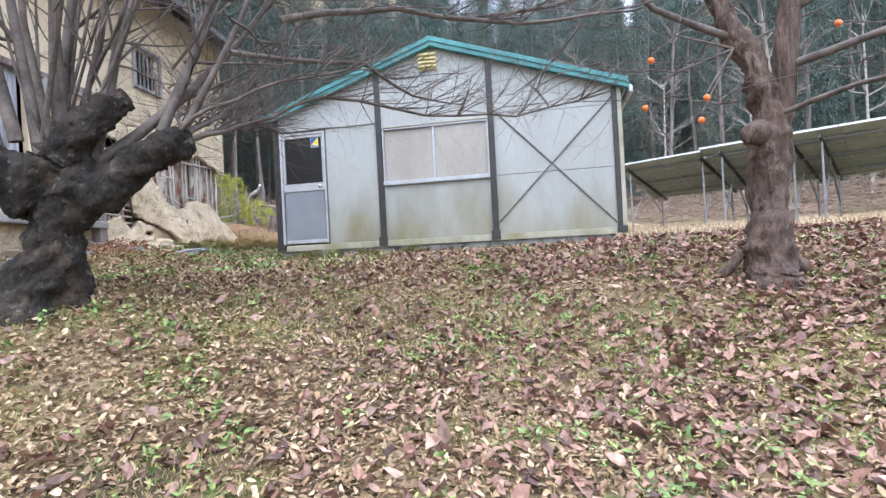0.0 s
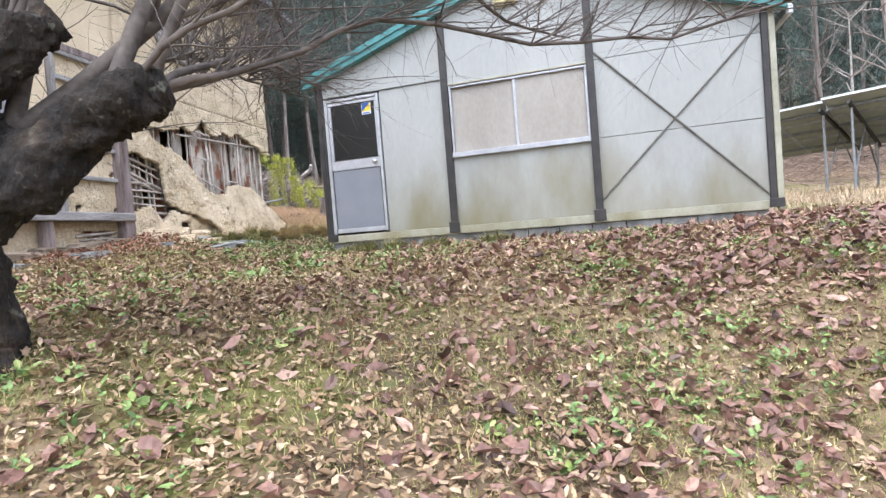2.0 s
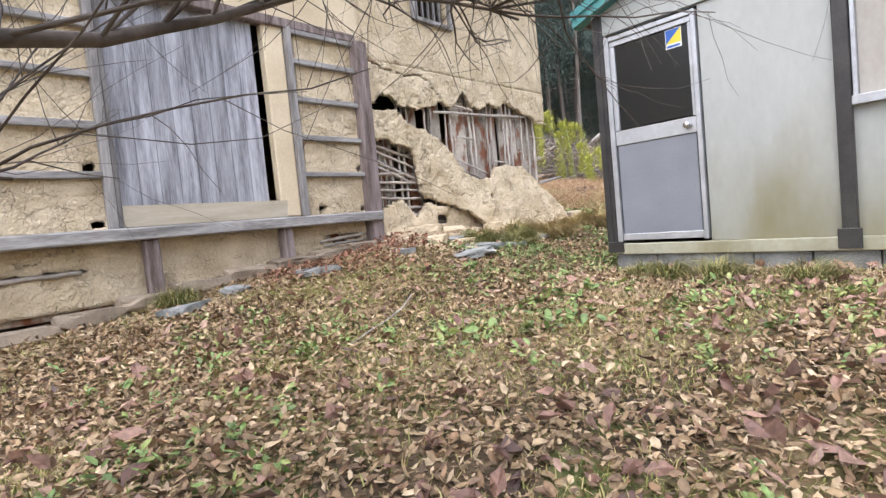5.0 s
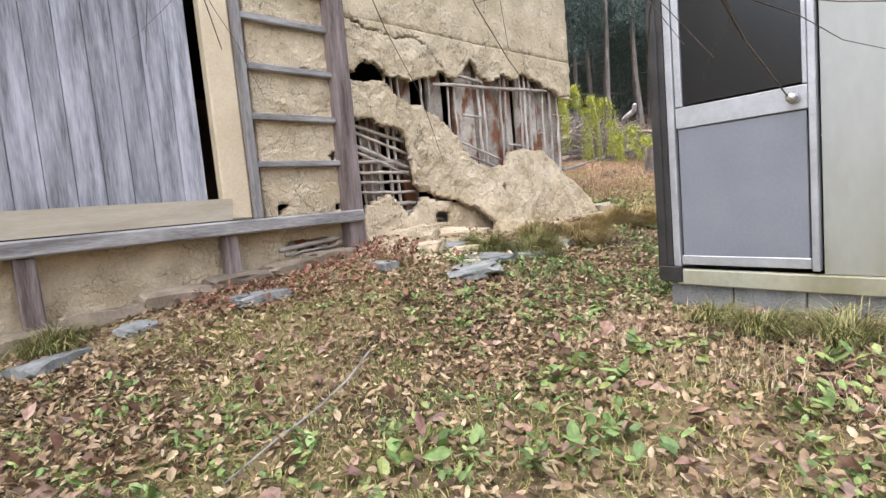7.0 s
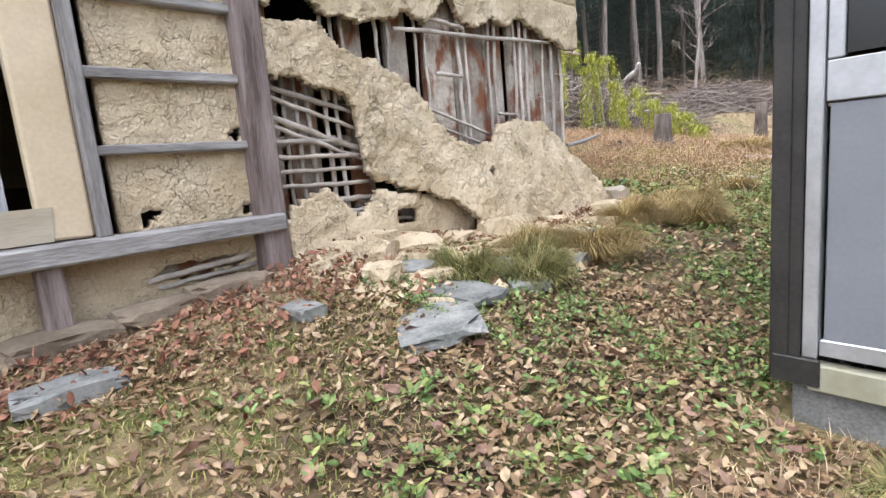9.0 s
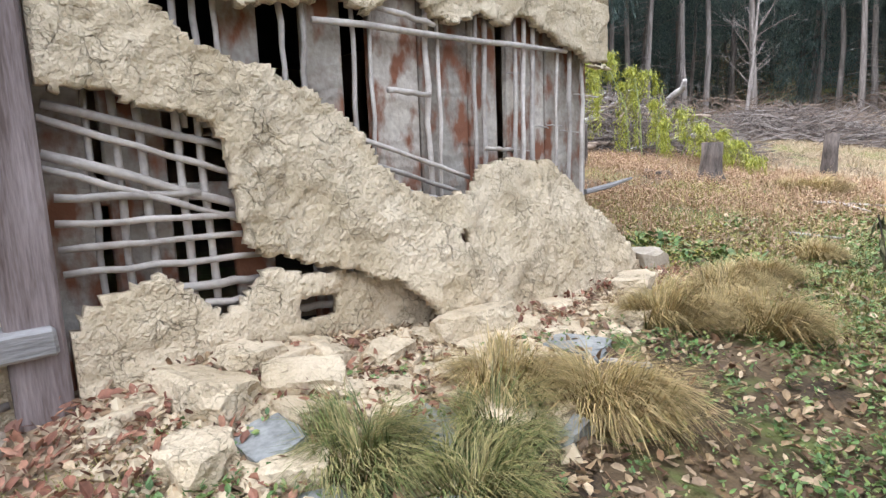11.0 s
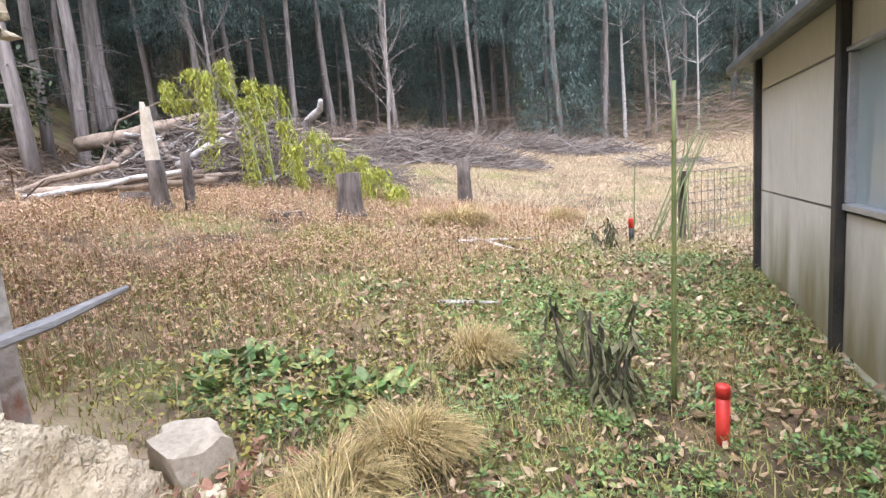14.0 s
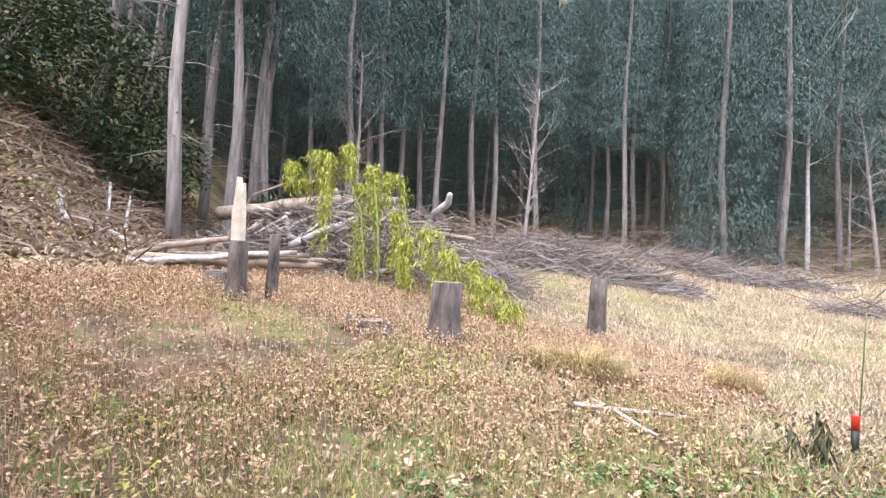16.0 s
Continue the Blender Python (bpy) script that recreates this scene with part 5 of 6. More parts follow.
def stump(x, y, r, h, label, flare=1.5):
    z = ground_at(x, y)
    ob = thing("tree_stump", label, "stump", "stumps in the field")
    part("trunk", tube([(x, y, z - 0.1), (x, y, z + 0.05), (x + 0.01, y, z + 0.25 * h), (x + 0.015, y, z + 0.6 * h), (x + 0.02, y, z + h)], [r * flare * 1.1, r * flare, r * 1.12, r, r * 0.96], 16, 0.12), stump_m, ob, smooth=True)
    part("cut_face", tube([(x + 0.02, y, z + h - 0.01), (x + 0.02, y, z + h + 0.006)], r * 0.93, 16, 0.12), brown_log_m, ob, "weathered sawn top")
    return ob, z


stump(-9.9, 18.1, 0.19, 0.72, "dark rough tree stump cut at knee height")
stump(-8.95, 21.2, 0.14, 0.95, "tall narrow grey tree stump", 1.2)
stump(-13.2, 17.2, 0.28, 0.22, "low weathered stump among dry weeds")
stump(-10.6, 17.4, 0.24, 0.12, "low cut stump almost hidden in dry grass")
ob, z = stump(-12.25, 16.73, 0.12, 0.74, "snapped tree stump with a long pale splinter", 1.45)
part("splinter", prism([(-12.35, z + 0.7), (-12.15, z + 0.7), (-12.17, z + 1.1), (-12.21, z + 1.5), (-12.26, z + 1.44), (-12.30, z + 1.58), (-12.36, z + 1.1)], 1, 16.68, 16.76), cut_m, ob, "pale splintered wood")
stump(-12.2, 17.25, 0.075, 0.85, "dark slender stump beside a snapped one", 1.2)


def log(a, b, r, material=log_m, name="log", label="bleached fallen log in the heap", grp="logs in the heap"):
    a, b = Vector(a), Vector(b)
    pts = [a.lerp(b, i / 6) + Vector([random.gauss(0, r * 0.25) for _ in range(3)]) for i in range(7)]
    ob = thing(name, label, "log", grp)
    part("stem", tube(pts, [r * random.uniform(0.85, 1.1) * (1 - 0.05 * i) for i in range(7)], 9, 0.12), material, ob, smooth=True)
    return ob


PX, PY = -16.2, 22.6


def pile_z(x, y):
    d = math.hypot((x - PX) / 4.6, (y - PY) / 3.0)
    return ground_at(x, y) + 1.9 * max(0.0, 1 - d) ** 0.8


for k in range(75):
    a = random.uniform(0, 6.28)
    q = math.sqrt(random.random()) * 0.95
    x, y = PX + 4.4 * q * math.cos(a), PY + 2.8 * q * math.sin(a)
    yaw, ln = random.uniform(-1.5, 1.5), random.uniform(0.9, 3.4)
    dx, dy = math.cos(yaw) * ln / 2, math.sin(yaw) * ln / 2
    z0, z1 = pile_z(x - dx, y - dy), pile_z(x + dx, y + dy)
    zc = max((z0 + z1) / 2, pile_z(x, y)) + random.uniform(-0.05, 0.1)
    t = max(-0.5, min(0.5, (z1 - z0) / ln + random.gauss(0, 0.2)))
    log((x - dx, y - dy, zc - t * ln / 2), (x + dx, y + dy, zc + t * ln / 2), random.choice((0.03, 0.04, 0.05, 0.07, 0.11)), random.choice((log_m, brown_log_m, brown_log_m)))
for k in range(9):
    x, y = random.uniform(-16.0, -14.4), random.uniform(17.8, 19.4)
    z = ground_at(x, y) + random.uniform(0.06, 0.4)
    log((x - 1.2, y - 0.8 + random.gauss(0, 0.3), z), (x + 1.2, y + 0.8 + random.gauss(0, 0.4), z + random.uniform(0.0, 0.5)), random.uniform(0.03, 0.09), random.choice((log_m, brown_log_m, brown_log_m)))
log((-19.5, 21.2, 4.55), (-15.5, 22.3, 5.0), 0.2, brown_log_m)
log((-14.6, 24.0, 4.3), (-13.2, 23.2, 5.15), 0.11)
for k in range(10):
    x, y = random.uniform(-19.5, -17.3), random.uniform(16.8, 18.8)
    z = ground_at(x, y)
    log((x, y, z + 0.05), (x - random.uniform(1, 2.5), y + random.gauss(0, 0.6), ground_at(x - 1.6, y) + 0.05), random.uniform(0.025, 0.06), log_m, "fallen_pole", "pale fallen pole on the bank", "poles on the bank")
# a bent bare stem over the heap
arch = [(-17.6, 20.2, 3.9), (-17.3, 20.6, 4.9), (-16.6, 21.2, 5.3), (-15.6, 21.8, 5.35)]
tagged(part("arching_sapling", tube(arch, [0.035, 0.03, 0.025, 0.015], 6), brown_log_m), "bent brown stem arching over the log heap", "stem")


def brush(name, cx, cy, rx, ry, h, n, material, label, lmin=0.5, lmax=1.6, r=0.012):
    """A heap of thin dead branches."""
    bm_v, bm_f, base = [], [], 0
    for _ in range(n):
        a, q = random.uniform(0, 6.28), math.sqrt(random.random())
        x, y = cx + rx * q * math.cos(a), cy + ry * q * math.sin(a)
        z = ground_at(x, y) + h * (1 - q ** 1.5) * random.random() + 0.03
        d = Vector((random.gauss(0, 1), random.gauss(0, 0.9), random.gauss(0.1, 0.45))).normalized() * random.uniform(lmin, lmax)
        p0, p1 = Vector((x, y, z)) - d / 2, Vector((x, y, z)) + d / 2
        p0.z, p1.z = max(p0.z, ground_at(p0.x, p0.y) + 0.01), max(p1.z, ground_at(p1.x, p1.y) + 0.01)
        pm = (p0 + p1) / 2 + Vector([random.gauss(0, 0.06) for _ in range(3)])
        rr = r * random.uniform(0.5, 1.8)
        for p, w in ((p0, rr), (pm, rr * 0.85), (p1, rr * 0.4)):
            bm_v += [(p.x, p.y + w, p.z - w * 0.6), (p.x, p.y - w, p.z - w * 0.6), (p.x, p.y, p.z + w)]
        for s in (0, 3):
            for i in range(3):
                j = (i + 1) % 3
                bm_f.append((base + s + i, base + s + j, base + s + 3 + j, base + s + 3 + i))
        base += 9
    stuff(name, np.array(bm_v), np.array(bm_f), material, label, "brushwood")


grey_twig_m = palette("dead_twigs", [(0.06, 0.045, 0.038), (0.16, 0.125, 0.105), (0.30, 0.26, 0.23), (0.09, 0.065, 0.05), (0.20, 0.15, 0.12)], 0.9)
brown_twig_m = palette("brown_twigs", [(0.10, 0.07, 0.05), (0.20, 0.14, 0.10), (0.28, 0.2, 0.15)], 0.9)
brush("brushwood_heap", -15.8, 22.4, 4.8, 3.0, 2.15, 4200, grey_twig_m, "heap of grey dead branches over the logs", 0.4, 1.3, 0.011)
brush("brushwood_heap", -13.2, 29, 4.8, 1.9, 1.1, 2400, grey_twig_m, "long low heap of grey cut branches before the wood", 0.5, 1.6, 0.014)
brush("brushwood_heap", -9.5, 36, 4.2, 1.4, 0.6, 1100, grey_twig_m, "long low heap of grey cut branches before the wood", 0.8, 2.6, 0.018)
brush("brushwood_heap", -4.6, 30, 1.5, 0.8, 0.3, 130, grey_twig_m, "small heap of cut branches in the straw", 0.6, 1.8, 0.014)
brush("undergrowth", 0, 47, 26, 6, 3.0, 5000, brown_twig_m, "brown leafless undergrowth at the foot of the wood", 0.8, 2.6, 0.012)
brush("undergrowth", -20, 33, 9, 6, 2.2, 2200, brown_twig_m, "brown leafless undergrowth at the foot of the wood", 0.8, 2.2, 0.012)
brush("undergrowth", 16, 30, 14, 6, 3.0, 3500, brown_twig_m, "brown leafless undergrowth behind the solar field", 0.8, 2.4, 0.012)
brush("bank_twigs", -20, 19, 5, 6, 0.25, 1600, brown_twig_m, "fallen twigs on the leafy bank", 0.4, 1.6, 0.01)


# ---- the bent bamboo with yellow-green leaves ----
def bamboo():
    ob = thing("bent_bamboo", "leaning clump of bamboo with drooping yellow-green leaves", "bamboo")
    leaf = palette("bamboo_leaves", [(0.20, 0.24, 0.02), (0.34, 0.36, 0.035), (0.46, 0.45, 0.06), (0.28, 0.27, 0.03)], 0.55)
    stalk = mat("bamboo_stalk", (0.16, 0.19, 0.05), (0.34, 0.36, 0.14), scale=8, rough=0.5, bump=0.1)
    pos, yaws = [], []
    arcs = [((-12.6, 19.6), (-13.9, 19.5), 2.2, 1.9), ((-12.3, 19.6), (-12.9, 19.7), 2.0, 1.6), ((-12.0, 19.7), (-11.7, 19.6), 1.7, 1.0), ((-11.9, 19.8), (-10.9, 19.7), 1.3, 0.8), ((-11.6, 20.0), (-10.1, 19.6), 1.0, 0.5), ((-12.8, 20.2), (-13.4, 19.9), 2.4, 2.2)]
    for (x0, y0), (x1, y1), top, end in arcs:
        z0, z1 = ground_at(x0, y0), ground_at(x1, y1)
        pts = [Vector((x0, y0, z0 - 0.05)), Vector((x0 + (x1 - x0) * 0.15, y0, z0 + top * 0.6)), Vector((x0 + (x1 - x0) * 0.45, (y0 + y1) / 2, z0 + top * 0.97)), Vector((x0 + (x1 - x0) * 0.8, y1, z0 + (top + end) * 0.5)), Vector((x1, y1, z1 + end))]
        part("stalk", tube(pts, [0.016, 0.013, 0.01, 0.006, 0.003], 5), stalk, ob)
    # hanging sprays of leaves with gaps between them
    sprays = [(-14.34, 19.31, 5.22, 4.68), (-13.91, 19.47, 5.44, 4.58), (-13.49, 19.51, 5.31, 3.51), (-13.44, 19.89, 5.60, 4.84), (-12.90, 19.69, 4.78, 2.92), (-12.87, 19.93, 5.13, 4.08), (-12.60, 20.12, 5.04, 4.52),
              (-12.14, 19.86, 4.27, 3.26), (-11.66, 19.60, 3.75, 2.75), (-11.39, 19.77, 3.96, 3.20), (-10.85, 19.67, 3.59, 2.86), (-10.39, 19.62, 3.42, 2.62), (-10.07, 19.61, 3.18, 2.56), (-9.61, 19.57, 2.83, 2.5)]
    for x, y, top, low in sprays:
        tips = [(x + random.gauss(0, 0.13), y + random.gauss(0, 0.15)) for _ in range(4)]
        for tx, ty in tips:
            end = low + (top - low) * random.uniform(0, 0.35)
            line = [Vector((x - 0.25, y + 0.15, top)), Vector(((x + tx) / 2, (y + ty) / 2, top + 0.05)), Vector((tx, ty, (top + end) / 2)), Vector((tx + random.gauss(0, 0.06), ty, end))]
            part("spray_stem", tube(line, [0.006, 0.005, 0.004, 0.002], 4), stalk, ob)
            for _ in range(int(75 + 130 * (top - low))):
                q = 3 * random.random() ** 0.8
                i = min(int(q), 2)
                pos.append(line[i].lerp(line[i + 1], q - i) + Vector((random.gauss(0, 0.055), random.gauss(0, 0.055), random.gauss(-0.03, 0.05))))
    n = len(pos)
    v, f = spread_leaves(np.array(pos), rng.uniform(0.08, 0.17, n), rng.uniform(0.013, 0.024, n), rng.uniform(0, 6.28, n), rng.normal(-0.9, 0.35, n), rng.uniform(-0.3, 0.5, n))
    c = new("leaves", array_mesh("leaves", v, f, leaf))
    c.parent = ob


bamboo()

# ---- stakes, marker posts, wire fence ----
red_m = mat("red_plastic", (0.52, 0.025, 0.02), (0.70, 0.06, 0.04), scale=8, rough=0.4, bump=0.03)
black_m = mat("black_plastic", (0.01, 0.01, 0.01), (0.03, 0.03, 0.03), scale=8, rough=0.5, bump=0.03)
greenstick_m = mat("green_bamboo_cane", (0.09, 0.12, 0.035), (0.20, 0.23, 0.08), scale=9, rough=0.5, bump=0.1, stretch=(1, 1, 0.4))


def marker(x, y, h, red_top, label):
    z = ground_at(x, y)
    ob = thing("marker_post", label, "marker post", "boundary marker posts")
    part("shaft", tube([(x, y, z - 0.1), (x, y, z + h * (0.62 if red_top else 0.8))], 0.032, 14), black_m if red_top else red_m, ob, smooth=True)
    part("cap", tube([(x, y, z + h * (0.62 if red_top else 0.8)), (x, y, z + h * 0.97), (x, y, z + h)], [0.034, 0.034, 0.03], 14), red_m, ob, "red plastic cap", True)


marker(-5.36, 13.35, 0.30, False, "round red plastic marker post in the weeds")
marker(-5.75, 18.5, 0.34, True, "black marker post with a red cap")


def stake(x, y, h, r, label, lean=(0, 0)):
    z = ground_at(x, y)
    ob = thing("stake", label, "stake")
    pts = [(x + lean[0] * i / 6, y + lean[1] * i / 6, z - 0.1 + (h + 0.1) * i / 6) for i in range(7)]
    part("cane", tube(pts, [r * (1 - 0.05 * i) for i in range(7)], 8), greenstick_m, ob, smooth=True)
    for i in range(1, 6):
        p = Vector(pts[i])
        part("joint", tube([p - Vector((0, 0, 0.006)), p + Vector((0, 0, 0.006))], r * 1.15, 8), greenstick_m, ob)
    return ob


stake(-5.55, 13.75, 1.75, 0.016, "upright green bamboo cane in the weeds", (0.03, 0.02))
stake(-5.72, 18.7, 1.25, 0.008, "thin green cane beside a marker post", (0.05, 0.02))
fence = thing("wire_fence", "rusty wire mesh fence on dark posts with leaning canes", "fence")
fx = [(-5.06, 18.95), (-3.9, 20.1)]
for x, y in fx:
    z = ground_at(x, y)
    part("post", tube([(x, y, z - 0.1), (x, y, z + 0.5), (x + 0.02, y, z + 1.0)], 0.05, 10, 0.1), stump_m, fence)
for (xa, ya), (xb, yb) in zip(fx, fx[1:]):
    for k in range(13):
        f = k / 12
        x, y = xa + (xb - xa) * f, ya + (yb - ya) * f
        z = ground_at(x, y)
        part("wire", tube([(x, y, z), (x, y, z + 1.0)], 0.005, 4), rust_m, fence)
    for k in range(7):
        h = 0.08 + k * 0.15
        part("wire", tube([(xa, ya, ground_at(xa, ya) + h), (xb, yb, ground_at(xb, yb) + h)], 0.005, 4), rust_m, fence)
for k in range(9):
    x = -5.3 + 0.07 * k
    z = ground_at(x, 18.9)
    part("leaning_cane", tube([(x - 0.25 + random.gauss(0, 0.06), 18.6, z), (-5.05 + random.gauss(0, 0.05), 18.9, z + random.uniform(0.8, 1.1)), (-4.75 + random.gauss(0, 0.12), 19.1, z + random.uniform(1.5, 2.0))], [0.012, 0.01, 0.004], 5), greenstick_m, fence)

# ---- the solar array ----
frame_m = mat("galvanised_steel", (0.26, 0.27, 0.28), (0.42, 0.43, 0.44), scale=10, rough=0.45, metal=0.7, bump=0.05)
back_m = mat("panel_backsheet", (0.34, 0.37, 0.34), (0.46, 0.49, 0.45), scale=3, rough=0.6, bump=0.02)
cell_m = mat("solar_cells", (0.012, 0.018, 0.045), (0.02, 0.03, 0.07), scale=6, rough=0.15, bump=0)


def solar_table(x, y, z, yaw, cols, label):
    """A table of panels, its high edge towards the yard."""
    ob = thing("solar_array", label, "solar array", "solar arrays in the field", Matrix.Translation((x, y, z)) @ Matrix.Rotation(yaw, 4, "Z"))
    tilt = radians(19)
    rows, pw, pl = 3, 1.65, 1.0
    ct, st = math.cos(tilt), math.sin(tilt)
    def P(a, b, c):
        return (a, b * ct + c * st, -b * st + c * ct)
    def slab(a0, a1, b0, b1, c0, c1):
        bm = box((a0, b0, c0), (a1, b1, c1))
        for v in bm.verts:
            v.co = Vector(P(*v.co))
        return bm
    for i in range(cols):
        for j in range(rows):
            a, b = i * (pw + 0.02), j * (pl + 0.02)
            p = part("panel", slab(a, a + pw, b, b + pl, 0, 0.03), back_m, ob)
            part("cells", slab(a + 0.01, a + pw - 0.01, b + 0.01, b + pl - 0.01, 0.032, 0.036), cell_m, p)
            for a0, a1, b0, b1 in ((a, a + pw, b, b + 0.03), (a, a + pw, b + pl - 0.03, b + pl), (a, a + 0.03, b + 0.032, b + pl - 0.032), (a + pw - 0.03, a + pw, b + 0.032, b + pl - 0.032)):
                part("panel_frame", slab(a0, a1, b0, b1, -0.03, -0.002), alu_m, p)
    L, W = cols * (pw + 0.02), rows * (pl + 0.02)
    for b in (0.45, 1.45, 2.5):
        part("purlin", slab(0, L, b, b + 0.05, -0.11, -0.035), frame_m, ob)
    k = 0
    a = 0.5
    while a < L:
        part("rafter", slab(a, a + 0.06, 0.1, W - 0.1, -0.2, -0.112), steel_m, ob)
        for b in (0.35, 2.6):
            t = Vector(P(a + 0.03, b, -0.2))
            foot = ob.matrix_world @ t
            gz = ground_at(foot.x, foot.y) - z
            part("post", tube([(t.x, t.y, gz - 0.2), t], 0.032, 8), frame_m, ob)
            if b > 1:
                t2 = Vector(P(a + 0.03, 1.3, -0.2))
                part("strut", tube([(t.x, t.y, gz + 0.5), t2], 0.02, 6), frame_m, ob)
            else:
                t2 = Vector(P(a + 0.03, 1.5, -0.2))
                part("strut", tube([(t.x, t.y, gz + 0.35), t2], 0.02, 6), frame_m, ob)
        a += 2.4


solar_table(2.2, 19.2, 4.15, radians(-38), 4, "ground-mounted solar array seen from beneath on steel posts")
solar_table(4.4, 16.9, 4.15, radians(-34), 6, "ground-mounted solar array seen from beneath on steel posts")

# ---- rubble, stones, planks by the storehouse ----
def rock(name, x, y, sx, sy, sz, material, label, category, grp="", sink=0.35, yaw=None):
    bm = bmesh.new()
    bmesh.ops.create_icosphere(bm, subdivisions=3 if max(sx, sy) > 0.09 else 2, radius=1)
    s = random.uniform(0, 50)
    for v in bm.verts:
        p = v.co.copy()
        k = 1 + 0.38 * noise.noise(p * 1.3 + Vector((s, s, s))) + 0.22 * noise.noise(p * 3.5 + Vector((s, 0, s))) + 0.1 * noise.noise(p * 8 + Vector((0, s, s)))
        v.co = Vector((max(-0.72, min(0.72, p.x * k)) * sx * 1.25, max(-0.72, min(0.72, p.y * k)) * sy * 1.25, max(-0.6, min(0.62, p.z * k)) * sz * 1.35))
    yaw = random.uniform(0, 6.28) if yaw is None else yaw
    bmesh.ops.transform(bm, matrix=Matrix.Translation((x, y, ground_at(x, y) + sz * (1 - sink) * 0.7)) @ Matrix.Rotation(yaw, 4, "Z") @ Matrix.Rotation(random.gauss(0, 0.15), 4, "X"), verts=bm.verts)
    return tagged(part(name, bm, material), label, category, grp)


def at_wall(u, w):
    p = HOUSE @ Vector((u, w, 0))
    return p.x, p.y


for k in range(240):
    u = random.triangular(0.05, 4.7, 0.7)
    w = abs(random.gauss(0.12, 0.42)) + (0.12 if u < 1.4 else 0.25)
    s = random.uniform(0.018, 0.075) * (1.6 if random.random() < 0.15 else 1)
    x, y = at_wall(u, min(w, 1.5))
    rock("clay_lump", x, y, s * random.uniform(0.9, 1.8), s, s * random.uniform(0.4, 0.8), clay_m, "broken lump of fallen tan clay plaster", "rubble", "clay rubble below the wall")
for u, w, sx, sy, sz, yw in ((0.5, 0.38, 0.26, 0.13, 0.1, 0.4), (0.9, 0.5, 0.2, 0.11, 0.08, 1.2), (0.35, 0.72, 0.15, 0.11, 0.08, 0.2), (2.1, 0.42, 0.34, 0.14, 0.13, 1.5), (1.4, 0.45, 0.17, 0.1, 0.07, 2.0), (0.6, 0.95, 0.14, 0.1, 0.06, 1.1), (1.2, 0.7, 0.14, 0.09, 0.05, 0.9)):
    x, y = at_wall(u, w)
    rock("clay_slab", x, y, sx, sy, sz, clay_m, "large slab of fallen clay plaster below the wall", "rubble", "clay rubble below the wall", 0.3, yw)
plinth_tan_m = mat("tan_stone", (0.34, 0.28, 0.21), (0.55, 0.48, 0.38), scale=5, fine=40, rough=0.95, bump=0.5)
rock("boulder", -7.62, 12.35, 0.2, 0.14, 0.13, plinth_tan_m, "pale rounded stone at the corner of the storehouse", "stone", "", 0.3)
rock("boulder", -7.3, 11.7, 0.3, 0.16, 0.09, clay_m, "flat tan stone beside the path", "stone", "", 0.4)
for u, w, s in ((0.6, 0.75, 0.15), (-1.4, 0.72, 0.19), (-2.7, 0.7, 0.17), (-2.2, 0.6, 0.12), (1.15, 1.05, 0.17), (1.9, 1.0, 0.2), (1.6, 1.35, 0.14), (0.5, 1.3, 0.22), (0.1, 1.45, 0.3), (-0.3, 0.8, 0.12), (2.4, 0.95, 0.16), (0.9, 1.5, 0.12)):
    x, y = at_wall(u, w)
    rock("flat_stone", x, y, s * 1.2, s * 0.8, 0.045, stone_m, "flat blue-grey stone lying in the leaves", "stone", "flat stones along the storehouse", 0.3)
plinth_m = mat("plinth_stone", (0.18, 0.14, 0.10), (0.36, 0.29, 0.22), scale=4, fine=40, rough=0.95, bump=0.5, vary=0.2)
for k in range(13):
    u = -6.2 + k * 0.49
    x, y = at_wall(u + random.gauss(0, 0.04), 0.12)
    rock("plinth_stone", x, y, 0.29, 0.13, 0.07, plinth_m, "long flat foundation stone under the sill beam", "stone", "foundation stones of the storehouse", 0.15, radians(95.7))
for pts, r, lab in ((((-7.9, 17.3), (-6.9, 18.0), 0.03), 0.022, "pale bent stick lying in the grass"), (((-7.9, 17.6), (-7.1, 17.2), 0.03), 0.02, "pale bent stick lying in the grass"), (((-7.35, 14.9), (-6.8, 15.05), 0.03), 0.022, "dark stick lying in the weeds"),
                    (((-5.2, 6.5), (-4.5, 5.5), 0.02), 0.006, "pale thin stick lying on the leaves"), (((-6.3, 10.3), (-6.45, 10.15), 0.05), 0.022, "short pale stick in the tussock")):
    (xa, ya), (xb, yb), lift = pts
    pp = [(xa + (xb - xa) * f + 0.04 * math.sin(f * 5), ya + (yb - ya) * f, ground_at(xa + (xb - xa) * f, ya + (yb - ya) * f) + lift + 0.02) for f in (0, 0.25, 0.5, 0.75, 1)]
    tagged(part("stick", tube(pp, [r, r, r * 0.9, r * 0.8, r * 0.5], 6, 0.1), log_m), lab, "stick", "loose sticks")

# crumbs of clay between the lumps
k = 5200
uu = np.clip(rng.gamma(2.0, 0.6, k), 0, 4.7)
ww = np.abs(rng.normal(0.1, 0.45, k)) + 0.12
mm = np.array(HOUSE)
cx, cy = mm[0, 0] * uu + mm[0, 1] * ww + mm[0, 3], mm[1, 0] * uu + mm[1, 1] * ww + mm[1, 3]
cz = height(cx, cy) + 0.012
oct_v = np.array([(1, 0, 0), (0, 1, 0), (-1, 0, 0), (0, -1, 0), (0, 0, 0.8), (0, 0, -0.8)], float)
oct_f = np.array([(0, 1, 4), (1, 2, 4), (2, 3, 4), (3, 0, 4), (1, 0, 5), (2, 1, 5), (3, 2, 5), (0, 3, 5)])
size = rng.gamma(2.0, 0.008, k) + 0.004
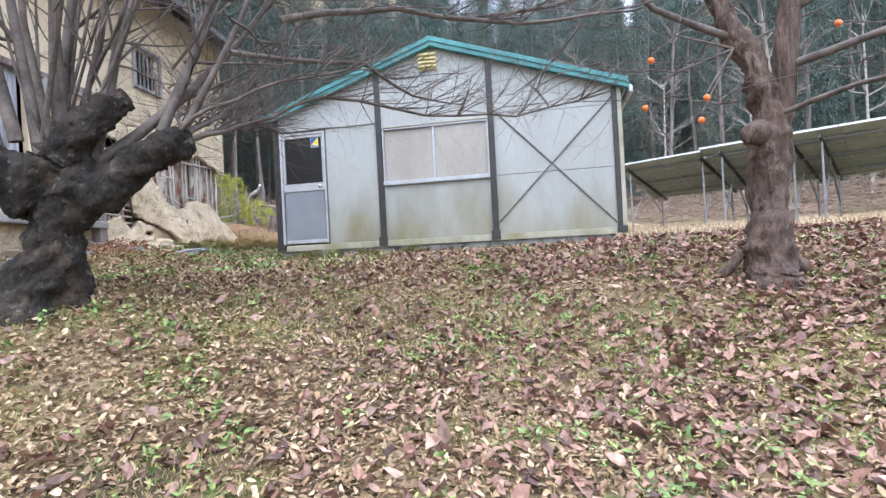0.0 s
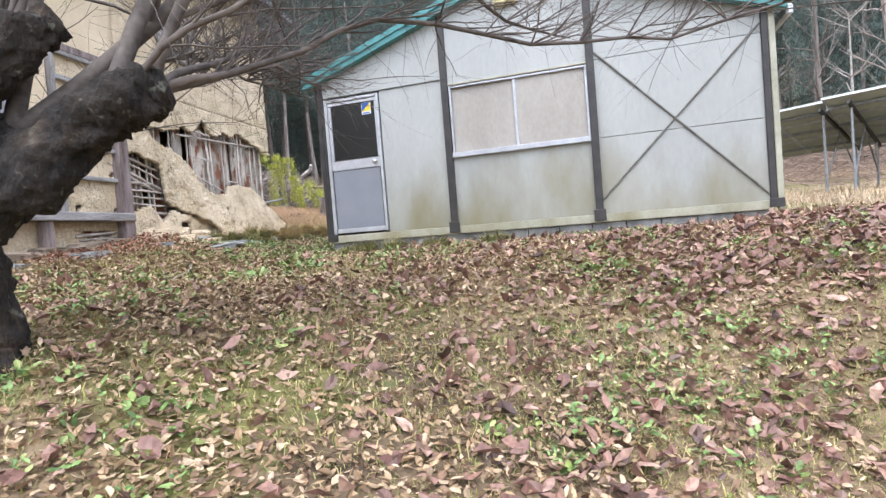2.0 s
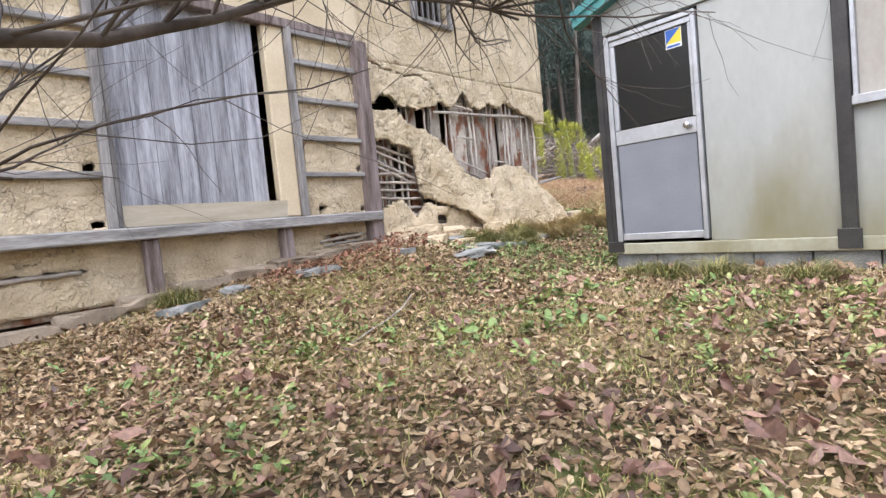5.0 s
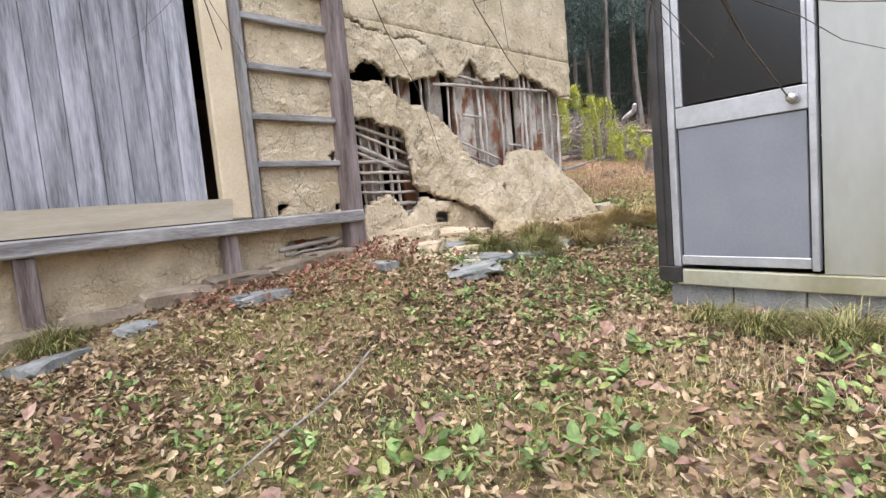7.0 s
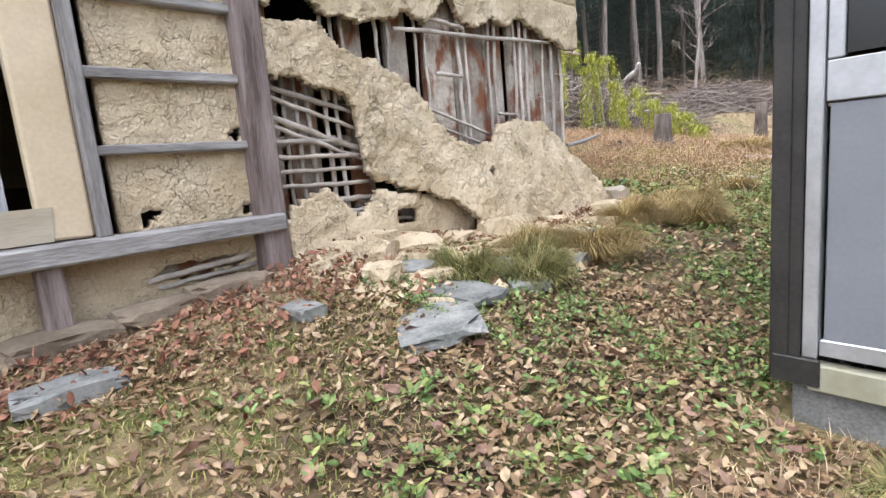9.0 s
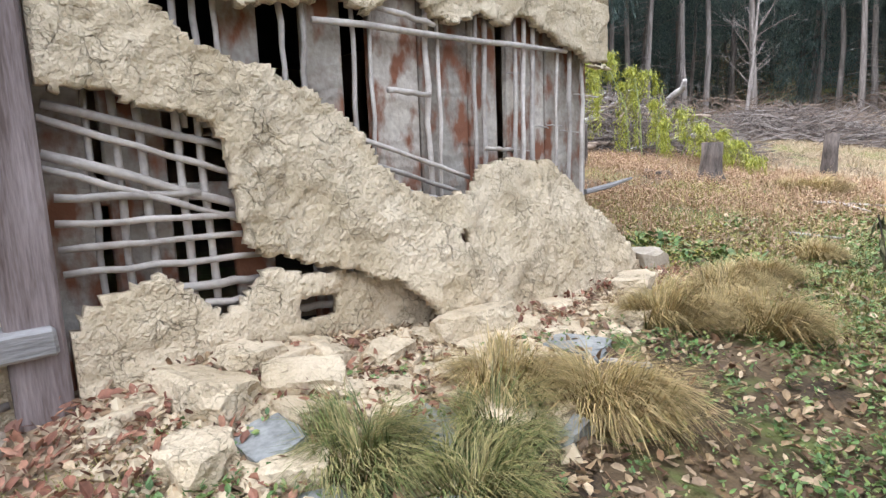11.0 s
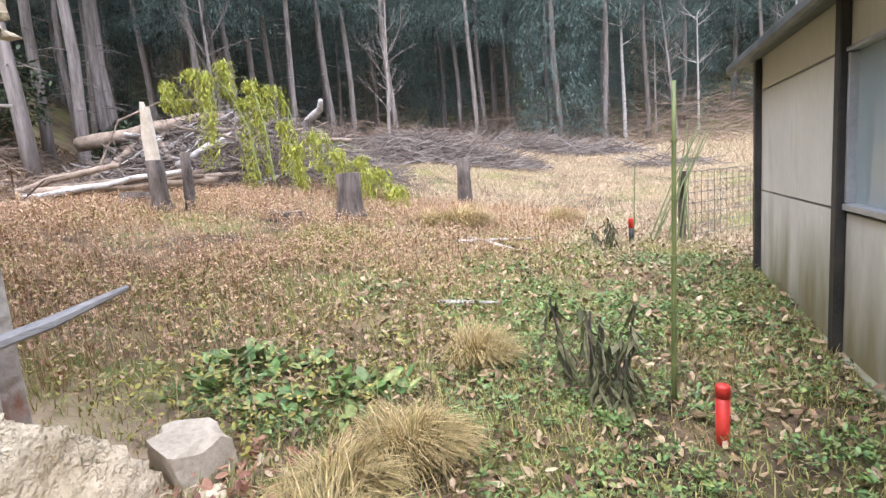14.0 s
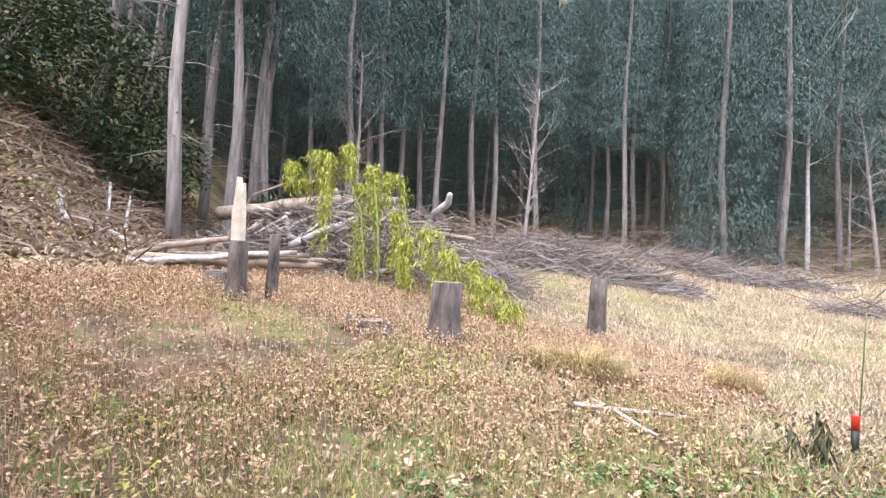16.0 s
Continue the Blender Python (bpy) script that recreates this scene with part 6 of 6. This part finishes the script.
v = oct_v[None] * size[:, None, None] * rng.uniform(0.55, 1.35, (k, 6, 3)) + np.stack([cx, cy, cz], -1)[:, None]
f = oct_f[None] + np.arange(k)[:, None, None] * 6
tagged(new("clay_crumbs", array_mesh("clay_crumbs", v.reshape(-1, 3), f.reshape(-1, 3), clay_smooth_m)), "small crumbs of fallen tan clay below the wall", "rubble", kind="stuff")

# ---- leaf litter, moss, weeds and grass ----
big_leaf_m = palette("persimmon_leaf_litter", [(0.085, 0.043, 0.033), (0.23, 0.122, 0.088), (0.38, 0.225, 0.165), (0.14, 0.068, 0.052), (0.46, 0.30, 0.225), (0.07, 0.037, 0.030), (0.31, 0.175, 0.13), (0.18, 0.092, 0.07)], 0.55)
small_leaf_m = palette("small_leaf_litter", [(0.09, 0.052, 0.03), (0.30, 0.20, 0.105), (0.44, 0.315, 0.185), (0.56, 0.43, 0.28), (0.16, 0.085, 0.048), (0.40, 0.28, 0.155), (0.12, 0.072, 0.04), (0.33, 0.20, 0.11)], 0.65)
red_leaf_m = palette("rust_leaf_litter", [(0.16, 0.07, 0.045), (0.30, 0.13, 0.08), (0.42, 0.22, 0.14)], 0.7)
green_leaf_m = palette("weed_leaves", [(0.07, 0.12, 0.03), (0.15, 0.24, 0.065), (0.25, 0.35, 0.11), (0.09, 0.15, 0.04), (0.33, 0.36, 0.12), (0.19, 0.25, 0.06)], 0.5)
field_weed_m = palette("field_weed_leaves", [(0.06, 0.115, 0.03), (0.14, 0.25, 0.065), (0.24, 0.36, 0.11), (0.08, 0.14, 0.035), (0.30, 0.34, 0.10), (0.15, 0.19, 0.055), (0.11, 0.22, 0.07)], 0.5)
dry_leaf_m = palette("dry_field_weeds", [(0.28, 0.16, 0.095), (0.46, 0.29, 0.18), (0.60, 0.43, 0.28), (0.36, 0.20, 0.12), (0.50, 0.40, 0.17)], 0.8)
straw_m = palette("dry_straw", [(0.36, 0.26, 0.16), (0.50, 0.38, 0.24), (0.62, 0.49, 0.33), (0.42, 0.30, 0.19)], 0.7)
grass_m = palette("winter_grass", [(0.12, 0.155, 0.03), (0.27, 0.275, 0.065), (0.44, 0.36, 0.15), (0.18, 0.225, 0.045), (0.55, 0.44, 0.21), (0.34, 0.29, 0.10)], 0.7)


def scatter(n, x0, x1, y0, y1, weight):
    x, y = rng.uniform(x0, x1, n), rng.uniform(y0, y1, n)
    keep = outside(x, y) & (rng.uniform(0, 1, n) < weight(x, y))
    return x[keep], y[keep]


def sig(v):
    return 1 / (1 + np.exp(-np.clip(v, -40, 40)))


def turf(x, y):
    """Where grass shows through the leaves."""
    return sig((lumps(x, y, 0.55, 2) + 0.5 * lumps(x, y, 1.7, 5) - 0.02 + 0.12 * sig((x + 4.2) * 3)) * 14)


def litter(name, n, area, weight, lmin, lmax, material, label, lift=0.03, tilt=0.35):
    x, y = scatter(n, *area, weight)
    p = on_ground(x, y)
    p[:, 2] += rng.uniform(0.004, lift, len(x))
    ln = rng.uniform(lmin, lmax, len(x))
    make = round_leaves if lmax > 0.1 else oval_leaves
    v, f = make(p, ln, ln * rng.uniform(0.32, 0.72, len(x)), rng.uniform(0, 6.28, len(x)), rng.normal(0.05, tilt, len(x)), rng.uniform(-0.7, 0.9, len(x)))
    stuff(name, v, f, material, label, "leaf litter")


litter("fallen_persimmon_leaves", 62000, (-6.0, 8, -0.8, 8.4), lambda x, y: (0.07 + 0.88 * sig((x + 0.5 + 0.12 * (y - 4)) * 1.2)) * (0.55 + 0.45 * (lumps(x, y, 0.9, 31) > -0.05)), 0.055, 0.125, big_leaf_m, "large reddish-brown fallen persimmon leaves", 0.05, 0.4)
litter("fallen_small_leaves", 340000, (-8, 6, -0.8, 9.5), lambda x, y: (0.5 + 0.5 * sig(-(x + 0.3) * 1.0)) * (1 - 0.6 * turf(x, y)), 0.02, 0.06, small_leaf_m, "small pale brown fallen leaves", 0.035, 0.45)
litter("fallen_small_leaves", 30000, (-8, -4.4, 9, 17.5), lambda x, y: (0.2 + 0.8 * sig((12.5 - y) * 1.5)) * (0.35 + 0.5 * (lumps(x, y, 0.9, 4) > 0.05)), 0.03, 0.075, small_leaf_m, "small pale brown fallen leaves", 0.05, 0.45)
litter("fallen_rust_leaves", 10000, (-7.6, -5.6, 6.0, 12.6), lambda x, y: sig(-(x + 6.5 + 0.1 * (y - 8)) * 6) * (lumps(x, y, 1.1, 9) > -0.12), 0.025, 0.07, red_leaf_m, "rust-red curled leaves gathered by the wall", 0.07, 0.6)
litter("bank_leaves", 60000, (-26, -13, 10, 28), lambda x, y: 0.9 * sig((-14.5 - x) * 1.2), 0.08, 0.16, small_leaf_m, "brown leaf litter on the bank", 0.05, 0.45)


def lawn(name, n, area, weight, lmin, lmax, wmin, wmax, lean, material, label):
    x, y = scatter(n, *area, weight)
    p = on_ground(x, y, -0.004)
    v, f = spread_blades(p, rng.uniform(lmin, lmax, len(x)), rng.uniform(wmin, wmax, len(x)), np.abs(rng.normal(lean, 0.4, len(x))))
    stuff(name, v, f, material, label, "grass")


lawn("short_grass", 270000, (-7, 6, -0.5, 9), lambda x, y: 0.25 + 0.75 * turf(x, y), 0.025, 0.085, 0.003, 0.0065, 1.3, grass_m, "short winter grass, green and straw-coloured")
lawn("shed_foot_grass", 10000, (-4.6, 1.2, 7.3, 8.5), lambda x, y: 0.2 + 0.8 * (lumps(x, y, 0.9, 6) > -0.1), 0.04, 0.12, 0.003, 0.005, 1.0, straw_m, "dry tufts of grass along the shed")
lawn("straw_field", 190000, (-12, 4, 17, 34), lambda x, y: sig((y - 18.5 + 0.35 * (x + 8)) * 1.2) * (0.35 + 0.65 * (lumps(x, y, 0.5, 8) > -0.1)), 0.07, 0.22, 0.005, 0.011, 1.5, straw_m, "pale dry straw field")
lawn("far_straw", 80000, (-16, 14, 30, 48), lambda x, y: 0.8 + 0 * x, 0.12, 0.3, 0.012, 0.025, 1.1, straw_m, "pale dry grass before the wood")
lawn("solar_field_grass", 30000, (1.2, 16, 8.5, 24), lambda x, y: 0.8 + 0 * x, 0.06, 0.2, 0.006, 0.012, 0.9, straw_m, "short straw-coloured grass under the solar arrays")
lawn("weed_grass", 110000, (-10, -4.5, 11.5, 19), lambda x, y: 0.3 + 0.5 * (lumps(x, y, 0.8, 3) > 0), 0.04, 0.12, 0.004, 0.008, 0.9, grass_m, "short green and straw-coloured grass in the weeds")


def weeds(name, n, area, weight, lmin, lmax, per, material, label, rise=0.06):
    x, y = scatter(n, *area, weight)
    c = on_ground(x, y, 0.01)
    k = len(x)
    p = np.repeat(c, per, 0) + rng.normal(0, 1, (k * per, 3)) * [lmax * 0.35, lmax * 0.35, 0]
    p[:, 2] += rng.uniform(0, rise, k * per)
    ln = np.repeat(rng.uniform(lmin, lmax, k), per) * rng.uniform(0.7, 1.2, k * per)
    v, f = oval_leaves(p, ln, ln * rng.uniform(0.4, 0.65, k * per), rng.uniform(0, 6.28, k * per), rng.normal(0.35, 0.3, k * per), rng.uniform(0.0, 0.5, k * per))
    stuff(name, v, f, material, label, "weeds")


weeds("yard_weeds", 6500, (-6, 4, 0, 8.3), lambda x, y: sig((lumps(x, y, 0.9, 11) + 0.6 * lumps(x, y, 2.3, 41) - 0.16) * 18), 0.022, 0.055, 7, green_leaf_m, "low green weeds among the leaves")
weeds("path_weeds", 12000, (-7.0, -4.45, 8.0, 17.5), lambda x, y: (0.12 + 0.88 * sig((lumps(x, y, 0.9, 13) + 0.7 * lumps(x, y, 2.6, 15)) * 14)) * sig((x + 6.6) * 3), 0.016, 0.04, 6, field_weed_m, "thick low green weeds between the buildings")
weeds("field_weeds", 11000, (-10.5, -4.5, 12.6, 18.5), lambda x, y: sig((lumps(x, y, 0.7, 17) + 0.7 * lumps(x, y, 2.2, 19) - 0.08) * 12) * sig(-(y - 16.5 - 0.25 * (x + 6)) * 1.2) * sig((x + 8.5) * 4), 0.018, 0.048, 6, field_weed_m, "green weeds in the cleared field")
weeds("broad_weeds", 130, (-4.8, -2.9, 5.9, 7.8), lambda x, y: (lumps(x, y, 1.6, 51) > 0.02) * 0.9, 0.04, 0.10, 5, green_leaf_m, "broad-leaved green weeds by the shed", 0.06)
weeds("broad_weeds", 70, (-8.3, -7.0, 12.75, 13.5), lambda x, y: 0.8 + 0 * x, 0.07, 0.13, 7, field_weed_m, "broad-leaved green weeds in the field", 0.07)
yellow_leaf_m = palette("yellowing_weed_leaves", [(0.30, 0.27, 0.05), (0.42, 0.36, 0.08), (0.22, 0.24, 0.06), (0.36, 0.26, 0.09)], 0.6)
weeds("yellow_weeds", 3800, (-13, -7, 12.4, 18), lambda x, y: sig((lumps(x, y, 0.7, 61) + 0.5 * lumps(x, y, 2.0, 63) - 0.1 - 0.12 * (y - 14.2)) * 12), 0.022, 0.05, 6, yellow_leaf_m, "yellowing low weeds among the dry stems", 0.12)
litter("fallen_field_leaves", 7000, (-8.2, -3.8, 13.5, 19.5), lambda x, y: 0.4 + 0.5 * (lumps(x, y, 0.8, 71) > 0), 0.04, 0.085, small_leaf_m, "pale brown leaves fallen among the field weeds", 0.08, 0.45)
# reddish dry stems in the west field
x, y = scatter(30000, -14.5, -6.5, 12.6, 21, lambda x, y: (0.35 + 0.65 * (lumps(x, y, 0.7, 21) > -0.15)) * sig(-(x + 8.2 - 0.35 * (y - 14.5)) * 1.8))
p = on_ground(x, y)
hh = rng.uniform(0.08, 0.24, len(x))
v, f = spread_blades(p, hh * 1.15, 0.006, np.abs(rng.normal(0.25, 0.2, len(x))))
stuff("dry_weed_stems", v, f, dry_leaf_m, "reddish dry weed stems in the field", "weeds")
q = np.repeat(p, 3, 0) + rng.normal(0, 0.025, (len(x) * 3, 3))
q[:, 2] = np.repeat(p[:, 2], 3) + rng.uniform(0.25, 1.0, len(x) * 3) * np.repeat(hh, 3)
v, f = spread_leaves(q, rng.uniform(0.025, 0.055, len(q)), 0.02, rng.uniform(0, 6.28, len(q)), rng.normal(0, 0.6, len(q)), rng.uniform(-0.4, 0.6, len(q)))
stuff("dry_weed_leaves", v, f, dry_leaf_m, "reddish brown dry weed leaves in the field", "weeds")


# ---- tussocks, withered stalks ----
tuft_m = palette("tussock_blades", [(0.20, 0.14, 0.05), (0.54, 0.385, 0.165), (0.70, 0.53, 0.27), (0.16, 0.13, 0.04), (0.44, 0.32, 0.12), (0.26, 0.22, 0.065), (0.60, 0.44, 0.20)], 0.6)
green_tuft_m = palette("green_tussock_blades", [(0.05, 0.075, 0.016), (0.18, 0.21, 0.055), (0.38, 0.31, 0.13), (0.08, 0.11, 0.025), (0.46, 0.37, 0.17), (0.24, 0.26, 0.08)], 0.6)


def tussock(x, y, r, n, length, material, label):
    """A crown of fine blades that arch over, in a few combed locks."""
    ob = thing("grass_tussock", label, "grass", "grass tussocks along the path")
    locks, sweep = 7, random.uniform(0, 6.28)
    for k in range(locks):
        m = n * 6 // (locks * 10)
        c = sweep + 6.28 * k / locks + random.gauss(0, 0.25)
        a, q = c + rng.normal(0, 0.5, m), np.sqrt(rng.uniform(0, 1, m)) * 0.75
        p = on_ground(x + r * q * np.cos(a), y + r * q * np.sin(a), -0.01)
        p[:, 2] += 0.05 * (1 - q)
        ln = rng.uniform(0.5, 1.15, m) * length * random.uniform(0.7, 1.15)
        out = c - 0.9 * np.sin(c) + rng.normal(0, 0.3, m)
        v, f = spread_blades(p, ln, rng.uniform(0.003, 0.0062, m), 1.0 + 0.6 * q + rng.normal(0, 0.25, m), out)
        lock = new("grass_lock", array_mesh("grass_lock", v, f, material))
        lock.parent = ob


for x, y, r, n, ln in ((-6.18, 9.8, 0.26, 4200, 0.42), (-6.57, 9.54, 0.24, 3400, 0.36), (-6.68, 11.1, 0.26, 4200, 0.40), (-6.45, 11.45, 0.2, 2800, 0.34), (-6.19, 11.47, 0.24, 4000, 0.38), (-6.7, 12.0, 0.25, 3800, 0.36), (-6.72, 12.75, 0.24, 3200, 0.34), (-6.87, 12.35, 0.18, 2200, 0.3),
                       (-6.72, 13.9, 0.24, 2600, 0.32), (-8.14, 18.4, 0.42, 3600, 0.5), (-8.6, 18.3, 0.3, 2400, 0.42), (-6.9, 19.8, 0.35, 2000, 0.4)):
    tussock(x, y, r, n, ln, tuft_m, "drooping straw-coloured grass tussock beside the path")
for x, y, r, n, ln in ((-6.47, 8.69, 0.24, 3000, 0.30), (-6.1, 8.95, 0.22, 2600, 0.30), (-6.3, 9.25, 0.2, 2200, 0.3), (-3.75, 7.98, 0.16, 1100, 0.24), (-3.4, 8.05, 0.17, 1200, 0.26), (-2.8, 7.95, 0.18, 1000, 0.24), (-4.05, 8.15, 0.16, 1200, 0.2), (-6.8, 5.2, 0.2, 1200, 0.26), (-2.1, 8.1, 0.2, 1200, 0.25)):
    tussock(x, y, r, n, ln, green_tuft_m, "small green and straw-coloured grass tussock")


def withered(x, y, h, n):
    z = ground_at(x, y)
    ob = thing("withered_stalks", "withered dark green stalks with hanging leaves", "weeds")
    dm = palette("withered_leaves", [(0.06, 0.07, 0.03), (0.13, 0.13, 0.06), (0.20, 0.18, 0.10)], 0.8)
    for _ in range(n):
        bx, by, tx, ty = x + random.gauss(0, 0.06), y + random.gauss(0, 0.06), random.gauss(0, 0.03), random.gauss(0, 0.03)
        hh = h * random.uniform(0.6, 1.0)
        part("stalk", tube([(bx, by, z - 0.03), (bx + tx, by + ty, z + hh * 0.5), (bx + 2 * tx, by + 2 * ty, z + hh)], [0.011, 0.009, 0.006], 5), stump_m, ob)
        k = 26
        f = rng.uniform(0.15, 1, k)
        p = np.stack([bx + 2 * tx * f, by + 2 * ty * f, z + hh * f], -1) + rng.normal(0, 0.02, (k, 3))
        v, fc = spread_leaves(p, rng.uniform(0.08, 0.2, k), rng.uniform(0.02, 0.045, k), rng.uniform(0, 6.28, k), rng.normal(-1.1, 0.25, k), rng.uniform(-0.5, 0.5, k))
        c = new("leaves", array_mesh("leaves", v, fc, dm))
        c.parent = ob


withered(-5.95, 13.7, 0.62, 6)
withered(-5.8, 13.5, 0.34, 3)
withered(-6.1, 17.9, 0.4, 4)
